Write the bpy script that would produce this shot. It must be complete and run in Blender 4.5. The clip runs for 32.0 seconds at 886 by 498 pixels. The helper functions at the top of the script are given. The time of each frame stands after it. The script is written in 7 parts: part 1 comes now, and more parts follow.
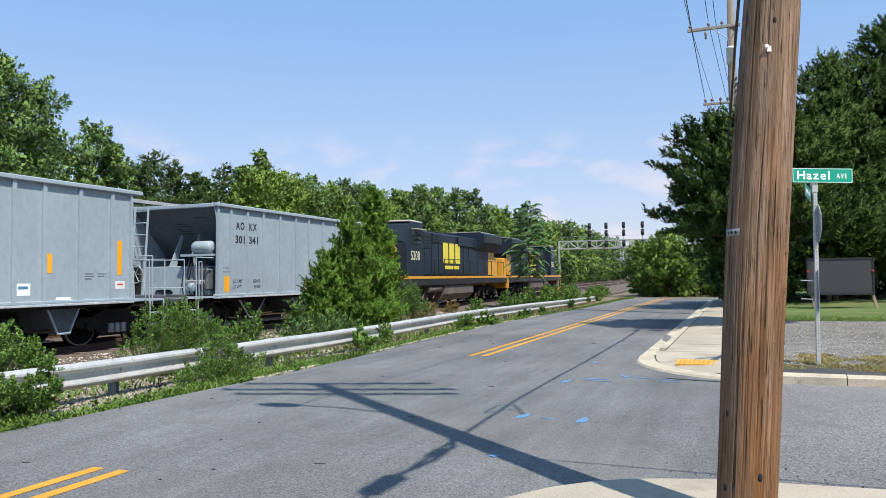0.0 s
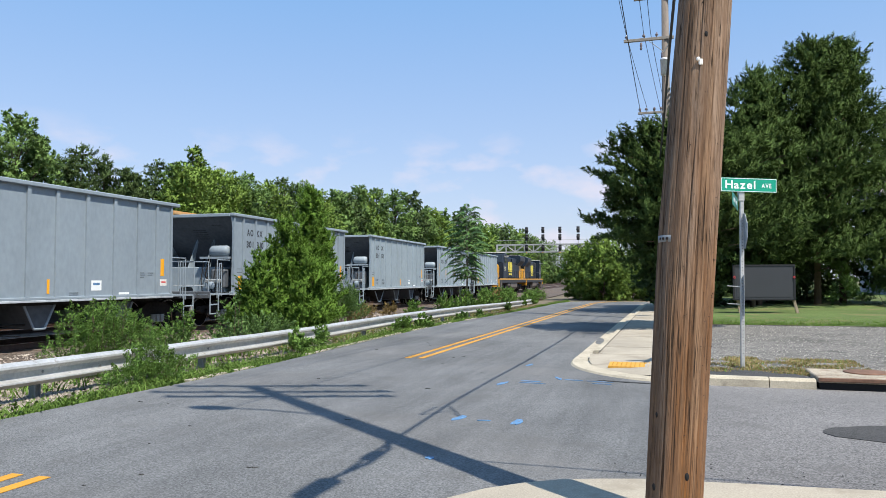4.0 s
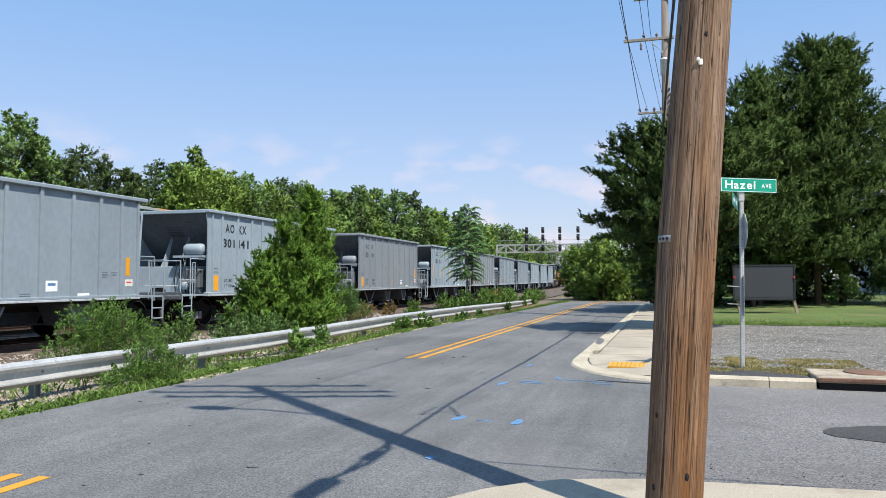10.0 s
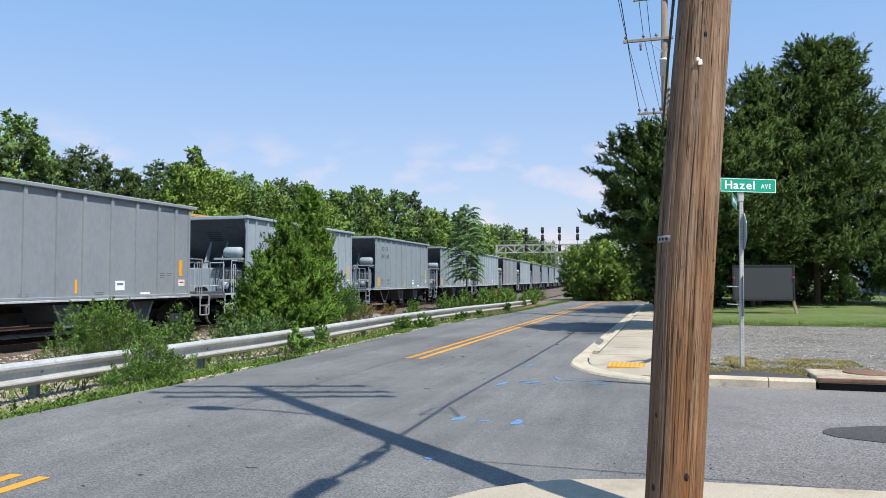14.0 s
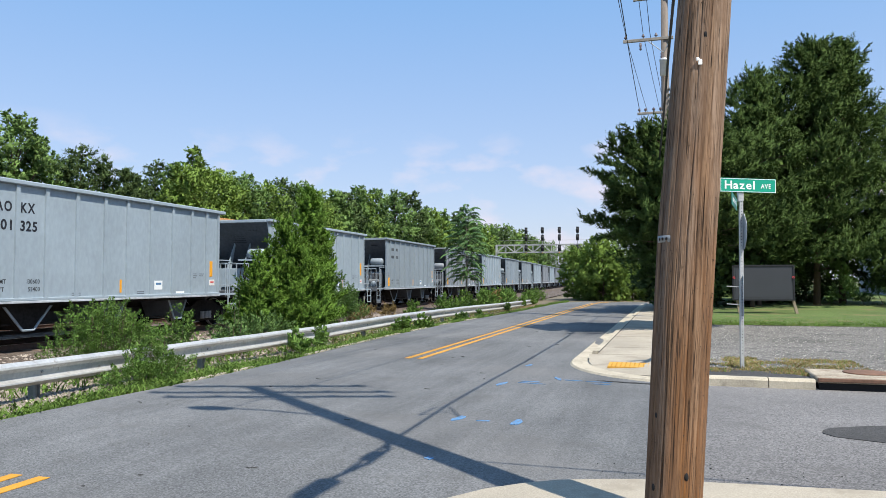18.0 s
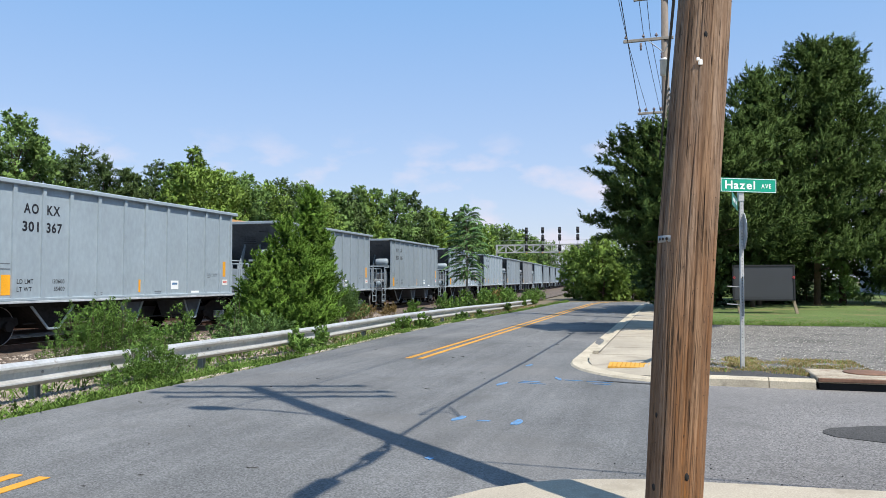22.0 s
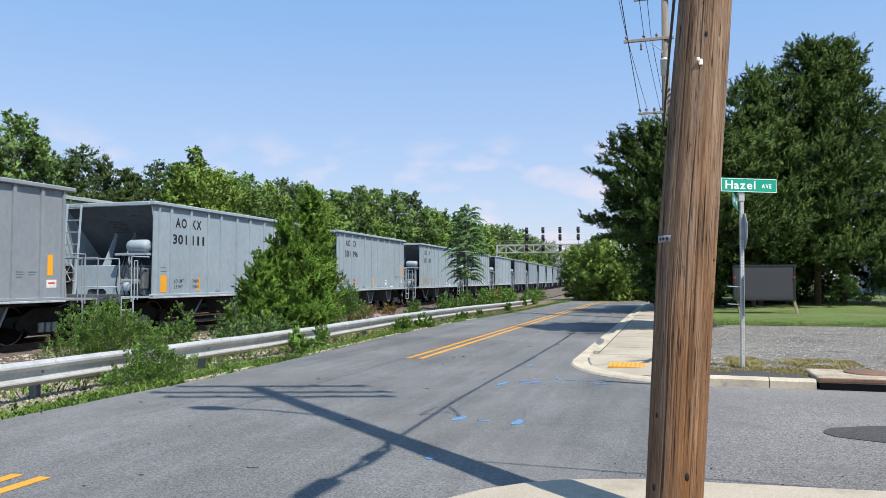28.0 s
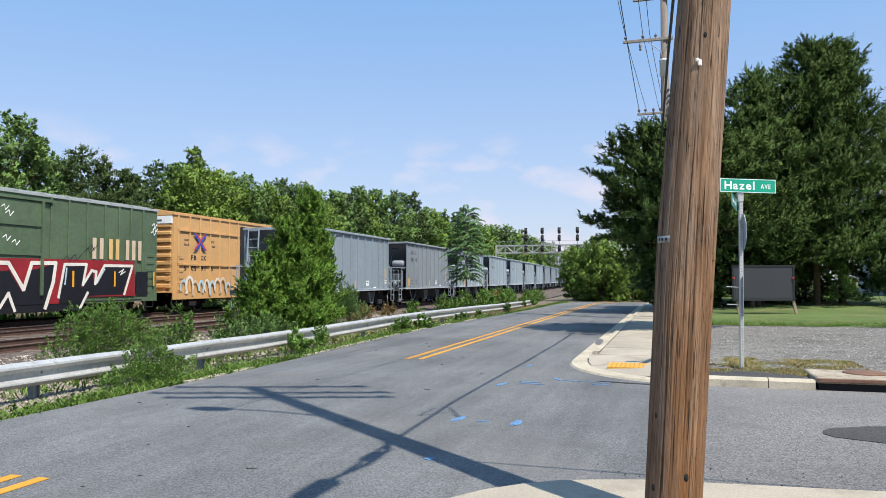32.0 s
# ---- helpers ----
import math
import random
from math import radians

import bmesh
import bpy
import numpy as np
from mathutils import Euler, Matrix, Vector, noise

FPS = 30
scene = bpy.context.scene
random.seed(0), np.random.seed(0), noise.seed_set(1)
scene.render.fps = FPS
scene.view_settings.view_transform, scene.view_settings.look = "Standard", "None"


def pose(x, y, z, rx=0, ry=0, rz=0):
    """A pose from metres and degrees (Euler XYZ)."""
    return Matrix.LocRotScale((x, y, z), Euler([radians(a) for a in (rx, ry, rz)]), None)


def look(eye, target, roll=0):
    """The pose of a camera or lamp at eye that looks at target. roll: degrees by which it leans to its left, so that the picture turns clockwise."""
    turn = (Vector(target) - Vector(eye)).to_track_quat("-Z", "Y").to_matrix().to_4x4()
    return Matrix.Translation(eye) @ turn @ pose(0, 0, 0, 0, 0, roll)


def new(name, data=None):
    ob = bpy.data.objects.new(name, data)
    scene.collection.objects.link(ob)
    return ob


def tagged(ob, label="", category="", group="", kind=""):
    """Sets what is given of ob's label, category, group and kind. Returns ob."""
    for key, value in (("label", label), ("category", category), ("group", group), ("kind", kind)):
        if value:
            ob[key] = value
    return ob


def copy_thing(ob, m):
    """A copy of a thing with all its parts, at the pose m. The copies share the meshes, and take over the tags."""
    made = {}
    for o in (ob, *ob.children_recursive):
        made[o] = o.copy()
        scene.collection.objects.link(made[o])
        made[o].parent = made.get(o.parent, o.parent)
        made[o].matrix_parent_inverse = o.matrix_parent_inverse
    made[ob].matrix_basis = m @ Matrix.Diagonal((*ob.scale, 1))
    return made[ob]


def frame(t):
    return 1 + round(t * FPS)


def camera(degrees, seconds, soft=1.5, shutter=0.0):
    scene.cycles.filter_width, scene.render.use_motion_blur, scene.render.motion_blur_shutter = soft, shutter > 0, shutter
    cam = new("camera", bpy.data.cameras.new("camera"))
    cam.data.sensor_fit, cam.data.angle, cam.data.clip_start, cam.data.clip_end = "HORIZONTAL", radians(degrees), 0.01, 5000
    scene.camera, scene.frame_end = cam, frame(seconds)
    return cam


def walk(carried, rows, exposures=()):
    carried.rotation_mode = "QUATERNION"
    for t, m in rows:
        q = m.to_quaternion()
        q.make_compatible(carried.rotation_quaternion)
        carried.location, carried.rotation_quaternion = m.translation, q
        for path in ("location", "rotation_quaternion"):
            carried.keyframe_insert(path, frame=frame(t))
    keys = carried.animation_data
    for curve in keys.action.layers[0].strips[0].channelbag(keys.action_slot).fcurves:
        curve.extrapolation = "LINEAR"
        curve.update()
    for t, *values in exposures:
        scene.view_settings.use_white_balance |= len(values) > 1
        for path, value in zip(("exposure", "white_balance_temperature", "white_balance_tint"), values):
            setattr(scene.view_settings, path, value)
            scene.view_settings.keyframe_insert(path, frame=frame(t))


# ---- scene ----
# Plan: s runs along the road and the railway, d across them to the left of the viewer's corner, both in metres from the eye's foot.
EYE = (0.0, 0.0, 1.52)
TH = radians(17.169)                      # heading of road and railway
US, UC = math.sin(TH), math.cos(TH)
K1, K2 = -0.0010287, 3.5816e-06           # the railway's gentle curve
S_END = 143.6
D_FACE = 14.161                           # near faces of the train's cars
PITCH = 12.9                              # one hopper car, coupler to coupler


def aim(yaw, tilt, roll):
    y, p = radians(yaw), radians(tilt)
    way = Vector((math.sin(y) * math.cos(p), math.cos(y) * math.cos(p), math.sin(p)))
    return look(EYE, Vector(EYE) + 50 * way, roll)


cam = camera(61.8, 32.0, soft=0.8)
walk(cam, [
    (0.0, aim(-4.756, 2.247, -0.761)), (0.5, aim(-1.402, 2.311, -0.483)), (1.0, aim(-0.197, 2.37, -0.186)),
    (1.5, aim(-0.005, 2.371, -0.137)), (2.0, aim(0.03, 2.38, -0.14)), (3.0, aim(0.0, 2.372, -0.137)), (9.0, aim(0.0, 2.372, -0.137)),
    (12.0, aim(0.027, 2.397, -0.135)), (17.0, aim(0.04, 2.398, -0.14)), (20.0, aim(0.045, 2.39, -0.14)), (22.0, aim(0.02, 2.395, -0.14)),
    (23.0, aim(0.1, 2.44, -0.17)), (24.0, aim(0.01, 2.4, -0.14)), (28.0, aim(-0.005, 2.395, -0.15)), (31.0, aim(0.0, 2.39, -0.14)), (32.0, aim(0.056, 2.435, -0.16))])
scene.view_settings.exposure = 0.38

# ---- light: a high summer sun from behind the viewer's right, hazy blue sky ----
SUN_AWAY = Vector((-0.618, 0.786, 0.0)).normalized()      # the way shadows fall
SUN_EL = radians(57.7)
world = bpy.data.worlds.new("world")
scene.world = world
world.use_nodes = True
wn, wl = world.node_tree.nodes, world.node_tree.links
wn.clear()
sky = wn.new("ShaderNodeTexSky")
sky.sky_type = "NISHITA"
sky.sun_disc = False
sky.sun_elevation = SUN_EL
sky.sun_rotation = math.atan2(-SUN_AWAY.x, -SUN_AWAY.y)
sky.air_density, sky.dust_density, sky.ozone_density = 1.15, 0.7, 2.2
bg = wn.new("ShaderNodeBackground")
bg.inputs["Strength"].default_value = 0.15
out = wn.new("ShaderNodeOutputWorld")
# thin bright clouds low over the woods
tc = wn.new("ShaderNodeTexCoord")
mp = wn.new("ShaderNodeMapping")
mp.inputs["Scale"].default_value = (8.0, 8.0, 17.0)
nz = wn.new("ShaderNodeTexNoise")
nz.inputs["Scale"].default_value = 1.3
nz.inputs["Detail"].default_value = 6.0
rp = wn.new("ShaderNodeValToRGB")
rp.color_ramp.elements[0].position, rp.color_ramp.elements[1].position = 0.50, 0.68
sx = wn.new("ShaderNodeSeparateXYZ")
lo = wn.new("ShaderNodeMapRange")
lo.inputs["From Min"].default_value, lo.inputs["From Max"].default_value = 0.15, 0.205
lo.inputs["To Min"].default_value, lo.inputs["To Max"].default_value = 0.7, 0.0
mu = wn.new("ShaderNodeMath")
mu.operation = "MULTIPLY"
mixc = wn.new("ShaderNodeMixRGB")
mixc.inputs[2].default_value = (4.3, 4.1, 4.7, 1)
haze = wn.new("ShaderNodeMixRGB")
haze.inputs[1].default_value, haze.inputs[2].default_value = (2.78, 3.05, 4.2, 1), (1.12, 2.45, 4.6, 1)
up_ = wn.new("ShaderNodeMapRange")
up_.inputs["From Min"].default_value, up_.inputs["From Max"].default_value = 0.0, 0.40
veil = wn.new("ShaderNodeMixRGB")
veil.inputs[0].default_value = 0.72
for a, b in ((sx.outputs[2], up_.inputs[0]), (up_.outputs[0], haze.inputs[0]), (sky.outputs[0], veil.inputs[1]), (haze.outputs[0], veil.inputs[2])):
    wl.new(a, b)
for a, b in ((tc.outputs["Generated"], mp.inputs["Vector"]), (mp.outputs[0], nz.inputs["Vector"]), (nz.outputs[0], rp.inputs[0]),
             (tc.outputs["Generated"], sx.inputs[0]), (sx.outputs[2], lo.inputs[0]), (rp.outputs[0], mu.inputs[0]), (lo.outputs[0], mu.inputs[1]),
             (mu.outputs[0], mixc.inputs[0]), (veil.outputs[0], mixc.inputs[1]), (mixc.outputs[0], bg.inputs["Color"]), (bg.outputs[0], out.inputs[0])):
    wl.new(a, b)
sun = new("sun", bpy.data.lights.new("sun", "SUN"))
sun.data.energy, sun.data.angle, sun.data.color = 5.0, radians(0.55), (1.0, 0.945, 0.85)
toward = Vector((-SUN_AWAY.x * math.cos(SUN_EL), -SUN_AWAY.y * math.cos(SUN_EL), math.sin(SUN_EL)))
sun.matrix_world = look(toward * 60, (0, 0, 0))


# ---- materials ----
def material(name, base, rough=0.7, metal=0.0, spread=0.12, grain=30.0, blotch=1.2, bump=0.25, bump_dist=0.004, other=None, other_at=0.58, soft=0.12,
             stretch=(1, 1, 1), island=0.0, obj=0.0, glow=0.0, translucent=0.0, spec=0.4, tint=None, speckle=None):
    """A procedural surface: base colour varied by a coarse and a fine noise, with wear of another colour and a fine relief."""
    m = bpy.data.materials.new(name)
    m.use_nodes = True
    n, l = m.node_tree.nodes, m.node_tree.links
    b = n["Principled BSDF"]
    co = n.new("ShaderNodeTexCoord")
    mpg = n.new("ShaderNodeMapping")
    mpg.inputs["Scale"].default_value = stretch
    l.new(co.outputs["Object"], mpg.inputs[0])
    big, fine = n.new("ShaderNodeTexNoise"), n.new("ShaderNodeTexNoise")
    big.inputs["Scale"].default_value, fine.inputs["Scale"].default_value = blotch, grain
    big.inputs["Detail"].default_value, fine.inputs["Detail"].default_value = 4, 5
    l.new(mpg.outputs[0], big.inputs["Vector"])
    l.new(mpg.outputs[0], fine.inputs["Vector"])
    add = n.new("ShaderNodeMath")
    add.operation = "ADD"
    l.new(big.outputs[0], add.inputs[0])
    l.new(fine.outputs[0], add.inputs[1])
    val = n.new("ShaderNodeMapRange")
    val.inputs["From Min"].default_value, val.inputs["From Max"].default_value = 0.6, 1.4
    val.inputs["To Min"].default_value, val.inputs["To Max"].default_value = 1 - spread * 1.6, 1 + spread * 1.6
    l.new(add.outputs[0], val.inputs[0])
    last = val.outputs[0]
    for amount, node, sock in ((island, "ShaderNodeNewGeometry", "Random Per Island"), (obj, "ShaderNodeObjectInfo", "Random")):
        if amount:
            g = n.new(node)
            r = n.new("ShaderNodeMapRange")
            r.inputs["To Min"].default_value, r.inputs["To Max"].default_value = 1 - amount, 1 + amount
            l.new(g.outputs[sock], r.inputs[0])
            x = n.new("ShaderNodeMath")
            x.operation = "MULTIPLY"
            l.new(last, x.inputs[0])
            l.new(r.outputs[0], x.inputs[1])
            last = x.outputs[0]
    if speckle:
        vo = n.new("ShaderNodeTexVoronoi")
        vo.inputs["Scale"].default_value = speckle[0]
        l.new(co.outputs["Object"], vo.inputs["Vector"])
        bw = n.new("ShaderNodeRGBToBW")
        l.new(vo.outputs["Color"], bw.inputs[0])
        r = n.new("ShaderNodeMapRange")
        r.inputs["From Min"].default_value, r.inputs["From Max"].default_value = 0.2, 0.8
        r.inputs["To Min"].default_value, r.inputs["To Max"].default_value = 1 - speckle[1], 1 + speckle[1]
        l.new(bw.outputs[0], r.inputs[0])
        x = n.new("ShaderNodeMath")
        x.operation = "MULTIPLY"
        l.new(last, x.inputs[0])
        l.new(r.outputs[0], x.inputs[1])
        last = x.outputs[0]
    hs = n.new("ShaderNodeHueSaturation")
    hs.inputs["Color"].default_value = (*base, 1)
    l.new(last, hs.inputs["Value"])
    col = hs.outputs[0]
    if other:
        wn2 = n.new("ShaderNodeTexNoise")
        wn2.inputs["Scale"].default_value, wn2.inputs["Detail"].default_value = blotch * 2.7, 7
        wn2.inputs["Roughness"].default_value = 0.65
        l.new(mpg.outputs[0], wn2.inputs["Vector"])
        w = n.new("ShaderNodeMapRange")
        w.inputs["From Min"].default_value, w.inputs["From Max"].default_value = other_at, other_at + soft
        l.new(wn2.outputs[0], w.inputs[0])
        mx = n.new("ShaderNodeMixRGB")
        mx.inputs[2].default_value = (*other, 1)
        l.new(w.outputs[0], mx.inputs[0])
        l.new(col, mx.inputs[1])
        col = mx.outputs[0]
    if tint:
        tn = n.new("ShaderNodeTexNoise")
        tn.inputs["Scale"].default_value, tn.inputs["Detail"].default_value = tint[1], 4
        l.new(co.outputs["Object"], tn.inputs["Vector"])
        tw = n.new("ShaderNodeMapRange")
        tw.inputs["From Min"].default_value, tw.inputs["From Max"].default_value = tint[2], tint[3]
        l.new(tn.outputs[0], tw.inputs[0])
        tm = n.new("ShaderNodeMixRGB")
        tm.inputs[2].default_value = (*tint[0], 1)
        l.new(tw.outputs[0], tm.inputs[0])
        l.new(col, tm.inputs[1])
        col = tm.outputs[0]
    l.new(col, b.inputs["Base Color"])
    b.inputs["Roughness"].default_value, b.inputs["Metallic"].default_value = rough, metal
    b.inputs["Specular IOR Level"].default_value = spec
    if bump:
        bp = n.new("ShaderNodeBump")
        bp.inputs["Strength"].default_value, bp.inputs["Distance"].default_value = bump, bump_dist
        l.new(fine.outputs[0], bp.inputs["Height"])
        l.new(bp.outputs[0], b.inputs["Normal"])
    if translucent:
        tr = n.new("ShaderNodeBsdfTranslucent")
        l.new(col, tr.inputs[0])
        ms = n.new("ShaderNodeMixShader")
        ms.inputs[0].default_value = translucent
        l.new(b.outputs[0], ms.inputs[1])
        l.new(tr.outputs[0], ms.inputs[2])
        l.new(ms.outputs[0], n["Material Output"].inputs["Surface"])
    if glow:
        b.inputs["Emission Color"].default_value = (*base, 1)
        b.inputs["Emission Strength"].default_value = glow
    return m


M = {}
M["asphalt"] = material("asphalt", (0.133, 0.134, 0.133), 0.92, grain=60, blotch=0.3, spread=0.3, bump=0.8, bump_dist=0.008, other=(0.110, 0.107, 0.102), other_at=0.54, soft=0.2, tint=((0.178, 0.170, 0.160), 0.23, 0.5, 0.8), speckle=(80, 0.34))


def asphalt_wear(m):
    """Long pale and dark wear streaks and two polished wheel tracks along the road, over the grain."""
    n, l = m.node_tree.nodes, m.node_tree.links
    b = n["Principled BSDF"]
    col = b.inputs["Base Color"].links[0].from_socket
    co = n.new("ShaderNodeTexCoord")
    turn = n.new("ShaderNodeMapping")
    turn.inputs["Rotation"].default_value = (0, 0, -(math.pi / 2 - TH))
    l.new(co.outputs["Object"], turn.inputs[0])
    for scale, lo_, hi_, dark in (((0.10, 1.5, 1), 0.87, 1.10, 3), ((0.5, 7.0, 1), 0.93, 1.06, 4), ((1.3, 3.1, 1), 0.95, 1.06, 4)):
        k = n.new("ShaderNodeMapping")
        k.inputs["Scale"].default_value = scale
        l.new(turn.outputs[0], k.inputs[0])
        t = n.new("ShaderNodeTexNoise")
        t.inputs["Scale"].default_value, t.inputs["Detail"].default_value = 1.0, dark
        l.new(k.outputs[0], t.inputs["Vector"])
        r = n.new("ShaderNodeMapRange")
        r.inputs["From Min"].default_value, r.inputs["From Max"].default_value = 0.33, 0.67
        r.inputs["To Min"].default_value, r.inputs["To Max"].default_value = lo_, hi_
        l.new(t.outputs[0], r.inputs[0])
        x = n.new("ShaderNodeMixRGB")
        x.blend_type = "MULTIPLY"
        x.inputs[0].default_value = 1.0
        l.new(col, x.inputs[1])
        l.new(r.outputs[0], x.inputs[2])
        col = x.outputs[0]
    l.new(col, b.inputs["Base Color"])


M["asphalt_side"] = material("asphalt_side", (0.156, 0.149, 0.144), 0.92, grain=60, blotch=0.3, spread=0.3, bump=0.8, bump_dist=0.008, other=(0.116, 0.110, 0.105), other_at=0.54, soft=0.2, tint=((0.180, 0.170, 0.160), 0.23, 0.5, 0.8), speckle=(75, 0.42))
asphalt_wear(M["asphalt"])
M["patch"] = material("patch", (0.058, 0.056, 0.054), 0.92, grain=90, spread=0.3, bump=1.0, bump_dist=0.01, speckle=(80, 0.3))
M["crack"] = material("crack", (0.035, 0.034, 0.034), 0.9)
M["yellow"] = material("yellow_paint", (0.55, 0.26, 0.025), 0.7, grain=90, spread=0.15, other=(0.20, 0.14, 0.08), other_at=0.60)
M["blue"] = material("blue_paint", (0.095, 0.23, 0.42), 0.85, grain=60, blotch=11, spread=0.25, other=(0.12, 0.15, 0.19), other_at=0.50, soft=0.10)
M["concrete"] = material("concrete", (0.36, 0.315, 0.245), 0.9, grain=70, blotch=0.9, spread=0.18, bump=0.3, other=(0.29, 0.25, 0.19), other_at=0.54, speckle=(140, 0.08))
M["kerb"] = material("kerb_concrete", (0.44, 0.385, 0.29), 0.9, grain=60, blotch=2.0, spread=0.22, bump=0.4, other=(0.27, 0.235, 0.18), other_at=0.56)
M["drain_concrete"] = material("drain_concrete", (0.34, 0.29, 0.22), 0.9, grain=50, blotch=2.2, spread=0.3, bump=0.4, other=(0.20, 0.135, 0.085), other_at=0.50, soft=0.2, speckle=(90, 0.12))
M["tactile"] = material("tactile_yellow", (0.56, 0.30, 0.05), 0.8, spread=0.12)
M["soil"] = material("soil", (0.17, 0.13, 0.09), 0.95, grain=25, blotch=0.6, spread=0.25, bump=0.7, bump_dist=0.02, other=(0.09, 0.11, 0.04), other_at=0.5)
M["lawn"] = material("lawn", (0.092, 0.135, 0.034), 0.95, grain=35, blotch=0.4, spread=0.3, bump=0.8, bump_dist=0.02, other=(0.17, 0.150, 0.062), other_at=0.52)
M["gravel"] = material("gravel", (0.160, 0.150, 0.134), 0.95, grain=20, blotch=0.5, spread=0.35, bump=1.0, bump_dist=0.03, other=(0.095, 0.09, 0.083), other_at=0.53, speckle=(32, 0.5))
M["ballast"] = material("ballast", (0.125, 0.098, 0.078), 0.95, grain=22, blotch=0.8, spread=0.3, bump=1.0, bump_dist=0.04, other=(0.075, 0.055, 0.042), other_at=0.52, speckle=(20, 0.5))
M["stone"] = material("ballast_stone", (0.34, 0.29, 0.24), 0.9, grain=14, spread=0.15, island=0.45)
M["verge_stone"] = material("verge_stone", (0.23, 0.20, 0.16), 0.9, grain=14, spread=0.2, island=0.45)
M["lot_stone"] = material("lot_stone", (0.34, 0.32, 0.285), 0.9, grain=14, spread=0.15, island=0.45)
M["can"] = material("silver_can", (0.62, 0.63, 0.63), 0.5, 0.2, grain=9, spread=0.1, bump=0)
M["rail"] = material("rusty_rail", (0.075, 0.042, 0.03), 0.75, grain=18, spread=0.3)
M["railtop"] = material("worn_rail_top", (0.38, 0.35, 0.33), 0.35, 0.8, spread=0.1, bump=0)
M["tie"] = material("weathered_tie", (0.13, 0.095, 0.075), 0.95, grain=20, spread=0.3, obj=0.25, stretch=(1, 6, 1))
M["galv"] = material("galvanised_steel", (0.50, 0.495, 0.475), 0.42, 0.35, grain=18, blotch=2.5, spread=0.14, other=(0.30, 0.26, 0.21), other_at=0.60, bump=0.1)
M["bridge_steel"] = material("bridge_steel", (0.36, 0.37, 0.36), 0.75, grain=6, spread=0.12)
M["post_steel"] = material("dull_steel", (0.30, 0.31, 0.31), 0.6, 0.5, grain=16, spread=0.15)


def pole_wood():
    """Weathered round timber: fine upright grain, thin dark checks, grey above and orange-brown near the ground."""
    m = bpy.data.materials.new("weathered_pole")
    m.use_nodes = True
    n, l = m.node_tree.nodes, m.node_tree.links
    b = n["Principled BSDF"]
    co = n.new("ShaderNodeTexCoord")
    sp = n.new("ShaderNodeSeparateXYZ")
    l.new(co.outputs["Object"], sp.inputs[0])
    drop = n.new("ShaderNodeMath")
    drop.operation = "MULTIPLY_ADD"
    drop.inputs[1].default_value = -0.068
    l.new(sp.outputs[2], drop.inputs[0])
    l.new(sp.outputs[0], drop.inputs[2])
    along = n.new("ShaderNodeCombineXYZ")          # places on the shaft, with its lean taken out
    l.new(drop.outputs[0], along.inputs[0])
    l.new(sp.outputs[1], along.inputs[1])
    l.new(sp.outputs[2], along.inputs[2])

    def tex(scale, detail, rough=0.5, warp=0.0):
        mp_ = n.new("ShaderNodeMapping")
        mp_.inputs["Scale"].default_value = scale
        l.new(along.outputs[0], mp_.inputs[0])
        t = n.new("ShaderNodeTexNoise")
        t.inputs["Scale"].default_value, t.inputs["Detail"].default_value = 1.0, detail
        t.inputs["Roughness"].default_value, t.inputs["Distortion"].default_value = rough, warp
        l.new(mp_.outputs[0], t.inputs["Vector"])
        return t.outputs[0]

    def span(sock, a, b_, c=0.0, d=1.0):
        r = n.new("ShaderNodeMapRange")
        r.inputs["From Min"].default_value, r.inputs["From Max"].default_value = a, b_
        r.inputs["To Min"].default_value, r.inputs["To Max"].default_value = c, d
        l.new(sock, r.inputs[0])
        return r.outputs[0]

    def calc(op, a, b_):
        k = n.new("ShaderNodeMath")
        k.operation = op
        for i, v in enumerate((a, b_)):
            if isinstance(v, float):
                k.inputs[i].default_value = v
            else:
                l.new(v, k.inputs[i])
        return k.outputs[0]

    def blend(f, a, b_):
        k = n.new("ShaderNodeMixRGB")
        l.new(f, k.inputs[0])
        for i, v in ((1, a), (2, b_)):
            if isinstance(v, tuple):
                k.inputs[i].default_value = (*v, 1)
            else:
                l.new(v, k.inputs[i])
        return k.outputs[0]
    high = span(calc("ADD", sp.outputs[2], span(tex((7, 7, 1.2), 3), 0.3, 0.7, -0.9, 0.9)), 0.4, 2.5)
    col = blend(high, (0.245, 0.103, 0.032), (0.305, 0.212, 0.148))
    # Left side greyed: weathering, and the pole's shaded side put into the colour.
    weathered = span(calc("ADD", drop.outputs[0], span(tex((9, 9, 0.5), 3), 0.3, 0.7, -0.07, 0.07)), -0.05, -0.15, 0.0, 0.7)
    col = blend(weathered, col, (0.180, 0.150, 0.122))
    col = blend(span(tex((15, 15, 0.45), 4), 0.46, 0.64, 0.0, 0.62), col, (0.120, 0.062, 0.031))
    col = blend(span(tex((34, 34, 0.8), 3), 0.52, 0.66, 0.0, 0.5), col, (0.37, 0.235, 0.140))
    col = blend(span(tex((70, 70, 10.0), 4, 0.65), 0.5, 0.68, 0.0, 0.55), col, (0.095, 0.052, 0.030))
    grain = tex((150, 150, 2.6), 4, 0.7)
    col = blend(span(grain, 0.44, 0.62, 0.0, 0.8), col, (0.115, 0.066, 0.036))
    check = span(calc("ABSOLUTE", calc("SUBTRACT", tex((34, 34, 0.16), 1.0, 0.4), 0.5), 0.0), 0.003, 0.012, 1.0, 0.0)
    check2 = span(calc("ABSOLUTE", calc("SUBTRACT", tex((70, 70, 0.35), 1.0, 0.4), 0.52), 0.0), 0.003, 0.015, 1.0, 0.0)
    gate = span(tex((14, 14, 2.4), 2), 0.48, 0.56)
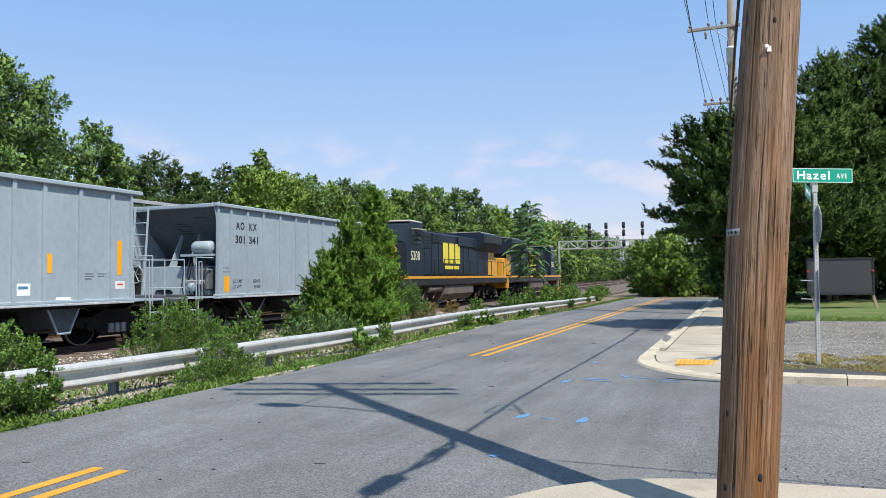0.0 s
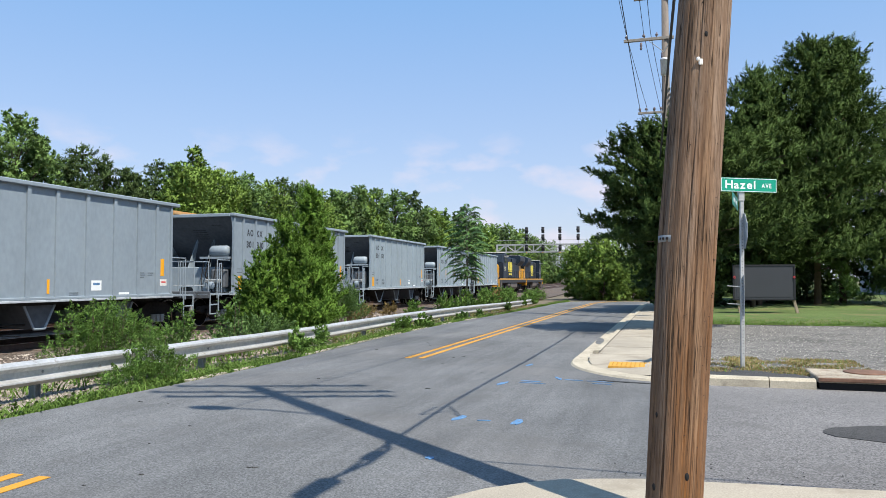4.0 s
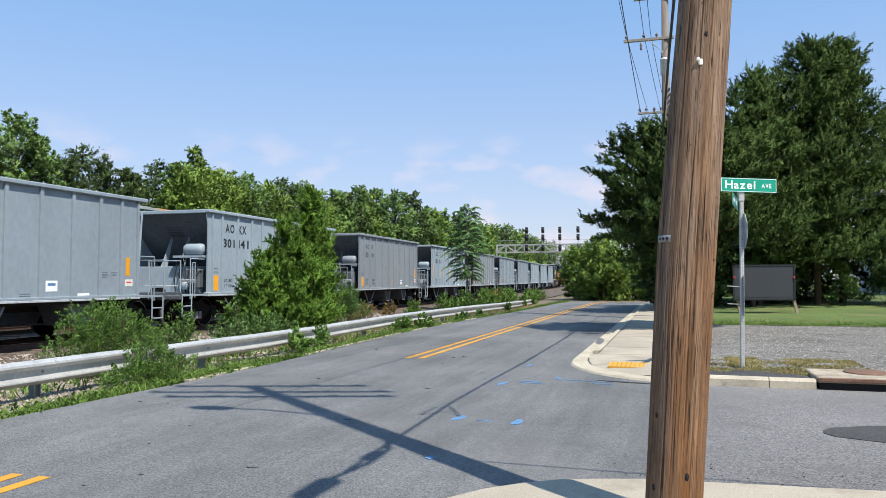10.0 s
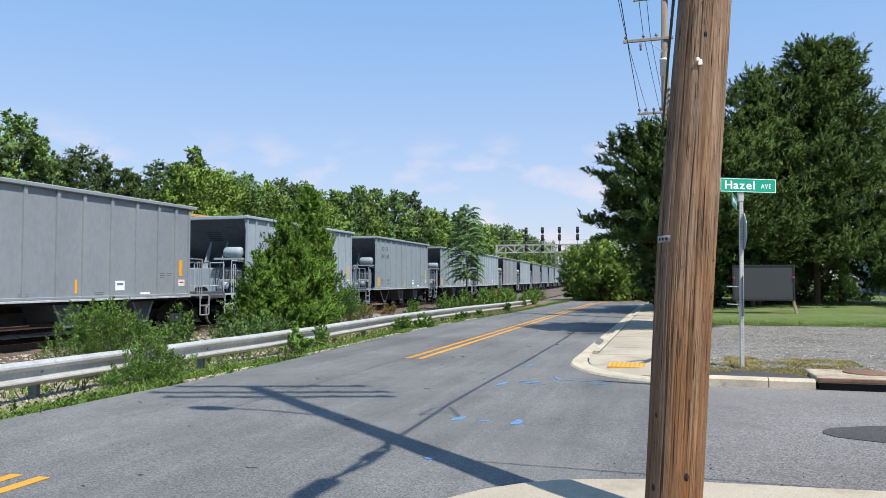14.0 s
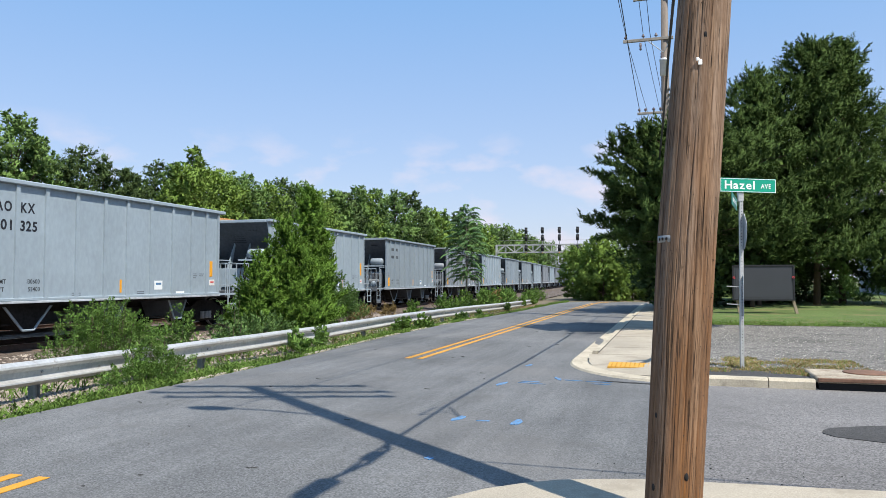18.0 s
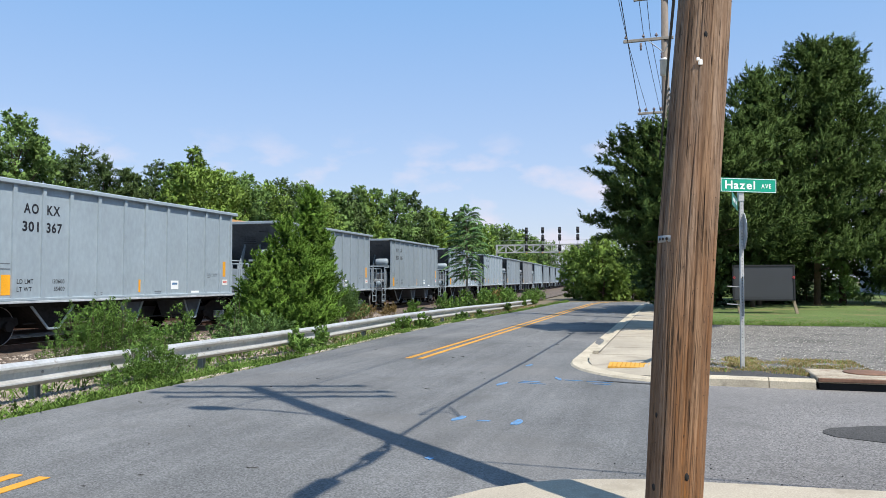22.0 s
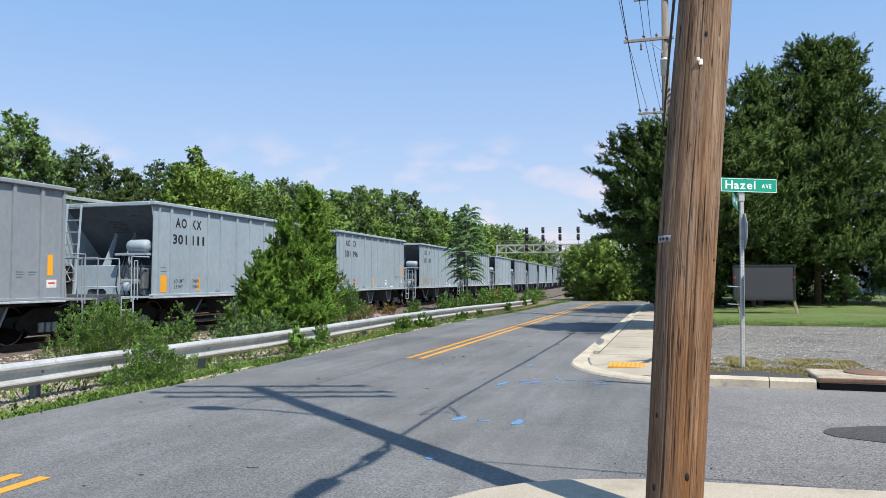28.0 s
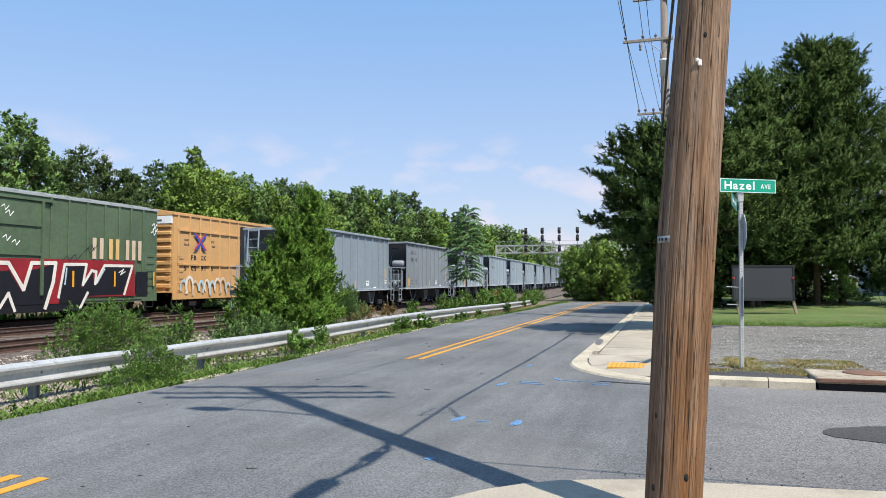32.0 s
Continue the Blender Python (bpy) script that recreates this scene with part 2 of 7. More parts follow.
    check = calc("MAXIMUM", calc("MULTIPLY", check, span(tex((9, 9, 1.9), 2), 0.48, 0.56)), calc("MULTIPLY", check2, gate))
    col = blend(check, col, (0.040, 0.025, 0.016))
    l.new(col, b.inputs["Base Color"])
    b.inputs["Roughness"].default_value, b.inputs["Specular IOR Level"].default_value = 0.9, 0.25
    bp = n.new("ShaderNodeBump")
    bp.inputs["Strength"].default_value, bp.inputs["Distance"].default_value = 1.0, 0.008
    l.new(calc("SUBTRACT", calc("MULTIPLY", grain, 0.5), check), bp.inputs["Height"])
    l.new(bp.outputs[0], b.inputs["Normal"])
    return m


M["pole"] = pole_wood()
M["polecrack"] = material("pole_split", (0.045, 0.03, 0.022), 0.95, bump=0)
M["greypole"] = material("grey_pole", (0.185, 0.155, 0.130), 0.9, grain=20, stretch=(5, 5, 0.5), spread=0.25)
M["crossarm"] = material("crossarm_wood", (0.27, 0.245, 0.21), 0.9, grain=20, stretch=(1, 6, 6), spread=0.2)
M["cable"] = material("cable_black", (0.02, 0.02, 0.022), 0.6, bump=0)
M["porcelain"] = material("porcelain", (0.16, 0.13, 0.13), 0.25, bump=0)
M["white"] = material("white_plastic", (0.75, 0.73, 0.68), 0.5, bump=0)
M["greensign"] = material("green_sign", (0.005, 0.30, 0.19), 0.4, spread=0.04, bump=0)
# Darker copy of the sign green: the turned plate's dimmer light in its colour.
M["greendark"] = material("green_sign_turned", (0.03, 0.21, 0.17), 0.4, spread=0.06, bump=0)
M["signwhite"] = material("sign_white", (0.82, 0.84, 0.83), 0.45, spread=0.02, bump=0)
M["signback"] = material("bare_aluminium", (0.42, 0.45, 0.47), 0.45, 0.6, spread=0.06, bump=0)
M["board"] = material("black_board", (0.046, 0.048, 0.054), 0.5, spread=0.06)
M["woodpost"] = material("grey_timber", (0.30, 0.24, 0.17), 0.9, stretch=(6, 6, 1), spread=0.2)
M["red"] = material("red_reflector", (0.65, 0.05, 0.05), 0.4, bump=0)
M["black"] = material("black_paint", (0.018, 0.018, 0.02), 0.55, spread=0.2)
# Near-black: underframe grime plus the shade under the cars, put into the colour.
M["under"] = material("underframe_grime_shade", (0.024, 0.022, 0.021), 0.9, grain=14, spread=0.35, other=(0.045, 0.036, 0.03), other_at=0.62, spec=0.12)
M["truckm"] = material("truck_iron", (0.019, 0.017, 0.016), 0.9, grain=12, spread=0.35, other=(0.035, 0.028, 0.023), other_at=0.6, spec=0.12)
M["wheel"] = material("wheel_steel", (0.011, 0.010, 0.010), 0.95, 0.0, grain=12, spread=0.3, spec=0.03)
M["tread"] = material("polished_tread", (0.42, 0.41, 0.40), 0.4, 0.5, spread=0.05, bump=0)
M["stripe"] = material("orange_reflective", (0.80, 0.36, 0.02), 0.5, spread=0.06, bump=0, obj=0.1)
M["ink"] = material("stencil_black", (0.014, 0.015, 0.02), 0.6, spread=0.1, bump=0)
M["faint"] = material("faded_stencil", (0.075, 0.084, 0.095), 0.7, spread=0.3, bump=0)
M["rust"] = material("rusty_steel", (0.155, 0.085, 0.055), 0.85, grain=14, spread=0.3)
# Near-black filler for openings and holes, their inner shade put into the colour.
M["dark"] = material("inlet_dark", (0.012, 0.012, 0.012), 0.95, bump=0)


def leafmat(name, base, tr=0.16, island=0.22, rough=0.7, spec=0.06):
    return material(name, base, rough, spread=0.2, grain=3.0, blotch=0.5, bump=0, island=island, translucent=tr, spec=spec)


M["leaf_wood"] = leafmat("leaf_wood", (0.150, 0.240, 0.074), 0.1)
M["leaf_vine"] = leafmat("leaf_vine", (0.180, 0.272, 0.060), 0.1)
M["leaf_dark"] = leafmat("leaf_dark", (0.092, 0.140, 0.052), 0.06)
M["leaf_sumac"] = leafmat("leaf_sumac", (0.095, 0.19, 0.058), 0.12, 0.3, 0.4, 0.4)
M["cedar"] = leafmat("cedar_spray", (0.125, 0.225, 0.038), 0.08)
M["cedar_dark"] = leafmat("cedar_dark", (0.062, 0.102, 0.028), 0.04)
M["weed"] = leafmat("weed_leaf", (0.145, 0.250, 0.060), 0.14, 0.3)
M["weed_grey"] = leafmat("weed_greygreen", (0.130, 0.220, 0.070), 0.14, 0.3)
M["grass"] = leafmat("grass_blade", (0.130, 0.210, 0.046))
M["straw"] = leafmat("dry_grass", (0.30, 0.225, 0.100))
M["bark"] = material("bark", (0.12, 0.085, 0.06), 0.95, grain=14, stretch=(4, 4, 0.7), spread=0.3, bump=0.8, bump_dist=0.02)
M["palebark"] = material("pale_bark", (0.27, 0.23, 0.18), 0.9, grain=14, stretch=(4, 4, 0.7), spread=0.2)


# ---- helpers for building ----
def part(name, bm, mat, parent=None, label="", m=None):
    """Link a bmesh (or a ready mesh) as one mesh object under a thing."""
    if isinstance(bm, bpy.types.Mesh):
        me = bm
    else:
        me = bpy.data.meshes.new(name)
        bm.to_mesh(me)
        bm.free()
    if mat and not me.materials:
        me.materials.append(mat)
    ob = new(name, me)
    if parent:
        ob.parent = parent
    if m is not None:
        ob.matrix_basis = m
    if label:
        tagged(ob, label)
    return ob


def empty(name, m=None, **tags):
    ob = new(name)
    ob.empty_display_size = 0.2
    if m is not None:
        ob.matrix_basis = m
    return tagged(ob, **tags)


def box(x0, x1, y0, y1, z0, z1, bm=None, bevel=0.0):
    bm = bm or bmesh.new()
    v = [bm.verts.new((x, y, z)) for z in (z0, z1) for y in (y0, y1) for x in (x0, x1)]
    f = [bm.faces.new([v[i] for i in q]) for q in ((0, 2, 3, 1), (4, 5, 7, 6), (0, 1, 5, 4), (2, 6, 7, 3), (0, 4, 6, 2), (1, 3, 7, 5))]
    if bevel:
        bmesh.ops.bevel(bm, geom=list({e for q in f for e in q.edges}), offset=bevel, segments=1, affect="EDGES")
    return bm


def tube(p, q, r0, r1=None, n=10, bm=None, cap=True):
    """A round bar from p to q."""
    bm = bm or bmesh.new()
    p, q = Vector(p), Vector(q)
    r1 = r0 if r1 is None else r1
    w = (q - p).normalized()
    a = w.orthogonal().normalized()
    b = w.cross(a)
    rings = [[bm.verts.new(c + r * (math.cos(6.28319 * i / n) * a + math.sin(6.28319 * i / n) * b)) for i in range(n)] for c, r in ((p, r0), (q, r1))]
    for i in range(n):
        fc = bm.faces.new((rings[0][i], rings[0][(i + 1) % n], rings[1][(i + 1) % n], rings[1][i]))
        fc.smooth = n > 6
    if cap:
        bm.faces.new(rings[0][::-1])
        bm.faces.new(rings[1])
    return bm


def bars(points, r, n=6, bm=None):
    """A bent bar through the points."""
    bm = bm or bmesh.new()
    for p, q in zip(points, points[1:]):
        tube(p, q, r, n=n, bm=bm)
    return bm


def rope(points, r, n=6):
    """A wire or cable swept in one piece through points."""
    P = [Vector(p) for p in points]
    bm = bmesh.new()
    prev = None
    for k, p in enumerate(P):
        w = (P[min(k + 1, len(P) - 1)] - P[max(k - 1, 0)]).normalized()
        u = w.cross(Vector((0.3, 0.2, 1.0))).normalized()
        v = w.cross(u)
        ring_ = [bm.verts.new(p + (u * math.cos(6.28319 * j / n) + v * math.sin(6.28319 * j / n)) * r) for j in range(n)]
        if prev:
            for j in range(n):
                bm.faces.new((prev[j], prev[(j + 1) % n], ring_[(j + 1) % n], ring_[j]))
        else:
            bm.faces.new(ring_[::-1])
        prev = ring_
    bm.faces.new(prev)
    return bm


def prism(poly, y0, y1, bm=None, axis="y"):
    """A polygon in (x, z) pushed along y (or in (y, z) along x, or in (x, y) along z)."""
    bm = bm or bmesh.new()
    put = {"y": lambda a, b, t: (a, t, b), "x": lambda a, b, t: (t, a, b), "z": lambda a, b, t: (a, b, t)}[axis]
    lo_, hi_ = [bm.verts.new(put(a, b, y0)) for a, b in poly], [bm.verts.new(put(a, b, y1)) for a, b in poly]
    n = len(poly)
    bm.faces.new(lo_)
    bm.faces.new(hi_[::-1])
    for i in range(n):
        bm.faces.new((lo_[i], hi_[i], hi_[(i + 1) % n], lo_[(i + 1) % n]))
    bmesh.ops.recalc_face_normals(bm, faces=bm.faces[:])
    return bm


def lathe(profile, n=20, bm=None, axis="y", at=(0, 0, 0), hollow=False):
    """Turn (radius, along) pairs about an axis; hollow joins the last pair to the first."""
    bm = bm or bmesh.new()
    o = Vector(at)
    rings = []
    for r, t in profile:
        ring = []
        for i in range(n):
            c, s_ = r * math.cos(6.28319 * i / n), r * math.sin(6.28319 * i / n)
            ring.append(bm.verts.new(o + Vector({"y": (c, t, s_), "z": (c, s_, t), "x": (t, c, s_)}[axis])))
        rings.append(ring)
    for a, b in zip(rings, rings[1:]):
        for i in range(n):
            bm.faces.new((a[i], a[(i + 1) % n], b[(i + 1) % n], b[i])).smooth = True
    if hollow:
        for i in range(n):
            bm.faces.new((rings[-1][i], rings[-1][(i + 1) % n], rings[0][(i + 1) % n], rings[0][i]))
    else:
        bm.faces.new(rings[0][::-1])
        bm.faces.new(rings[-1])
    bmesh.ops.recalc_face_normals(bm, faces=bm.faces[:])
    return bm


def G(s, d, z=0.0):
    """A place by its distance along and across the road."""
    return Vector((s * US - d * UC, s * UC + d * US, z))


def rail_path(s):
    """The place and heading of the train's near faces at s along the railway."""
    e = min(max(s, 0.0), S_END)
    x, y, h = -D_FACE * UC, D_FACE * US, TH
    n = max(2, int(e / 2.0) + 1)
    for i in range(n):
        a = e * (i + 0.5) / n
        h = TH + K1 * a + K2 * a * a
        x, y = x + math.sin(h) * e / n, y + math.cos(h) * e / n
    h = TH + K1 * e + K2 * e * e
    return x + (s - e) * math.sin(h), y + (s - e) * math.cos(h), h


def T(s, off, z=0.0):
    """A place beside the railway: off metres beyond the train's near faces."""
    x, y, h = rail_path(s)
    return Vector((x - off * math.cos(h), y + off * math.sin(h), z))


def track_pose(s, off, z=0.0):
    x, y, h = rail_path(s)
    return Matrix.Translation((x - off * math.cos(h), y + off * math.sin(h), z)) @ Matrix.Rotation(math.pi / 2 - h, 4, "Z")


ROAD = Matrix.Rotation(math.pi / 2 - TH, 4, "Z")     # turns x along the road and y to its left


def road_pose(s, d, z=0.0, turn=0.0):
    return Matrix.Translation(G(s, d, z)) @ Matrix.Rotation(math.pi / 2 - TH + radians(turn), 4, "Z")


def mesh_from(name, co, faces, mat):
    me = bpy.data.meshes.new(name)
    me.from_pydata(co, [], faces)
    me.materials.append(mat)
    me.update()
    return me


def sheet(name, rows, mat, label, kind="structure", smooth=True, category=""):
    """A ground sheet from rows of points."""
    co = [tuple(p) for r in rows for p in r]
    w = len(rows[0])
    fs = [(i * w + j, i * w + j + 1, (i + 1) * w + j + 1, (i + 1) * w + j) for i in range(len(rows) - 1) for j in range(w - 1)]
    me = mesh_from(name, co, fs, mat)
    bm = bmesh.new()
    bm.from_mesh(me)
    bmesh.ops.recalc_face_normals(bm, faces=bm.faces[:])
    if sum(f.normal.z for f in bm.faces) < 0:
        bmesh.ops.reverse_faces(bm, faces=bm.faces[:])
    for f in bm.faces:
        f.smooth = smooth
    bm.to_mesh(me)
    bm.free()
    ob = new(name, me)
    return tagged(ob, label, category or name.split("_")[0], kind=kind)


GLYPH = {}


def glyph(ch, weight=0.02):
    """The flat mesh of one character of the built-in font, 1 unit high, as vertices, faces and width."""
    if (ch, weight) not in GLYPH:
        cu = bpy.data.curves.new("glyph", "FONT")
        cu.body, cu.size, cu.resolution_u, cu.offset = ch, 1.0, 3, weight
        ob = bpy.data.objects.new("glyph", cu)
        scene.collection.objects.link(ob)
        bpy.context.view_layer.update()
        me = bpy.data.meshes.new_from_object(ob.evaluated_get(bpy.context.evaluated_depsgraph_get()))
        co = [tuple(v.co) for v in me.vertices]
        GLYPH[ch, weight] = (co, [tuple(p.vertices) for p in me.polygons], max((c[0] for c in co), default=0.3))
        bpy.data.objects.remove(ob)
        bpy.data.curves.remove(cu)
        bpy.data.meshes.remove(me)
    return GLYPH[ch, weight]


def lettering(name, lines, mat, gap=0.10, weight=0.012, fit=0.0):
    """Flat writing as a mesh in the x-z plane facing -y; lines are (text, x, z, height, width factor)."""
    co, fs = [], []
    for text, x, z, h, wf in lines:
        for ch in text:
            if ch == " ":
                x += h * 0.45 * wf
                continue
            c, f, w = glyph(ch, weight)
            k = len(co)
            co += [(x + p[0] * h * 1.37 * wf, 0.0, z + p[1] * h * 1.37) for p in c]
            fs += [tuple(i + k for i in q) for q in f]
            x += (w * 1.37 + gap) * h * wf
    if fit:
        a, b = min(c[0] for c in co), max(c[0] for c in co)
        co = [(lines[0][1] + (c[0] - a) * fit / (b - a), c[1], c[2]) for c in co]
    return mesh_from(name, co, fs, mat)


def leaf_mesh(name, c, w, a, nrm, L_, W_, mat, out_=None, needle=False):
    """Bent leaves (or slim needles) at c, along w, as wide as W_ along a; out_ rounds the shading of the clump they belong to."""
    count = len(c)
    if out_ is not None:
        face = np.cross(w, a)
        side = np.where((face * out_).sum(1) < 0, -1.0, 1.0)[:, None]
        a, nrm = a * side, np.cross(w, a * side)
    base, tip = c - w * L_ * 0.5, c + w * L_ * 0.5 - nrm * L_ * 0.12
    if needle:
        co = np.stack([base - a * W_ * 0.5, tip, base + a * W_ * 0.5], 1).reshape(-1, 3)
        tri, per = np.arange(count * 3).reshape(-1, 3), 3
    else:
        left, right = c + a * W_ * 0.5 + nrm * L_ * 0.06, c - a * W_ * 0.5 + nrm * L_ * 0.06
        co = np.stack([base, right, tip, left], 1).reshape(-1, 3)
        k = np.arange(count)[:, None] * 4
        tri, per = np.concatenate([k + [0, 1, 2], k + [0, 2, 3]], 1).reshape(-1, 3), 4
    me = bpy.data.meshes.new(name)
    me.vertices.add(len(co))
    me.vertices.foreach_set("co", co.ravel())
    me.loops.add(tri.size)
    me.loops.foreach_set("vertex_index", tri.ravel().astype(np.int32))
    me.polygons.add(len(tri))
    me.polygons.foreach_set("loop_start", np.arange(0, tri.size, 3, dtype=np.int32))
    me.update(calc_edges=True)
    if out_ is not None:
        soft = out_ / (np.linalg.norm(out_, axis=1)[:, None] + 1e-9) * 0.85 + nrm * 0.20
        soft /= np.linalg.norm(soft, axis=1)[:, None] + 1e-9
        at_ = me.attributes.new("custom_normal", "FLOAT_VECTOR", "POINT")
        at_.data.foreach_set("vector", np.repeat(soft, per, 0).astype(np.float32).ravel())
    me.materials.append(mat)
    return me


# ---- ground ----
S_ROWS = [-600, -300, -150, -80, -50, -30, -20, -10, -5, 0, 5, 10, 15, 20, 25, 30, 36, 42, 48, 56, 64, 74, 86, 100, 120, 143, 170, 210, 270, 380, 600, 1200]
GROUND_NEAR = [(-900, 3.0), (-300, 1.0), (-120, 0.4), (-60, 0.2), (-30, 0.05), (-12, -0.06), (0, -0.08), (3, -0.08), (7.0, -0.08), (7.5, -0.07), (8.2, -0.12)]
GROUND_FAR = [(-4.5, -0.2), (-2, -0.36), (0, -0.4), (6, -0.4), (12.4, -0.38), (14.0, -0.2), (16.5, 0.5), (20, 1.3), (26, 2.0), (40, 2.6), (90, 3.0), (300, 5), (900, 12)]
rng = random.Random(4)
sheet("ground", [[G(s, d, z + (0.02 * rng.uniform(-1, 1) if abs(d) > 7.2 else 0)) for d, z in GROUND_NEAR] + [T(s, o, z + 0.03 * rng.uniform(-1, 1)) for o, z in GROUND_FAR] for s in S_ROWS],
      M["soil"], "bare brown soil with thin weeds beside the road", category="ground")


def edge_d(s):
    """Where the road's far edge lies."""
    return float(np.interp(s, (5, 8, 10, 13, 16, 19.4, 25, 30, 36), (7.08, 7.02, 6.93, 7.03, 7.2, 7.38, 7.46, 7.26, 7.0)))


def bend(s, d):
    """The road runs straight to s = 46 and then turns off to the right, falling a little."""
    if s <= 46:
        return G(s, d, 0.0)
    a = (s - 46) / 30.0
    r = 30.0 + d
    return G(46 + r * math.sin(a), -30.0 + r * math.cos(a), -0.0015 * (s - 46) ** 2)


road_s = [-80, -40, -20, -10, -5, 0, 5, 7, 8.5, 10, 11.5, 13, 14.5, 16, 17.7, 19.4, 22, 25, 27.5, 30, 33, 40, 44, 46, 48, 50, 52, 55, 58, 62, 66, 70]
sheet("road", [[bend(s, d) for d in (0.0, 2.0, 4.0, 5.6, edge_d(s))] for s in road_s], M["asphalt"], "worn grey asphalt road with a double yellow line", category="road")
sheet("road_side", [[G(s, d, 0.0) for d in (0.0, -2, -5, -10, -20, -40, -80)] for s in (4.4, 6, 8, 10, 11.6)], M["asphalt_side"], "grey asphalt side street", category="road")


def strip(name, s0, s1, d0, d1, z, mat, label="", parent=None, step=1.0, fn=None, h=0.004):
    """A thin painted or laid strip on the ground, with real thickness."""
    n = max(1, int((s1 - s0) / step))
    fn = fn or (lambda s, d: G(s, d, 0.0))
    bm = bmesh.new()
    prev = None
    for i in range(n + 1):
        s = s0 + (s1 - s0) * i / n
        pts = [fn(s, d0) + Vector((0, 0, z - h)), fn(s, d0) + Vector((0, 0, z)), fn(s, d1) + Vector((0, 0, z)), fn(s, d1) + Vector((0, 0, z - h))]
        ring = [bm.verts.new(p) for p in pts]
        if prev:
            for k in range(3):
                bm.faces.new((prev[k], ring[k], ring[k + 1], prev[k + 1]))
        else:
            bm.faces.new(ring)
        prev = ring
    bm.faces.new(prev[::-1])
    bmesh.ops.recalc_face_normals(bm, faces=bm.faces[:])
    return part(name, bm, mat, parent, label)


line = empty("road_marking", label="double solid yellow centre line on asphalt", category="road marking", kind="structure")
for a, b in ((13.6, 62.0), (-40.0, 4.63)):
    for d in (4.66, 4.93):
        strip("painted_line", a, b, d - 0.055, d + 0.055, 0.006, M["yellow"], parent=line, fn=bend)

edging = empty("road_edging", label="low broken concrete edging between road and verge", category="kerb", kind="structure")
rng = random.Random(8)
for a, b in ((9.6, 10.6), (10.9, 11.5), (13.7, 15.2), (15.25, 16.8), (16.85, 18.4), (18.5, 19.9), (21.0, 22.4), (24.0, 25.2), (27.0, 28.4)):
    strip("edging_stone", a, b, 0.0, 0.10, 0.018, M["kerb"], parent=edging, step=0.5, fn=lambda s, d: G(s, edge_d(s) + 0.02 + d, 0.0), h=0.08)

# dark repair patch, cracks and survey marks
rng = random.Random(9)


def blob(name, s, d, rs, rd, z, mat, label, category, n=16, turn=0.0, rough=0.2, seed=1, kind="structure"):
    r = random.Random(seed)
    pts = []
    for i in range(n):
        a = 6.28319 * i / n
        k = 1 + rough * r.uniform(-1, 1)
        pts.append((rs * k * math.cos(a), rd * k * math.sin(a)))
    bm = prism(pts, -0.003, 0.003, axis="z")
    ob = part(name, bm, mat, None, label, road_pose(s, d, z, turn))
    return tagged(ob, label, category, kind=kind)


patch = blob("asphalt_patch", 8.2, -2.55, 0.52, 1.14, 0.004, M["patch"], "dark fresh asphalt patch on the side street", "asphalt patch", n=22, rough=0.05)
for s, d, rs, rd, turn in ((7.88, 2.26, 0.14, 0.045, -12), (7.83, 1.60, 0.15, 0.05, -4), (7.82, 1.96, 0.018, 0.08, 8), (10.65, 2.40, 0.19, 0.04, -14), (11.0, 2.02, 0.03, 0.18, -6), (10.82, 1.98, 0.018, 0.2, -10),
                           (11.43, 1.68, 0.16, 0.035, 20), (11.3, 1.45, 0.02, 0.14, -8), (11.23, 1.03, 0.018, 0.19, -8), (11.0, 0.98, 0.014, 0.16, -6), (13.09, 2.44, 0.16, 0.04, -10), (6.06, 2.0, 0.06, 0.035, 20)):
    mk = blob("survey_mark", s, d, rs, rd, 0.004, M["blue"], "short blue spray-painted survey mark on the asphalt", "paint mark", n=10, turn=turn, rough=0.3, seed=int(s * 100))
    tagged(mk, group="blue survey marks")
for i in range(30):
    s, d = rng.uniform(4, 26), rng.uniform(2.4, 6.6)
    blob("tar_fleck", s, d, rng.uniform(0.004, 0.010), rng.uniform(0.01, 0.05), 0.004, M["patch"], "small dark tar fleck on the road", "tar fleck", n=9, turn=rng.uniform(-20, 20), rough=0.4, seed=i)["group"] = "tar flecks"


def slab(name, pts, z0, z1, mat, label, bevel=0.02, kind="structure", category="", parent=None):
    """A raised flat piece with its outline given along and across the road."""
    bm = prism([tuple(G(s, d).xy) for s, d in pts], z0, z1, axis="z")
    top = [e for e in bm.edges if all(abs(v.co.z - z1) < 1e-6 for v in e.verts)]
    if bevel:
        bmesh.ops.bevel(bm, geom=top, offset=bevel, segments=2, affect="EDGES")
    ob = part(name, bm, mat, parent)
    return ob if parent else tagged(ob, label, category or name.replace("_", " "), kind=kind)


# far corner: kerb, pavement slabs, ramp with its yellow strip
arc = [(13.95 - 2.63 * math.sin(radians(7.5 * i)), -0.45 + 2.25 * math.cos(radians(7.5 * i))) for i in range(13)]
kerb = empty("kerb", label="weathered concrete kerb round the street corner", category="kerb", kind="structure")


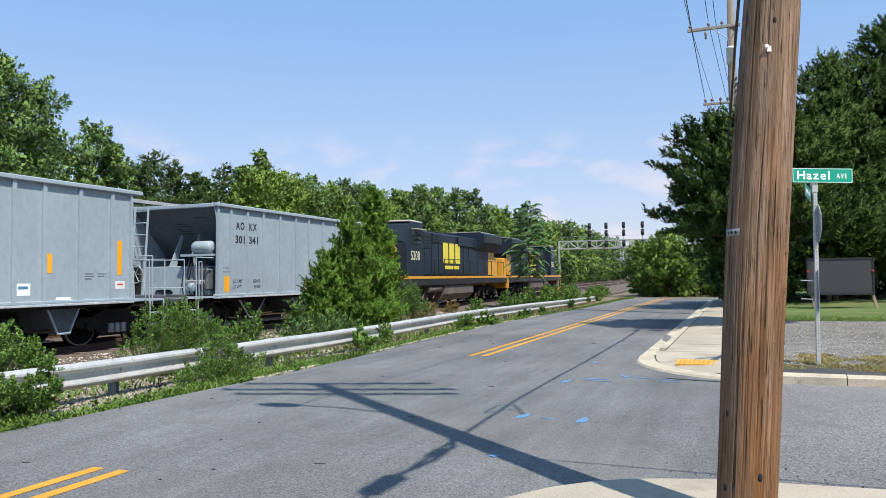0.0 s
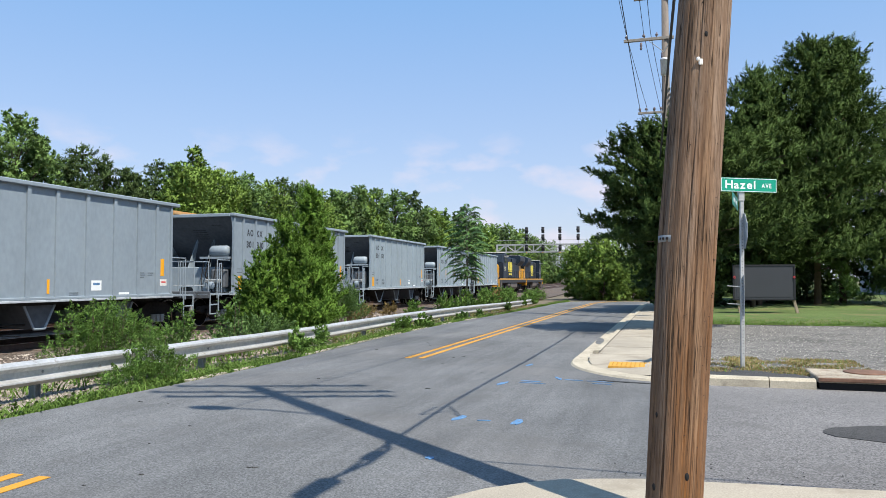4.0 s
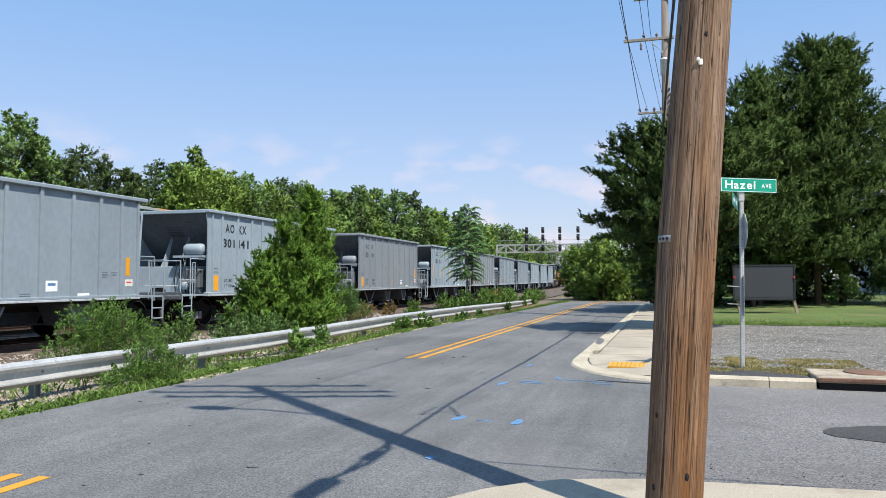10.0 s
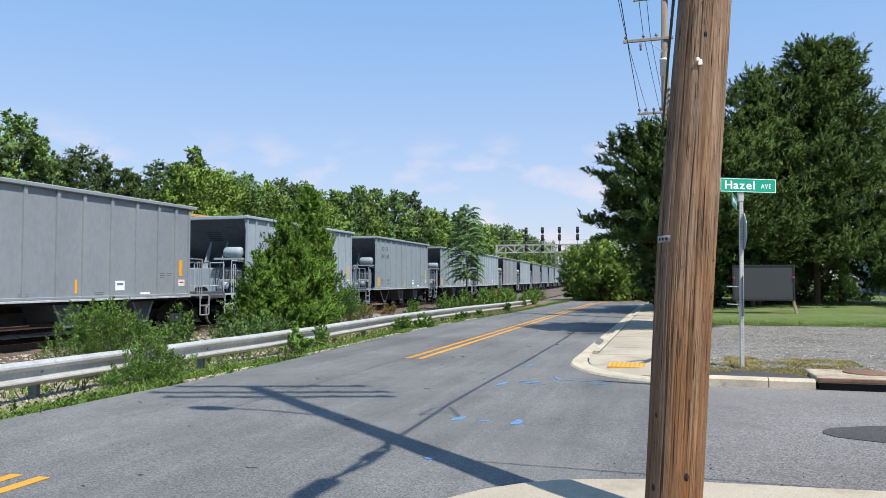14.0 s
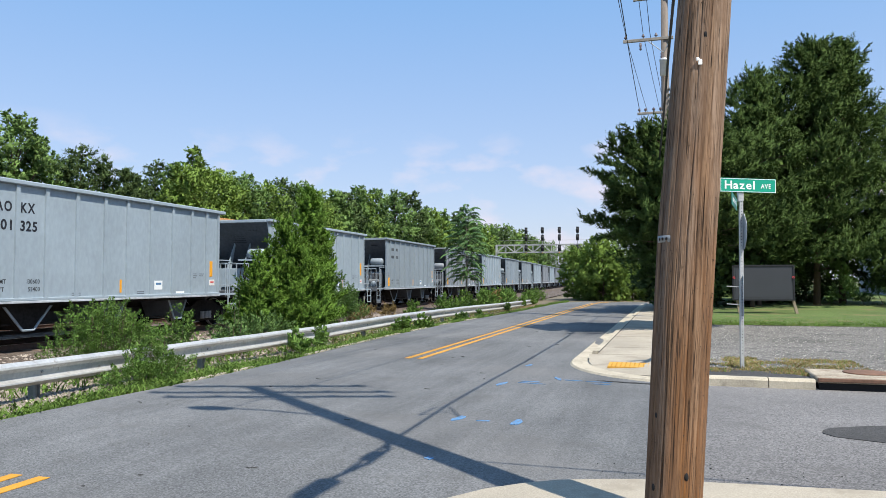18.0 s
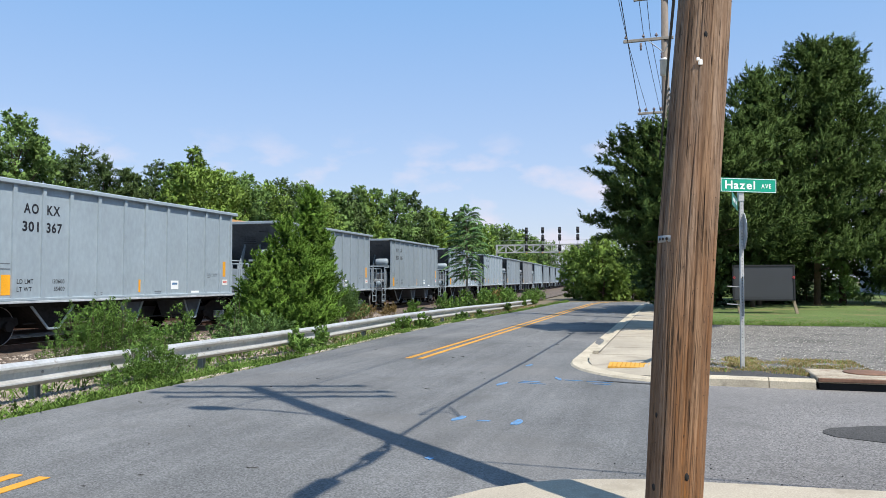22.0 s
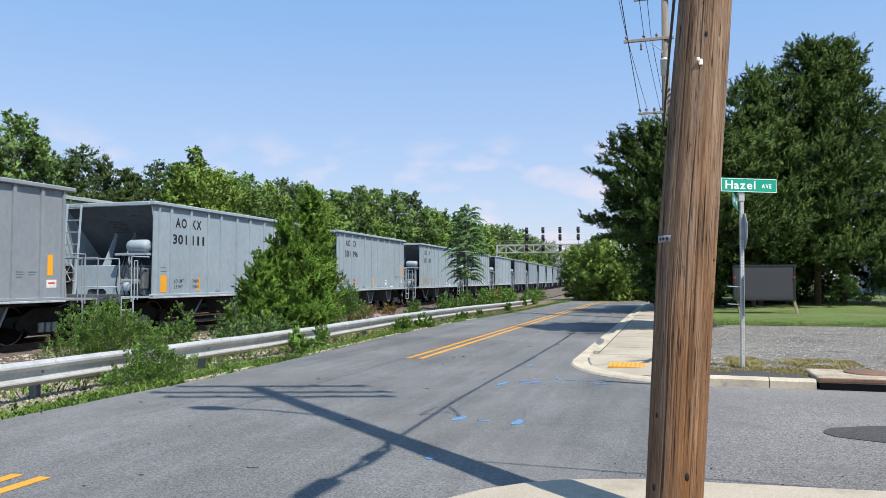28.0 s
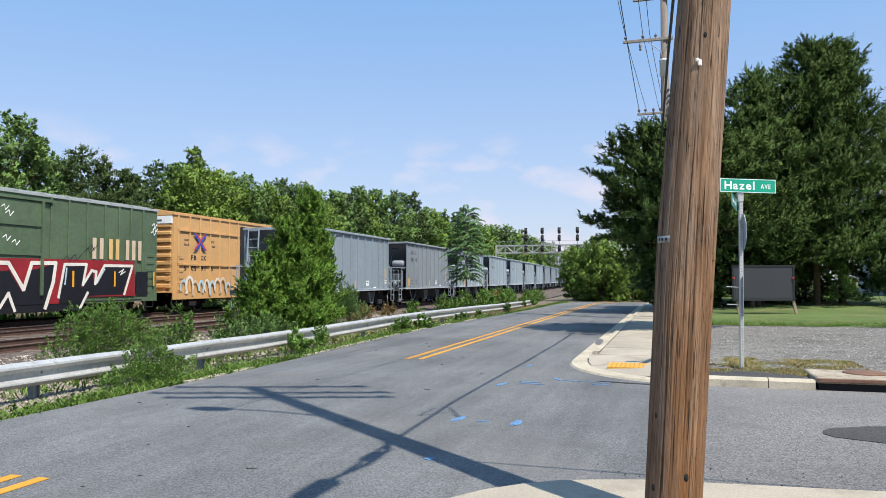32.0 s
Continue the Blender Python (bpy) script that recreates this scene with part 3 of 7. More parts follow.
def kerb_run(pts, width=0.16, height=0.13, piece=3):
    """Kerb stones along a line of (s, d), the road on its right-hand side."""
    P = [G(s, d) for s, d in pts]
    for i in range(0, len(P) - 1, piece):
        run = P[i:i + piece + 1]
        bm = bmesh.new()
        prev = None
        for k, p in enumerate(run):
            w = (run[min(k + 1, len(run) - 1)] - run[max(k - 1, 0)]).normalized()
            q = Vector((-w.y, w.x, 0))
            e = w * (0.006 if k == 0 else -0.006 if k == len(run) - 1 else 0)
            ring = [bm.verts.new(p + e + q * o + Vector((0, 0, z))) for o, z in ((0, -0.1), (0.0, height - 0.03), (0.03, height), (width, height + 0.004), (width, -0.1))]
            if prev:
                for j in range(4):
                    bm.faces.new((prev[j], prev[j + 1], ring[j + 1], ring[j]))
            else:
                bm.faces.new(ring)
            prev = ring
        bm.faces.new(prev[::-1])
        bmesh.ops.recalc_face_normals(bm, faces=bm.faces[:])
        part("kerb_stone", bm, M["kerb"], kerb)


kerb_run([(46 - 1.0 * i, 1.82) for i in range(33)], width=0.30, height=0.022, piece=3)
kerb_run([(46 - 1.0 * i, 1.53) for i in range(32)], width=0.16, height=0.11, piece=3)
kerb_run(arc, width=0.34, height=0.03, piece=4)
kerb_run([(11.32, -0.45), (11.31, -0.85), (11.3, -1.28)], piece=2)
kerb_run([(11.3, -1.28), (11.29, -1.6), (11.28, -1.88)], piece=2)
kerb_run([(11.26, -4.9 - 2.0 * i) for i in range(20)], piece=3)
pave = empty("pavement_far", label="pale concrete pavement slabs along the road", category="pavement", kind="structure")
for i in range(21):
    a = 14.4 + 1.52 * i
    slab("slab", [(a, 1.37), (a + 1.505, 1.37), (a + 1.505, 0.1), (a, 0.1)], -0.05, 0.108 + 0.003 * (i % 2), M["concrete"], "", 0.008, parent=pave)
bm = bmesh.new()
ramp = [(14.4, 1.52, 0.10)] + [(13.95 - 2.30 * math.sin(radians(7.5 * i)), -0.45 + 1.92 * math.cos(radians(7.5 * i)), 0.035 + 0.06 * max(0, i - 8) / 4 + 0.05 * max(0, 3 - i) / 3) for i in range(13)] + [(12.2, -0.45, 0.12), (13.0, 0.1, 0.11), (14.4, 0.1, 0.108)]
vs = [bm.verts.new(G(s, d, z)) for s, d, z in ramp]
mid = bm.verts.new(G(13.2, 0.8, 0.075))
for i in range(len(vs)):
    bm.faces.new((vs[i], vs[(i + 1) % len(vs)], mid))
bmesh.ops.recalc_face_normals(bm, faces=bm.faces[:])
part("ramp", bm, M["concrete"], pave)
bm = bmesh.new()
box(-0.25, 0.25, -0.58, 0.58, 0, 0.03, bm)
for i in range(7):
    for j in range(15):
        lathe([(0.016, 0.03), (0.011, 0.036)], 6, bm, "z", (-0.222 + 0.074 * i, -0.518 + 0.074 * j, 0))
part("tactile_strip", bm, M["tactile"], pave, "yellow tactile warning strip", road_pose(12.92, 0.46, 0.056) @ Matrix.Rotation(radians(-2.4), 4, "Y"))

for a, b, d0, d1 in ((14.5, 30.0, 1.353, 1.367),):
    strip("pavement_joint", a, b, d0, d1, 0.118 if a > 14.4 else 0.105, M["crack"], parent=pave, step=1.0)
blob("gutter_stain", 18.3, 1.68, 0.95, 0.10, 0.0225, M["asphalt"], "grey washed-in grit in the gutter", "stain", n=26, turn=4, rough=0.12, seed=5)
# Narrow dark strip along the foot of the corner kerb.
blob("gutter_stain", 11.28, 0.6, 0.05, 0.5, 0.004, M["crack"], "thin dark strip at the foot of the kerb", "stain", n=14, turn=-12, rough=0.3, seed=7)

# near corner where the viewer stands
slab("pavement_near", [(-40, 2.2), (1.5, 2.16), (3.0, 2.04), (3.8, 1.85), (4.3, 1.67), (4.66, 1.47), (4.98, 1.26), (5.2, 1.03), (5.36, 0.80), (5.46, 0.53), (5.55, 0.22), (5.61, -0.39), (5.7, -1.33), (5.8, -3), (5.85, -7), (5.85, -40), (-40, -40)], -0.05, 0.10, M["concrete"],
     "pale concrete pavement at the street corner", 0.03, category="pavement")

# gravel lot, lawn
sheet("gravel_lot", [[G(s, d, z) for d in (0.08, -1, -2.5, -5, -10, -20, -40, -70)] for s, z in ((11.45, 0.09), (13, 0.12), (16, 0.12), (20, 0.11), (24.3, 0.12))], M["gravel"], "grey gravel parking lot with worn tracks", category="gravel lot")
sheet("lawn", [[G(s, d, z) for d in (0.08, -2, -5, -10, -20, -40, -90)] for s, z in ((24.3, 0.13), (26, 0.17), (30, 0.22), (34, 0.32), (40, 0.45), (60, 0.7), (110, 1.0))], M["lawn"], "mown green lawn with dry patches", category="lawn")
slab("asphalt_apron", [(11.5, -0.46), (12.3, -0.46), (12.25, -1.6), (11.5, -1.85)], 0.02, 0.128, M["patch"], "dark asphalt filling behind the kerb", 0.0, category="asphalt")

# storm drain
inlet = empty("storm_drain", road_pose(11.28, -3.4), label="concrete storm drain inlet with rusty steel lip", category="storm drain")
bm = box(0.02, 1.09, -1.5, 1.5, 0.09, 0.17, bevel=0.015)
part("top_slab", bm, M["drain_concrete"], inlet)
part("lip", box(-0.02, 0.025, -1.5, 1.5, 0.115, 0.165, bevel=0.006), M["rust"], inlet, "rusty steel lip")
# Solid black block stands in for the shade inside the inlet.
part("opening", box(0.03, 0.6, -1.48, 1.48, -0.02, 0.112), M["dark"], inlet)
part("manhole_cover", lathe([(0.01, 0.0), (0.31, 0.0), (0.31, 0.012), (0.27, 0.016), (0.02, 0.016)], 24, None, "z", (0.74, 0.74, 0.17)), M["rust"], inlet, "round rusty cover")


# ---- railway: three tracks on ballast ----
TRACKS = (1.56, 5.83, 10.10)
S_T = [-420, -300, -200, -120, -80, -50, -30, -15, 0, 6, 12, 18, 24, 30, 36, 42, 48, 55, 62, 70, 80, 90, 105, 120, 143, 170, 210, 270, 360, 480]
PROFILE = [(-5.4, -0.115), (-4.2, -0.17), (-2.2, -0.24), (-0.7, -0.22), (0.05, -0.165), (1.56, -0.155), (3.1, -0.165), (3.7, -0.21), (4.3, -0.165), (5.83, -0.155), (7.4, -0.165), (8.0, -0.2), (8.6, -0.165), (10.1, -0.155), (11.6, -0.17), (12.6, -0.33)]
rng = random.Random(12)
sheet("ballast", [[T(s, o, z + 0.012 * rng.uniform(-1, 1)) for o, z in PROFILE] for s in S_T], M["ballast"], "brown crushed-stone ballast under the tracks", category="ballast")
RAIL = [(-0.07, 0.0), (0.07, 0.0), (0.07, 0.018), (0.012, 0.035), (0.012, 0.13), (0.036, 0.14), (0.036, 0.165), (-0.036, 0.165), (-0.036, 0.14), (-0.012, 0.13), (-0.012, 0.035), (-0.07, 0.018)]
for k, off in enumerate(TRACKS):
    track = empty("track_%d" % (k + 1), label="rusty steel rails on weathered wooden ties", category="railway track", kind="structure")
    for side in (-0.755, 0.755):
        co, fs = [], []
        for i, s in enumerate(S_T):
            for o, z in RAIL:
                co.append(tuple(T(s, off + side + o, z - 0.165)))
            if i:
                a, b = (i - 1) * 12, i * 12
                fs += [(a + j, a + (j + 1) % 12, b + (j + 1) % 12, b + j) for j in range(12)]
        me = mesh_from("rail", co, fs, M["rail"])
        me.materials.append(M["railtop"])
        for p in me.polygons:
            if p.index % 12 == 6 and k < 2:
                p.material_index = 1
        part("rail", me, None, track)
    tie = box(-0.11, 0.11, -1.3, 1.3, -0.17, -0.0, bevel=0.012)
    me = None
    for i in range(90 if k < 2 else 60):
        s = 2.0 + 0.56 * i
        if me is None:
            ob = part("tie", tie, M["tie"], track, "", track_pose(s, off, -0.145))
            me = ob.data
        else:
            ob = part("tie", me, None, track, "", track_pose(s, off, -0.145 + 0.01 * math.sin(i * 2.3)))


def stones(name, n, place, size, mat, label, seed=3, category="gravel"):
    """Loose stones, each a small uneven lump."""
    r = np.random.default_rng(seed)
    base = np.array([(1, 0, 0), (-1, 0, 0), (0, 1, 0), (0, -1, 0), (0, 0, 1), (0, 0, -0.6)], float)
    tri = np.array([(0, 2, 4), (2, 1, 4), (1, 3, 4), (3, 0, 4), (2, 0, 5), (1, 2, 5), (3, 1, 5), (0, 3, 5)])
    co, fs = [], []
    for i in range(n):
        p = place(r)
        a = r.uniform(0, 6.28)
        k = base * (size * r.uniform(0.5, 1.3, (6, 1))) * (1, 1, 0.75)
        x, y = k[:, 0] * math.cos(a) - k[:, 1] * math.sin(a), k[:, 0] * math.sin(a) + k[:, 1] * math.cos(a)
        co.append(np.stack([x + p[0], y + p[1], k[:, 2] + p[2] + size * 0.25], 1))
        fs.append(tri + 6 * i)
    me = mesh_from(name, np.concatenate(co).tolist(), np.concatenate(fs).tolist(), mat)
    return tagged(new(name, me), label, category, kind="stuff")


def ballast_spot(r):
    s = 3.0 + 32 * r.random() ** 1.3
    o = r.uniform(-6.3, -0.1)
    z = np.interp(o, [p[0] for p in PROFILE], [p[1] for p in PROFILE])
    return T(s, o, z)


stones("ballast_stones", 11000, ballast_spot, 0.035, M["stone"], "loose pale ballast stones beside the track", 3)
stones("verge_stones", 3400, lambda r: G(3.0 + 8 * r.random(), r.uniform(7.5, 9.6), -0.11), 0.042, M["verge_stone"], "pale rounded stones under the guardrail", 6)
stones("road_grit", 260, lambda r: G(4.9 + 1.6 * r.random() ** 1.5, -4.5 + 5.2 * r.random(), 0.004), 0.009, M["crack"], "dark grit washed against the pavement", 9, "grit")
stones("lot_stones", 6500, lambda r: G(12.6 + 11.4 * r.random() ** 1.35, r.uniform(-9, 0), 0.125), 0.015, M["lot_stone"], "loose grey stones on the gravel lot", 5)


# ---- guardrail ----
guard = empty("guardrail", label="galvanised steel W-beam guardrail with dirt stains beside the road", category="guardrail")
WB = [(0.00, 0.168), (0.015, 0.166), (0.08, 0.122), (0.085, 0.092), (0.03, 0.058), (0.004, 0.03), (0.0, -0.04), (0.02, -0.062), (0.085, -0.092), (0.088, -0.112), (0.02, -0.163), (0.0, -0.168)]


def guard_z(s):
    return float(np.interp(s, (0, 6, 11, 16, 22, 30, 42, 55), (0.475, 0.445, 0.405, 0.385, 0.43, 0.40, 0.28, 0.13))) - 0.155


def guard_d(s):
    return 8.4 + (0.0 if s < 36 else 0.004 * (s - 36) ** 2)


for i in range(-4, 15):
    a = 0.4 + 3.81 * i
    co, fs = [], []
    n = 6
    for k in range(n + 1):
        s = a + (3.81 + 0.1) * k / n
        dent = 0.004 * math.sin(s * 1.7) + 0.003 * math.sin(s * 4.1)
        lap = 0.003 * (i % 2)
        for t_ in (0, 1):
            for o, z in WB:
                co.append(tuple(G(s, guard_d(s) - 0.09 - o + dent + 0.004 * t_ - lap, guard_z(s) + z * 1.0 + 0.003 * math.sin(s * 2.2))))
    w = len(WB)
    for k in range(n):
        for j in range(w - 1):
            p, q = k * 2 * w + j, (k + 1) * 2 * w + j
            fs += [(p, p + 1, q + 1, q), (p + w, q + w, q + w + 1, p + w + 1)]
    part("beam", mesh_from("beam", co, fs, M["galv"]), None, guard)
    s = a + 0.15
    bm = box(-0.05, 0.05, -0.004, 0.004, -0.75, 0.13)
    box(-0.055, -0.047, -0.05, 0.05, -0.75, 0.13, bm)
    box(0.047, 0.055, -0.05, 0.05, -0.75, 0.13, bm)
    part("post", bm, M["post_steel"], guard, "", Matrix.Translation(G(s, guard_d(s) + 0.03, guard_z(s))) @ ROAD)
    part("bolt", lathe([(0.02, 0), (0.02, 0.012), (0.008, 0.018)], 8, None, "y"), M["post_steel"], guard, "", Matrix.Translation(G(s, guard_d(s) - 0.1, guard_z(s))) @ ROAD @ Matrix.Rotation(math.pi, 4, "Z"))


# ---- street furniture ----
def utility_pole():
    """The near leaning pole with its arms, lamp and cables above the view."""
    base = Vector((1.33, 4.37, 0.06))
    lean = Vector((0.068, 0.0, 1.0)).normalized()
    pole = empty("utility_pole", Matrix.Translation(base), label="leaning weathered brown wooden utility pole with deep splits", category="utility pole")
    na = 320

    def sway(z):
        return float(np.interp(z, (0, 1.7, 3.2, 12.6), (0, 0.0, 0.03, 0.03)))

    def girth(z):
        return float(np.interp(z, (0, 1.7, 3.2), (0.160, 0.1665, 0.152)))
    zs = [0.05 * i for i in range(75)] + [4.2, 5.5, 7.5, 10.0, 12.6]
    r_ = random.Random(17)
    splits = [(r_.uniform(-3.0, -0.1), r_.uniform(-0.2, 3.2), r_.uniform(0.2, 1.1), r_.uniform(0.004, 0.010), r_.uniform(-0.01, 0.01), r_.uniform(0.0016, 0.0028)) for _ in range(60)]
    splits += [(radians(-135), -0.2, 1.35, 0.016, 0.003, 0.003), (radians(-95), 0.45, 1.0, 0.012, -0.006, 0.0026), (radians(-108), 1.15, 1.2, 0.014, 0.004, 0.003), (radians(-110), 2.5, 1.0, 0.012, 0.0, 0.003)]
    co, fs = [], []
    for z in zs:
        r = float(np.interp(z, (0, 1.7, 3.2, 12.6), (0.160, 0.1665, 0.152, 0.11)))
        ring = np.full(na, r)
        ang = np.arange(na) * 6.28319 / na
        for a0, z0, ln, dep, drift, wid in splits:
            f = (z - z0) / ln
            if 0 < f < 1:
                ctr = a0 + drift * (z - z0) * 4 + 0.012 * math.sin(z * 5 + a0 * 9)
                dd = (ang - ctr + math.pi) % 6.28319 - math.pi
                ring -= dep * math.sin(f * math.pi) ** 0.5 * np.exp(-(dd * r / wid) ** 2)
        for j in range(na):
            a_ = ang[j]
            rr = ring[j] + 0.005 * noise.noise(Vector((math.cos(a_) * 3.2, math.sin(a_) * 3.2, z * 0.5))) - 0.002 * abs(noise.noise(Vector((math.cos(a_) * 22, math.sin(a_) * 22, z * 0.8))))
            co.append(tuple(lean * z + Vector((rr * math.cos(a_) + sway(z), rr * math.sin(a_), 0))))
    for i in range(len(zs) - 1):
        fs += [(i * na + j, i * na + (j + 1) % na, (i + 1) * na + (j + 1) % na, (i + 1) * na + j) for j in range(na)]
    fs.append(tuple((len(zs) - 1) * na + j for j in range(na)))
    me = mesh_from("shaft", co, fs, M["pole"])
    for p in me.polygons:
        p.use_smooth = True
    part("shaft", me, None, pole)
    turn = ROAD

    def at(z, along=0.0, left=0.0):
        return lean * z + turn @ Vector((along, left, 0))
    across = Matrix.Rotation(math.pi / 2, 4, "Z")

    def on_arm(z, ahead, y):
        return lean * z + across @ Vector((ahead, y, 0))
    for z, half, shift, ahead in ((12.45, 1.38, -0.24, 0.13), (11.32, 1.64, 0.0, 0.13), (11.08, 1.5, -0.12, -0.15)):
        bm = box(-0.045, 0.045, -half, half, -0.055, 0.055, bevel=0.008)
        part("crossarm", bm, M["crossarm"], pole, "", Matrix.Translation(on_arm(z, ahead, shift)) @ across)
        for y in (-half + 0.1, -half * 0.5, half * 0.5, half - 0.1):
            part("insulator", lathe([(0.02, 0), (0.02, 0.07), (0.055, 0.08), (0.05, 0.12), (0.03, 0.13), (0.035, 0.18), (0.01, 0.2)], 10, None, "z", tuple(on_arm(z, ahead, y + shift) + Vector((0, 0, 0.055)))), M["porcelain"], pole)
        for y in (-0.62, 0.62):
            part("arm_brace", bars([tuple(on_arm(z - 0.03, ahead, y + shift)), tuple(on_arm(z - 0.5, ahead * 0.9, 0))], 0.016), M["post_steel"], pole)
    arm = [at(7.9), at(8.15, 0, 0.3), at(8.28, 0.02, 0.75), at(8.2, 0.03, 1.35)]
    lamp = part("street_lamp", bars([tuple(p) for p in arm], 0.028), M["post_steel"], pole, "grey steel lamp arm")
    part("lamp_head", lathe([(0.03, 0), (0.10, 0.06), (0.135, 0.3), (0.10, 0.55), (0.02, 0.66)], 12, None, "y"), M["post_steel"], lamp, "", Matrix.Translation(at(8.17, 0.03, 1.25)) @ turn @ Matrix.Rotation(radians(-14), 4, "X"))
    part("splice_case", lathe([(0.03, 0), (0.09, 0.04), (0.1, 0.5), (0.03, 0.56)], 10, None, "x"), M["black"], pole, "black cable splice case", Matrix.Translation(at(5.4, -1.95, 0.0)) @ turn)
    part("cable_loop", bars([tuple(at(5.45, -1.5, 0)), tuple(at(5.2, -0.8, 0.02)), tuple(at(5.3, -0.3, 0)), tuple(at(5.45, 0, 0.1))], 0.03), M["cable"], pole)
    part("splice_case", lathe([(0.02, 0), (0.06, 0.03), (0.06, 0.3), (0.02, 0.33)], 10, None, "x"), M["black"], pole, "", Matrix.Translation(at(5.3, -0.75, 0.05)) @ turn)
    # service cable down the side, strap, tag, nails
    bm = lathe([(0.164, -0.02), (0.1685, -0.02), (0.1685, 0.02), (0.164, 0.02)], 64, None, "z")
    bmesh.ops.delete(bm, geom=[v for v in bm.verts if v.co.x > -0.12 or v.co.y > 0.02], context="VERTS")
    strap = part("strap", bm, M["post_steel"], pole, "short dull steel strap", Matrix.Translation(lean * 1.70))
    for a_ in (-172, -161, -150):
        part("strap_hole", lathe([(0.009, 0), (0.009, 0.002)], 10, None, "y"), M["polecrack"], strap, "", Matrix.Translation((0.1688 * math.cos(radians(a_)), 0.1688 * math.sin(radians(a_)), 0)) @ Matrix.Rotation(radians(a_ - 90), 4, "Z"))
    bm = box(-0.012, 0.022, -0.01, 0.0, -0.028, 0.022, bevel=0.007)
    box(-0.03, 0.0, -0.014, 0.0, 0.005, 0.034, bm, bevel=0.006)
    part("tag", bm, M["white"], pole, "broken white plastic tag", Matrix.Translation(lean * 2.72 + Vector((-0.030, -0.150, 0))) @ Matrix.Scale(0.72, 4))
    for deg, z, big in ((-85, 0.35, 1.0), (-153, 0.27, 0.9), (-155, 0.68, 0.7), (-100, 2.88, 0.8)):
        a = radians(deg)
        part("knot_hole", lathe([(0.013 * big, -0.02), (0.013 * big, 0.001), (0.001, 0.002)], 9, None, "y", (0, 0, 0)), M["dark"], pole, "", Matrix.Translation(lean * z + Vector((girth(z) * math.cos(a) + sway(z), girth(z) * math.sin(a), 0))) @ Matrix.Rotation(a + math.pi / 2, 4, "Z") @ Matrix.Rotation(math.pi, 4, "Z") @ Matrix.Scale(1.8, 4, (0, 0, 1)))
    r = random.Random(5)
    for i in range(90):
        z = r.uniform(0.5, 3.3) if i < 45 else r.gauss(1.45, 0.28)
        a = radians(r.uniform(-160, -20))
        rad = girth(z)
        bm = tube((0, 0.004, 0), (0, -0.003, 0), 0.0016 + 0.0014 * r.random(), n=6)
        part("nail", bm, M["polecrack"], pole, "", Matrix.Translation(lean * z + Vector((rad * math.cos(a) + sway(z), rad * math.sin(a), 0))) @ Matrix.Rotation(a + math.pi / 2, 4, "Z"))
    return pole


utility_pole()


def far_pole(s, d, h, m_name="utility_pole"):
    pole = empty(m_name, road_pose(s, d, 0.0), label="grey wooden utility pole with crossarms and a transformer", category="utility pole")
    part("shaft", tube((0, 0, 0), (0, -0.05, h), 0.19, 0.12, 16), M["greypole"], pole)
    for z, y0, y1 in ((10.7, -0.35, 1.5), (12.3, -1.1, 1.1)) if s < 30 else ((10.7, -1.2, 1.2),):
        arm_ = part("crossarm", box(-0.17, -0.07, y0, y1, z - 0.055, z + 0.055, bevel=0.008), M["crossarm"], pole)
        for y in (y1 - 0.1, y1 - 0.75, (y0 + y1) / 2 - 0.3):
            part("insulator", lathe([(0.02, 0), (0.02, 0.06), (0.06, 0.07), (0.06, 0.11), (0.03, 0.12), (0.03, 0.17), (0.01, 0.19)], 10, None, "z", (-0.12, y, z + 0.055)), M["porcelain"], arm_)
    part("brace", bars([(-0.16, 0.6, 10.66), (-0.16, 0.02, 10.15), (-0.16, -0.25, 10.6)], 0.015), M["post_steel"], pole)
    part("cutout", lathe([(0.03, 0), (0.05, 0.05), (0.03, 0.1), (0.05, 0.15), (0.04, 0.28)], 8, None, "z", (-0.16, 0.85, 10.3)), M["porcelain"], pole)
    arm_ = part("crossarm", box(-0.17, -0.07, 0.0, 1.0, 7.82, 7.90, bevel=0.008), M["crossarm"], pole)
    for y in (0.15, 0.4, 0.7, 0.93):
        part("insulator", lathe([(0.015, 0), (0.015, 0.06), (0.05, 0.07), (0.05, 0.13), (0.02, 0.16)], 8, None, "z", (-0.12, y, 7.9)), M["porcelain"], arm_)
    can = part("transformer", lathe([(0.02, 0.0), (0.15, 0.02), (0.15, 0.55), (0.17, 0.56), (0.17, 0.62), (0.1, 0.67), (0.02, 0.67)], 18, None, "z", (-0.32, 0.0, 9.2)), M["can"], pole, "silver transformer can")
    part("bushing", lathe([(0.03, 0), (0.05, 0.06), (0.03, 0.12), (0.045, 0.18), (0.01, 0.24)], 8, None, "z", (-0.38, 0.08, 9.86)), M["porcelain"], can)
    for i in range(8):
        part("step_bracket", box(-0.2, 0.2, -0.2, -0.14, 7.2 + 0.22 * i, 7.24 + 0.22 * i), M["post_steel"], pole)
    return pole


far_pole(29.2, 0.15, 13.6)
far_pole(60.0, -0.6, 11.5)


def wire(a, b, sag, label="black overhead power wire", r=0.011):
    a, b = Vector(a), Vector(b)
    pts = [a.lerp(b, i / 10) - Vector((0, 0, sag * 4 * (i / 10) * (1 - i / 10))) for i in range(11)]
    ob = part("overhead_wire", rope([tuple(p) for p in pts], r, 5), M["cable"], None)
    return tagged(ob, label, "wire", group="overhead wires")


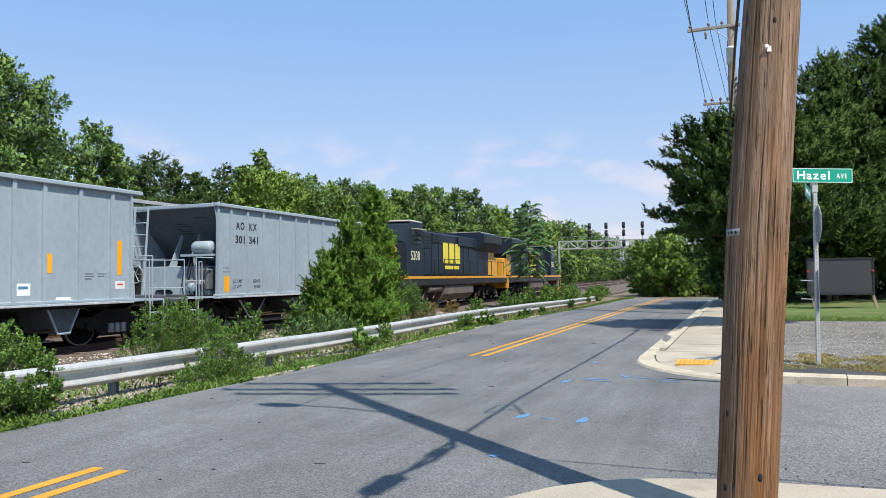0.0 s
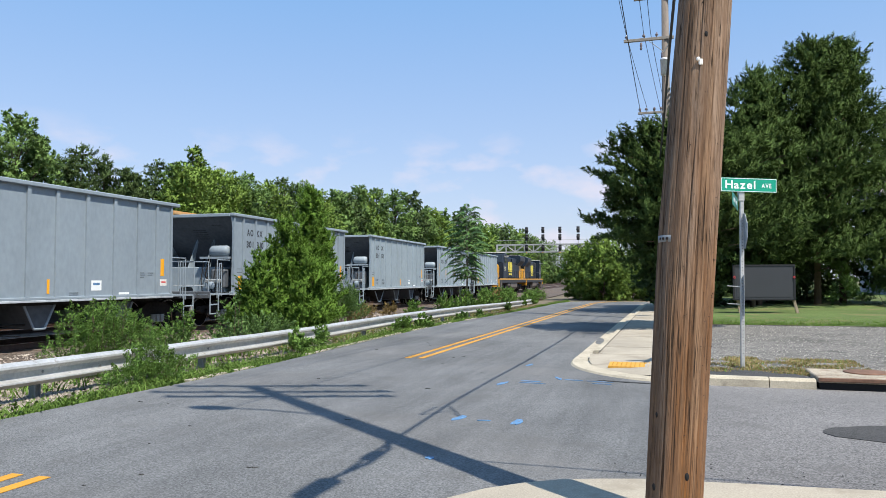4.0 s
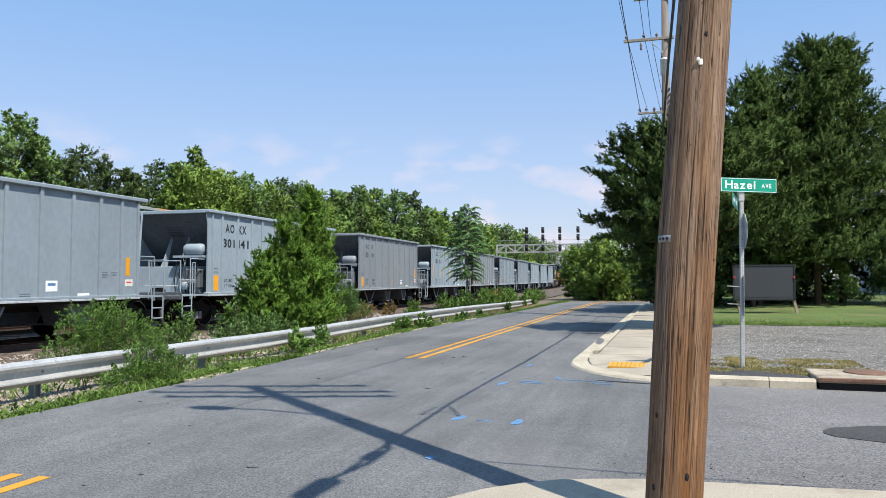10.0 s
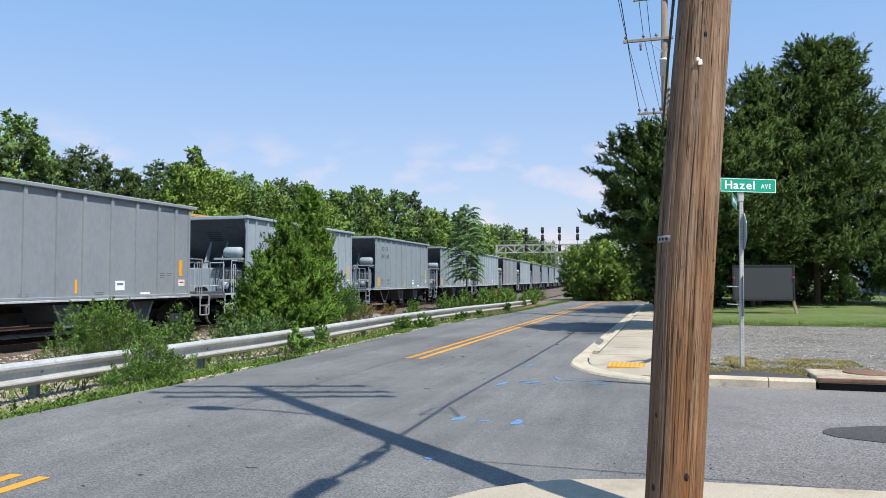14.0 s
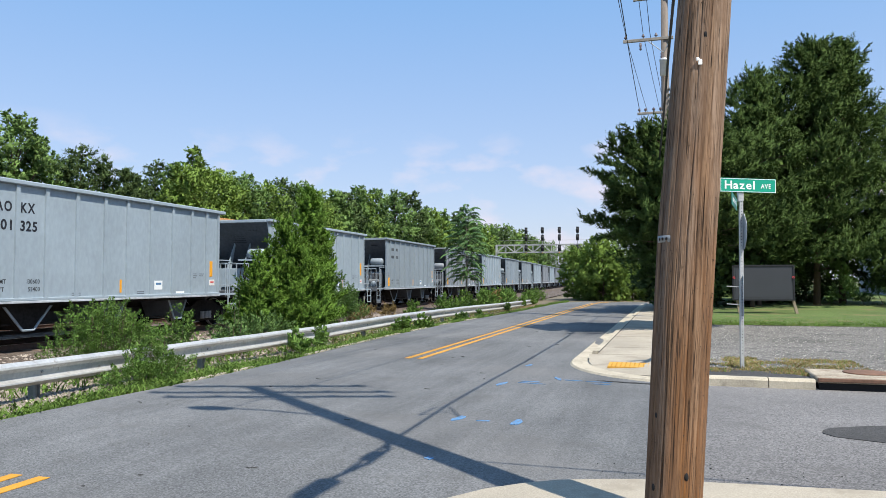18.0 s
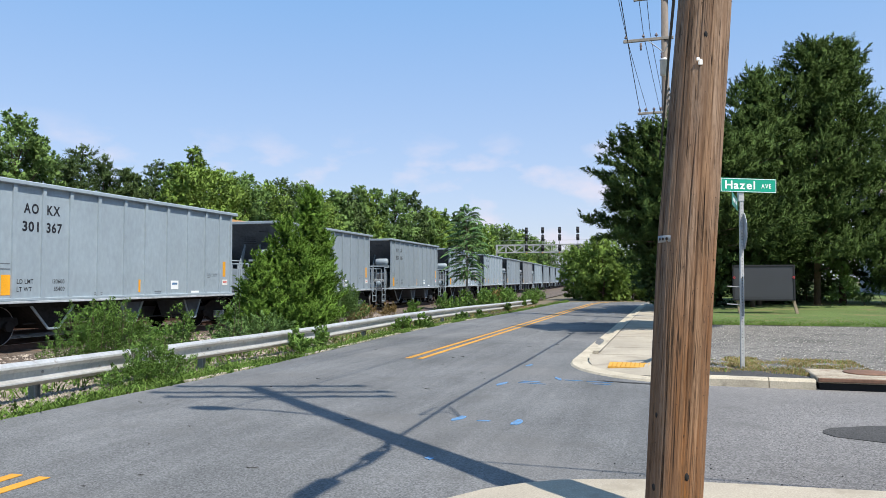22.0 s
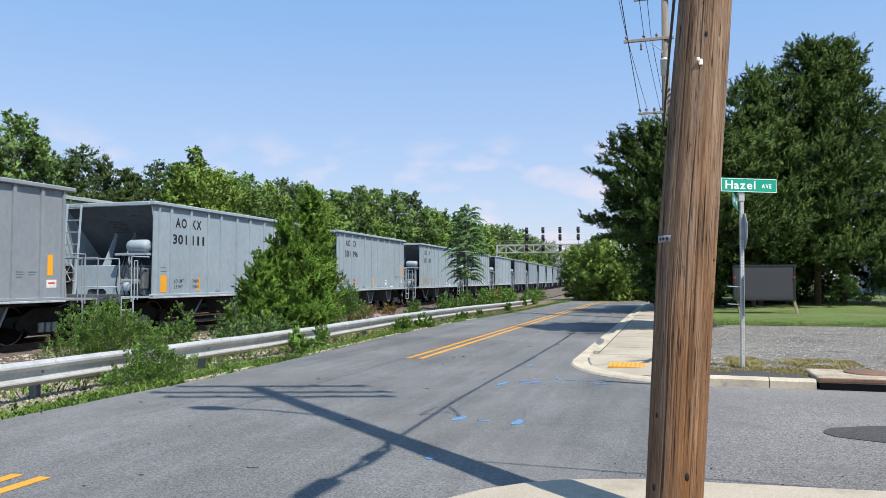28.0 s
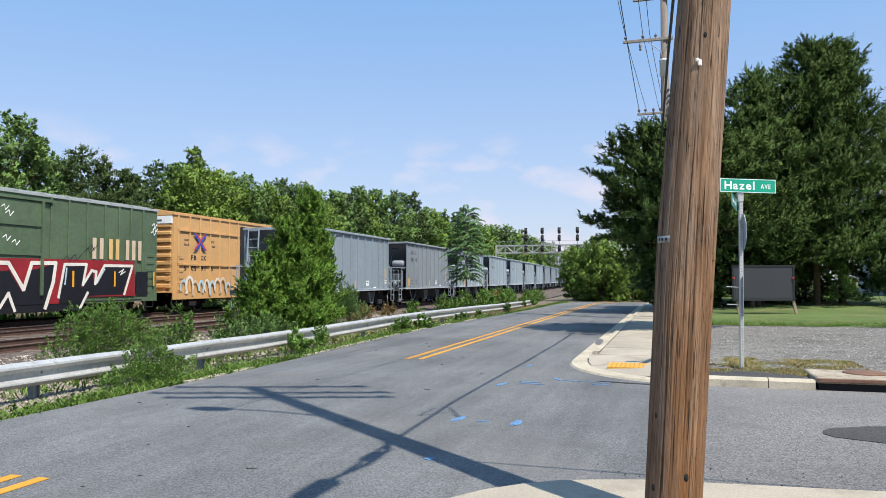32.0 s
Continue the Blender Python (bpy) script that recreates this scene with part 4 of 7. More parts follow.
for y_, z0, z1 in ((1.4, 11.2, 10.95), (0.75, 11.2, 10.95), (0.5, 11.2, 10.95)):
    wire(G(4.7, y_ + 0.15, z0), G(29.05, 0.15 + y_, z1), 0.35)
    wire(G(29.05, 0.15 + y_, z1), G(59.8, -0.6 + y_ - 0.4, 10.95), 0.4)
wire(G(4.7, 0.9, 8.0), G(29.05, 1.08, 8.06), 0.3)
wire(G(29.05, 1.08, 8.06), G(59.8, 0.2, 7.9), 0.3)
wire(G(29.05, 0.55, 8.06), G(59.8, -0.3, 7.9), 0.3)
slack = [(-6, -0.5, 5.2), (3.3, -0.24, 5.25), (4.6, -0.24, 5.35), (6.9, -0.19, 5.42), (9.1, -0.12, 5.3), (11.9, -0.01, 5.05), (16, 0.11, 4.88), (20.6, 0.26, 4.75), (25, 0.39, 4.62), (29.1, 0.5, 4.55)]
ring = [(6.0, -0.08, 5.42), (6.5, -0.12, 5.46), (6.62, -0.26, 5.45), (6.03, -0.54, 5.4), (6.3, -0.3, 5.38), (6.0, -0.08, 5.42)]
tagged(part("cable_ring", rope([tuple(G(*p)) for p in ring], 0.014, 6), M["cable"]), "spare loop of black cable hung on the telephone cable", "cable")
tagged(part("telephone_cable", rope([tuple(G(*p)) for p in slack], 0.021, 7), M["cable"]), "slack black telephone cable between the poles", "cable")


def street_sign():
    sign = empty("street_sign", Matrix.Translation((4.725, 11.75, 0.1)), label="green street name sign on a perforated steel post", category="street sign")
    bm = box(-0.03, 0.03, -0.022, 0.022, -0.1, 2.72, bevel=0.006)
    part("post", bm, M["galv"], sign, "", Matrix.Rotation(0.012, 4, "Y"))
    for i in range(50):
        part("post_hole", lathe([(0.006, 0), (0.006, 0.002)], 6, None, "y", (0, -0.0245, 0.25 + 0.05 * i)), M["dark"], sign, "", Matrix.Rotation(0.012, 4, "Y"))
    tilt = Matrix.Translation((0.14, -0.03, 2.91)) @ Matrix.Rotation(radians(0.8), 4, "Y") @ Matrix.Rotation(radians(8), 4, "Z")
    blade = part("name_plate", box(-0.475, 0.475, -0.004, 0.004, -0.112, 0.112, bevel=0.002), M["greensign"], sign, "green plate with white border", tilt)
    bm = bmesh.new()
    for q in ((-0.47, 0.47, 0.098, 0.106), (-0.47, 0.47, -0.106, -0.098), (-0.47, -0.462, -0.098, 0.098), (0.462, 0.47, -0.098, 0.098)):
        box(q[0], q[1], -0.0065, -0.0042, q[2], q[3], bm)
    part("border", bm, M["signwhite"], blade)
    part("lettering", lettering("lettering", [("Hazel", -0.40, -0.058, 0.132, 1.0)], M["signwhite"], 0.13, 0.022, 0.51), None, blade, "white letters", pose(0, -0.0065, 0))
    part("lettering", lettering("lettering", [("AVE", 0.215, -0.04, 0.075, 0.95)], M["signwhite"], 0.13, 0.012, 0.17), None, blade, "small white letters", pose(0, -0.0065, 0))
    part("bracket", box(-0.02, 0.07, -0.03, 0.03, 2.66, 2.81, bevel=0.005), M["galv"], sign)
    second = part("name_plate", box(-0.4, 0.4, -0.004, 0.004, -0.1, 0.1, bevel=0.002), M["greendark"], sign, "green plate of the crossing street seen nearly edge-on", Matrix.Translation((-0.06, 0.03, 2.66)) @ Matrix.Rotation(radians(63), 4, "Z") @ Matrix.Rotation(radians(3), 4, "Y"))
    bm = bmesh.new()
    for q in (-0.25, -0.12, 0.02, 0.15):
        box(q, q + 0.09, -0.006, -0.0042, -0.03, 0.035, bm)
    part("lettering", bm, M["signwhite"], second)
    pts = [(0.305 * math.cos(radians(22.5 + 45 * i)), 0.305 * math.sin(radians(22.5 + 45 * i))) for i in range(8)]
    part("stop_sign", prism(pts, -0.003, 0.003), M["signback"], sign, "bare back of an octagonal sign turned edge-on", Matrix.Translation((0.065, 0.02, 2.18)) @ Matrix.Rotation(radians(79), 4, "Z"))
    part("number_plate", box(-0.09, 0.09, -0.003, 0.003, -0.32, 0.32), M["signback"], sign, "narrow bare metal plate turned edge-on", Matrix.Translation((0.04, 0.0, 1.16)) @ Matrix.Rotation(radians(72), 4, "Z"))
    for z in (1.02, 1.3):
        part("bracket", box(-0.2, 0.0, -0.006, 0.006, -0.006, 0.006), M["galv"], sign, "", Matrix.Translation((-0.02, 0, z)) @ Matrix.Rotation(0.06, 4, "Y"))


street_sign()

wire(G(4.58, -0.1, 4.2), G(4.2, -20, 4.6), 0.1, "black service wire to a house", 0.012)


def notice_board():
    nb = empty("notice_board", road_pose(30.2, -3.3, 0.2, -82), label="blank black notice board on two slanting timber legs on the lawn", category="notice board")
    w = 1.08
    part("panel", box(-w, w, -0.03, 0.03, 0.55, 1.82, bevel=0.008), M["board"], nb)
    part("face", box(-w + 0.09, w - 0.09, -0.04, -0.031, 0.63, 1.72), M["board"], nb)
    bm = bmesh.new()
    for q in ((-w - 0.02, w + 0.02, 1.80, 1.86), (-w - 0.02, w + 0.02, 0.52, 0.57), (-w - 0.03, -w + 0.03, 0.52, 1.86), (w - 0.03, w + 0.03, 0.52, 1.86)):
        box(q[0], q[1], -0.05, 0.05, q[2], q[3], bm)
    part("frame", bm, M["black"], nb)
    for sx_ in (-1, 1):
        part("leg", prism([(0.98 * sx_ - 0.05, 0.9), (0.98 * sx_ + 0.05, 0.9), (1.03 * sx_ + 0.28, -0.18), (1.03 * sx_ + 0.18, -0.18)], 0.052, 0.14, None, "y"), M["woodpost"], nb)
        part("reflector", lathe([(0.045, 0), (0.045, 0.01), (0.02, 0.014)], 12, None, "y", (sx_ * (w - 0.02), -0.066, 1.38)), M["red"], nb, "round red reflector")
        part("reflector_eye", lathe([(0.024, 0), (0.024, 0.006)], 12, None, "y", (sx_ * (w - 0.02), -0.084, 1.38)), M["board"], nb)


notice_board()


def signal_bridge():
    """Signal bridge over the tracks, with four masts of lamp heads."""
    s = 150.0
    br = empty("signal_bridge", track_pose(s, 1.56, -0.2), label="silver lattice signal bridge over the railway with black signal heads", category="signal bridge")
    y0, y1, z0, z1 = -9.5, 11.1, 7.3, 8.8
    for y in (y0, y1):
        for x in (-0.6, 0.6):
            part("leg", box(x - 0.12, x + 0.12, y - 0.12, y + 0.12, 0, z1, bevel=0.02), M["bridge_steel"], br)
    for x in (-0.6, 0.6):
        for z in (z0, z1):
            part("chord", box(x - 0.1, x + 0.1, y0, y1, z - 0.12, z + 0.12), M["bridge_steel"], br)
        n = 11
        for i in range(n):
            a, b = y0 + (y1 - y0) * i / n, y0 + (y1 - y0) * (i + 1) / n
            part("brace", bars([(x, a, z0), (x, b, z1)] if i % 2 else [(x, a, z1), (x, b, z0)], 0.075), M["bridge_steel"], br)
            part("strut", bars([(x, b, z0), (x, b, z1)], 0.06), M["bridge_steel"], br)
    part("walkway", box(-0.5, 0.5, y0, y1, z0 - 0.02, z0 + 0.03), M["post_steel"], br)
    part("railing", bars([(-0.65, y0, z1 + 0.9), (-0.65, y1, z1 + 0.9)], 0.025), M["bridge_steel"], br)
    for y in (4.9, 1.6, -1.8, -5.4):
        mast = part("signal_mast", tube((-0.75, y, z0 - 0.6), (-0.75, y, 12.1), 0.06, n=8), M["post_steel"], br)
        for z in (11.7, 10.2, 8.1):
            part("signal_head", lathe([(0.02, -0.25), (0.34, -0.2), (0.34, 0.05), (0.1, 0.1)], 14, None, "x", (-0.95, y, z)), M["black"], mast, "round black signal head")
            part("target", prism([(y + 0.3, z - 0.62), (y + 0.3, z + 0.62), (y - 0.3, z + 0.62), (y - 0.3, z - 0.62)], -0.9, -0.86, None, "x"), M["black"], mast)
        part("lamp_lens", lathe([(0.02, -0.02), (0.11, 0.0), (0.02, 0.02)], 10, None, "x", (-1.2, y, 7.1)), M["stripe"], mast)


signal_bridge()


# ---- the train ----
def body_grey(name, base, dirt, at):
    return material(name, base, 0.55, grain=9, blotch=0.7, spread=0.09, bump=0.08, bump_dist=0.003, other=dirt, other_at=at, soft=0.3, stretch=(1, 1, 0.55))


GREYS = [body_grey("hopper_grey_light", (0.292, 0.348, 0.388), (0.25, 0.293, 0.326), 0.55), body_grey("hopper_grey", (0.242, 0.286, 0.320), (0.28, 0.318, 0.340), 0.56), body_grey("hopper_grey_dull", (0.230, 0.254, 0.277), (0.262, 0.28, 0.296), 0.52)]
M["sill_pale"] = material("worn_pale_sill", (0.42, 0.45, 0.47), 0.55, grain=7, spread=0.2, bump=0.05, other=(0.25, 0.27, 0.29), other_at=0.55)
M["pale_print"] = material("pale_stencil", (0.13, 0.15, 0.17), 0.7, spread=0.3, bump=0)
M["half_ink"] = material("worn_stencil", (0.040, 0.044, 0.050), 0.65, spread=0.25, bump=0)
# Grey darkened to carry the recess shade on top of the slope sheet's grime.
M["dark_grey"] = material("slope_shade_grime", (0.085, 0.095, 0.108), 0.75, grain=9, spread=0.2, other=(0.08, 0.085, 0.09), other_at=0.55)
POSTS = (0.25, 0.81, 1.78, 2.72, 3.45, 4.43, 5.29, 6.28, 7.02, 7.99, 8.93, 9.55)      # older cars: uneven bays
POSTS_EVEN = (0.06, 0.66, 1.50, 2.35, 3.32, 4.30, 5.16, 6.15, 7.14, 8.08, 8.87, 9.52)  # later cars: even bays
SHORT = (0.10, 0.12)  # how much shorter the body is before its middle, older and later cars
HB = 4.845            # half of the body's length
WY = 1.56             # half of its width
ZS, ZT = 1.03, 3.83   # sill and top


def truck(thing, x):
    """A two-axle truck under a car."""
    tr = part("truck", box(-0.14, 0.14, -1.05, 1.05, 0.45, 0.72, bevel=0.03), M["truckm"], thing, "", pose(x, 0, 0))
    for y in (-1.0, 1.0):
        prof = [(-1.25, 0.50), (-1.2, 0.66), (-0.75, 0.68), (-0.42, 0.86), (0.42, 0.86), (0.75, 0.68), (1.2, 0.66), (1.25, 0.50), (1.05, 0.40), (0.7, 0.42), (0.42, 0.2), (-0.42, 0.2), (-0.7, 0.42), (-1.05, 0.40)]
        part("side_frame", prism(prof, y - 0.07, y + 0.07), M["truckm"], tr)
        for sx_ in (-0.2, 0.0, 0.2):
            coil = [(0.09 if k % 2 else 0.068, 0.27 + 0.026 * k) for k in range(10)]
            part("spring", lathe(coil, 8, None, "z", (sx_, y * 1.09, 0)), M["post_steel"], tr, "pale coil spring")
        for xx in (-0.89, 0.89):
            part("axle_box", lathe([(0.12, 0), (0.11, 0.1), (0.04, 0.13)], 10, None, "y", (xx, y * 1.05 if y > 0 else y * 1.05 - 0.14, 0.457)), M["truckm"], tr)
    for xx in (-0.89, 0.89):
        bm = tube((xx, -0.8, 0.457), (xx, 0.8, 0.457), 0.08, n=10)
        part("axle", bm, M["under"], tr)
        for y in (-1, 1):
            prof = [(0.08, -0.09), (0.16, -0.09), (0.2, -0.02), (0.38, -0.02), (0.42, -0.06), (0.455, -0.06), (0.457, 0.04), (0.485, 0.055), (0.485, 0.08), (0.40, 0.08), (0.2, 0.04), (0.08, 0.06)]
            w_ = part("wheel", lathe([(r, -t * y) for r, t in prof], 18, None, "y", (xx, y * 0.77, 0.457)), M["wheel"], tr)
            part("tread", lathe([(0.442, 0.0615 * y), (0.456, 0.0615 * y), (0.4585, 0.05 * y), (0.4585, -0.03 * y), (0.442, -0.03 * y)], 24, None, "y", (xx, y * 0.775, 0.457), True), M["tread"], tr, "polished rim")
    return tr


def hopper(grey, variant):
    """An open-top steel hopper car; x forward along the train, z from the rail."""
    car = empty("hopper_car", label="", category="hopper car", group="hopper cars of the freight train")
    tagged(car, ("light grey steel hopper car with tall orange stripes", "light grey steel open-top hopper car with bold black numbers", "blue-grey steel hopper car with small black numbers", "mid grey mottled steel hopper car with worn numbers", "dull warm grey stained steel hopper car with small lettering")[variant])
    FRONT = SHORT[variant > 1]
    for sgn in (-1, 1):
        y = WY * sgn
        bm = box(-HB + 0.02, HB - FRONT - 0.02, y - 0.012, y + 0.012, ZS + 0.06, ZT - 0.03)
        part("side_sheet", bm, grey, car)
        for i, p in enumerate(POSTS if variant < 2 else POSTS_EVEN):
            w = 0.055 if 0 < i < 11 else 0.04
            x = -HB + p
            yo = y + sgn * 0.065
            bm = prism([(x - w, ZS + 0.10), (x + w, ZS + 0.10), (x + w * 0.9, ZT - 0.1), (x - w * 0.9, ZT - 0.1)], min(y + sgn * 0.012, yo), max(y + sgn * 0.012, yo))
            part("side_post", bm, grey, car)
        part("top_chord", box(-HB - 0.06, HB - FRONT + 0.29, min(y - 0.07 * sgn, y + sgn * 0.11), max(y - 0.07 * sgn, y + sgn * 0.11), ZT - 0.11, ZT, bevel=0.02), grey, car)
        part("side_sill", box(-HB - 0.02, HB - FRONT + 0.02, min(y - 0.1 * sgn, y + sgn * 0.07), max(y - 0.1 * sgn, y + sgn * 0.07), ZS + 0.03, ZS + 0.10, bevel=0.012), grey, car)
        part("sill_flange", box(-HB - 0.02, HB - FRONT + 0.02, min(y - 0.1 * sgn, y + sgn * 0.09), max(y - 0.1 * sgn, y + sgn * 0.09), ZS - 0.025, ZS + 0.03, bevel=0.008), M["sill_pale"], car, "worn pale lower flange")
    for e in (-1, 1):
        X = lambda v: e * v - (FRONT if e > 0 else 0.0)
        part("end_chord", box(min(X(HB - 0.1), X(HB + 0.07)), max(X(HB - 0.1), X(HB + 0.07)), -WY + 0.07, WY - 0.07, ZT - 0.12, ZT - 0.008, bevel=0.015), grey, car)
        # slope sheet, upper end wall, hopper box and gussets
        part("slope_sheet", prism([(X(HB - 0.03), ZT - 0.1), (X(2.42), 1.4), (X(2.36), 1.4), (X(HB - 0.09), ZT - 0.1)], -WY + 0.014, WY - 0.014), M["dark_grey"], car, "slope sheet painted dark for its shaded recess")
        part("end_box", box(min(X(2.9), X(HB - 0.14)), max(X(2.9), X(HB - 0.14)), -1.2, 1.2, ZS + 0.08, 1.98, bevel=0.02), grey, car)
        for y in (-0.38, 0.3):
            part("gusset", prism([(X(HB - 0.18), 1.98), (X(HB - 0.72), 2.98), (X(HB - 0.78), 2.9), (X(HB - 0.5), 1.98)], y - 0.012, y + 0.012), grey, car)
        for y in (-WY + 0.02, WY - 0.02):
            part("corner_plate", prism([(X(HB), ZS), (X(HB - 0.04), ZT - 0.5), (X(HB + 0.05), ZT - 0.1), (X(HB - 0.5), ZT - 0.1), (X(HB - 0.5), ZS)], y - 0.008, y + 0.008), grey, car)
        # platform, railings, steps
        part("platform", box(min(X(HB - 0.5), X(HB + 1.3)), max(X(HB - 0.5), X(HB + 1.3)), -1.5, 1.5, ZS - 0.0, ZS + 0.05), grey, car, "worn end platform")
        part("end_sill", box(min(X(HB + 1.22), X(HB + 1.3)), max(X(HB + 1.22), X(HB + 1.3)), -1.52, 1.52, ZS - 0.1, ZS + 0.13, bevel=0.01), M["dark_grey"], car, "dark grey end sill")
        part("handrail", bars([(X(HB + 1.27), -1.48, ZS), (X(HB + 1.27), -1.48, 2.12), (X(HB + 1.27), -0.35, 2.12), (X(HB + 1.27), -0.35, ZS)], 0.017), grey, car)
        part("handrail", bars([(X(HB + 1.27), 1.48, ZS), (X(HB + 1.27), 1.48, 2.12), (X(HB + 1.27), 0.35, 2.12), (X(HB + 1.27), 0.35, ZS)], 0.017), grey, car)
        for sgn in (-1, 1):
            y = 1.5 * sgn
            part("handrail", bars([(X(HB + 0.8), y, ZS - 0.1), (X(HB + 0.8), y, 2.2), (X(HB + 0.05), y, 2.2)], 0.017), grey, car)
            part("grab_iron", bars([(X(HB + 0.55), y, ZS - 0.05), (X(HB + 0.55), y, 2.08), (X(HB + 0.68), y, 2.08), (X(HB + 0.68), y, ZS - 0.05)], 0.014), grey, car)
            bm = bars([(X(HB + 0.72), y, ZS), (X(HB + 0.72), y, 0.42), (X(HB + 1.2), y, 0.42), (X(HB + 1.2), y, ZS)], 0.022)
            bars([(X(HB + 0.72), y, 0.72), (X(HB + 1.2), y, 0.72)], 0.022, bm=bm)
            part("step", bm, grey, car)
        lx = X(HB + 0.12)
        ly = 1.36 if e < 0 else -1.36
        sg = -1 if ly > 0 else 1
        lad = part("ladder", bars([(X(HB + 0.09), ly, ZT - 0.05), (X(HB + 0.30), ly, ZS + 0.05)], 0.035), grey, car)
        part("stile", bars([(X(HB + 0.09), ly + sg * 0.5, ZT - 0.05), (X(HB + 0.30), ly + sg * 0.5, ZS + 0.05)], 0.035), grey, lad)
        for k in range(7):
            z = ZT - 0.15 - 0.36 * k
            xx = X(HB + 0.09 + 0.21 * (ZT - 0.05 - z) / 2.75)
            part("rung", bars([(xx, ly, z), (xx, ly + sg * 0.5, z)], 0.018), grey, lad)
        X = lambda v: e * v
        # coupler
        cp = part("coupler", box(min(X(HB + 1.25), X(6.38)), max(X(HB + 1.25), X(6.38)), -0.09, 0.09, 0.78, 0.95, bevel=0.02), M["truckm"], car)
        part("knuckle", box(min(X(6.3), X(6.46)), max(X(6.3), X(6.46)), -0.17, 0.15, 0.72, 1.0, bevel=0.04), M["truckm"], cp)
        part("air_hose", bars([(X(6.1), 0.35, 0.85), (X(6.3), 0.36, 0.55), (X(6.45), 0.3, 0.4)], 0.03), M["cable"], car)
    part("air_reservoir", lathe([(0.05, -0.37), (0.15, -0.34), (0.19, -0.26), (0.19, 0.26), (0.15, 0.34), (0.05, 0.37)], 18, None, "y", (-HB + 0.12, -1.02, 2.53)), grey, car, "rounded grey air tank")
    part("tank_bracket", box(-HB - 0.1, -HB + 0.35, -1.45, -0.35, 2.26, 2.33), grey, car)
    part("brake_valve", box(-HB - 0.05, -HB + 0.3, -1.3, -0.75, 1.25, 1.9, bevel=0.05), M["dark_grey"], car, "dark grey brake valve box")
    part("valve_body", box(-HB - 0.32, -HB - 0.08, -1.25, -0.7, 1.42, 1.56, bevel=0.03), M["post_steel"], car, "grey brake valve")
    part("valve_cover", lathe([(0.02, 0), (0.12, 0.02), (0.13, 0.1), (0.02, 0.13)], 12, None, "x", (-HB - 0.45, -1.0, 1.35)), grey, car)
    for y in (-1.32, -1.05, -0.8, -0.55):
        part("brake_pipe", bars([(-HB - 0.2, y, ZS + 0.05), (-HB - 0.22, y + 0.04, 1.4), (-HB - 0.1, y + 0.12, 1.62), (-HB + 0.05, y + 0.1, 2.3)], 0.018, 5), M["under"], car)
    part("brake_cylinder", lathe([(0.03, -0.3), (0.10, -0.28), (0.10, 0.2), (0.05, 0.3)], 12, None, "x", (-HB - 0.6, -0.2, ZS + 0.16)), M["dark_grey"], car)
    part("foot_plate", box(-HB - 0.95, -HB - 0.35, -0.75, 0.1, ZS + 0.30, ZS + 0.33, bevel=0.006), M["sill_pale"], car, "pale worn step plate")
    for k in range(5):
        zz = 3.28 - 0.07 * k
        part("louvre_line", box(-0.28, 0.28, -0.004, 0.004, -0.008, 0.008), M["ink"], car, "", Matrix.Translation((-HB + 0.03 + (ZT - 0.1 - zz) * 0.997 - 0.02, 0.05, zz)) @ Matrix.Rotation(math.pi / 2, 4, "Z"))
    part("brake_pipe", bars([(-HB + 0.1, -0.6, 2.3), (-HB - 0.05, -0.55, 1.7), (-HB + 0.15, -0.7, 1.1)], 0.025), M["under"], car)
    rim = [(-HB - 0.95, 0.55 + 0.26 * math.cos(k * 0.3491), 1.75 + 0.26 * math.sin(k * 0.3491)) for k in range(19)]
    bw = part("brake_wheel", bars(rim, 0.018, 5), M["post_steel"], car)
    for k in range(3):
        part("spoke", bars([(-HB - 0.95, 0.55 - 0.25 * math.cos(k * 1.05), 1.75 - 0.25 * math.sin(k * 1.05)), (-HB - 0.95, 0.55 + 0.25 * math.cos(k * 1.05), 1.75 + 0.25 * math.sin(k * 1.05))], 0.012, 5), M["post_steel"], bw)
    part("brake_stand", box(-HB - 0.93, -HB - 0.85, 0.45, 0.65, ZS, 1.95), M["under"], car)
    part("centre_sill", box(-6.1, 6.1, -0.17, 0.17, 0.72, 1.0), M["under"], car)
    for x, w in ((-2.7, 0.45), (0.12, 0.2), (2.95, 0.16)):
        for sgn in (-1, 1):
            bm = prism([(x - w - 0.35, 1.02), (x + w + 0.35, 1.02), (x + 0.16, 0.36), (x - 0.16, 0.36)], min(sgn * 0.3, sgn * 1.3), max(sgn * 0.3, sgn * 1.3))
            # Both chute colours are dark to carry the shade under the car.
            ch = part("hopper_chute", bm, M["under"] if x < -1 else M["dark_grey"], car)
            part("chute_rim", bars([(x - w - 0.3, sgn * 1.31, 1.0), (x - 0.16, sgn * 1.31, 0.36), (x + 0.16, sgn * 1.31, 0.36), (x + w + 0.3, sgn * 1.31, 1.0)], 0.03), grey, ch)
    part("gate_rod", bars([(-3.4, -1.1, 0.5), (3.2, -1.1, 0.45)], 0.025), M["under"], car)
    # Near-black plate closes the body below and stands in for shade there.
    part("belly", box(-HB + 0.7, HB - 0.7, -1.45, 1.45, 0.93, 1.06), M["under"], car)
    truck(car, -HB + 0.1)
    truck(car, HB - 0.1)
    # stripes, placards and stencils on both sides
    yy = -WY - 0.016
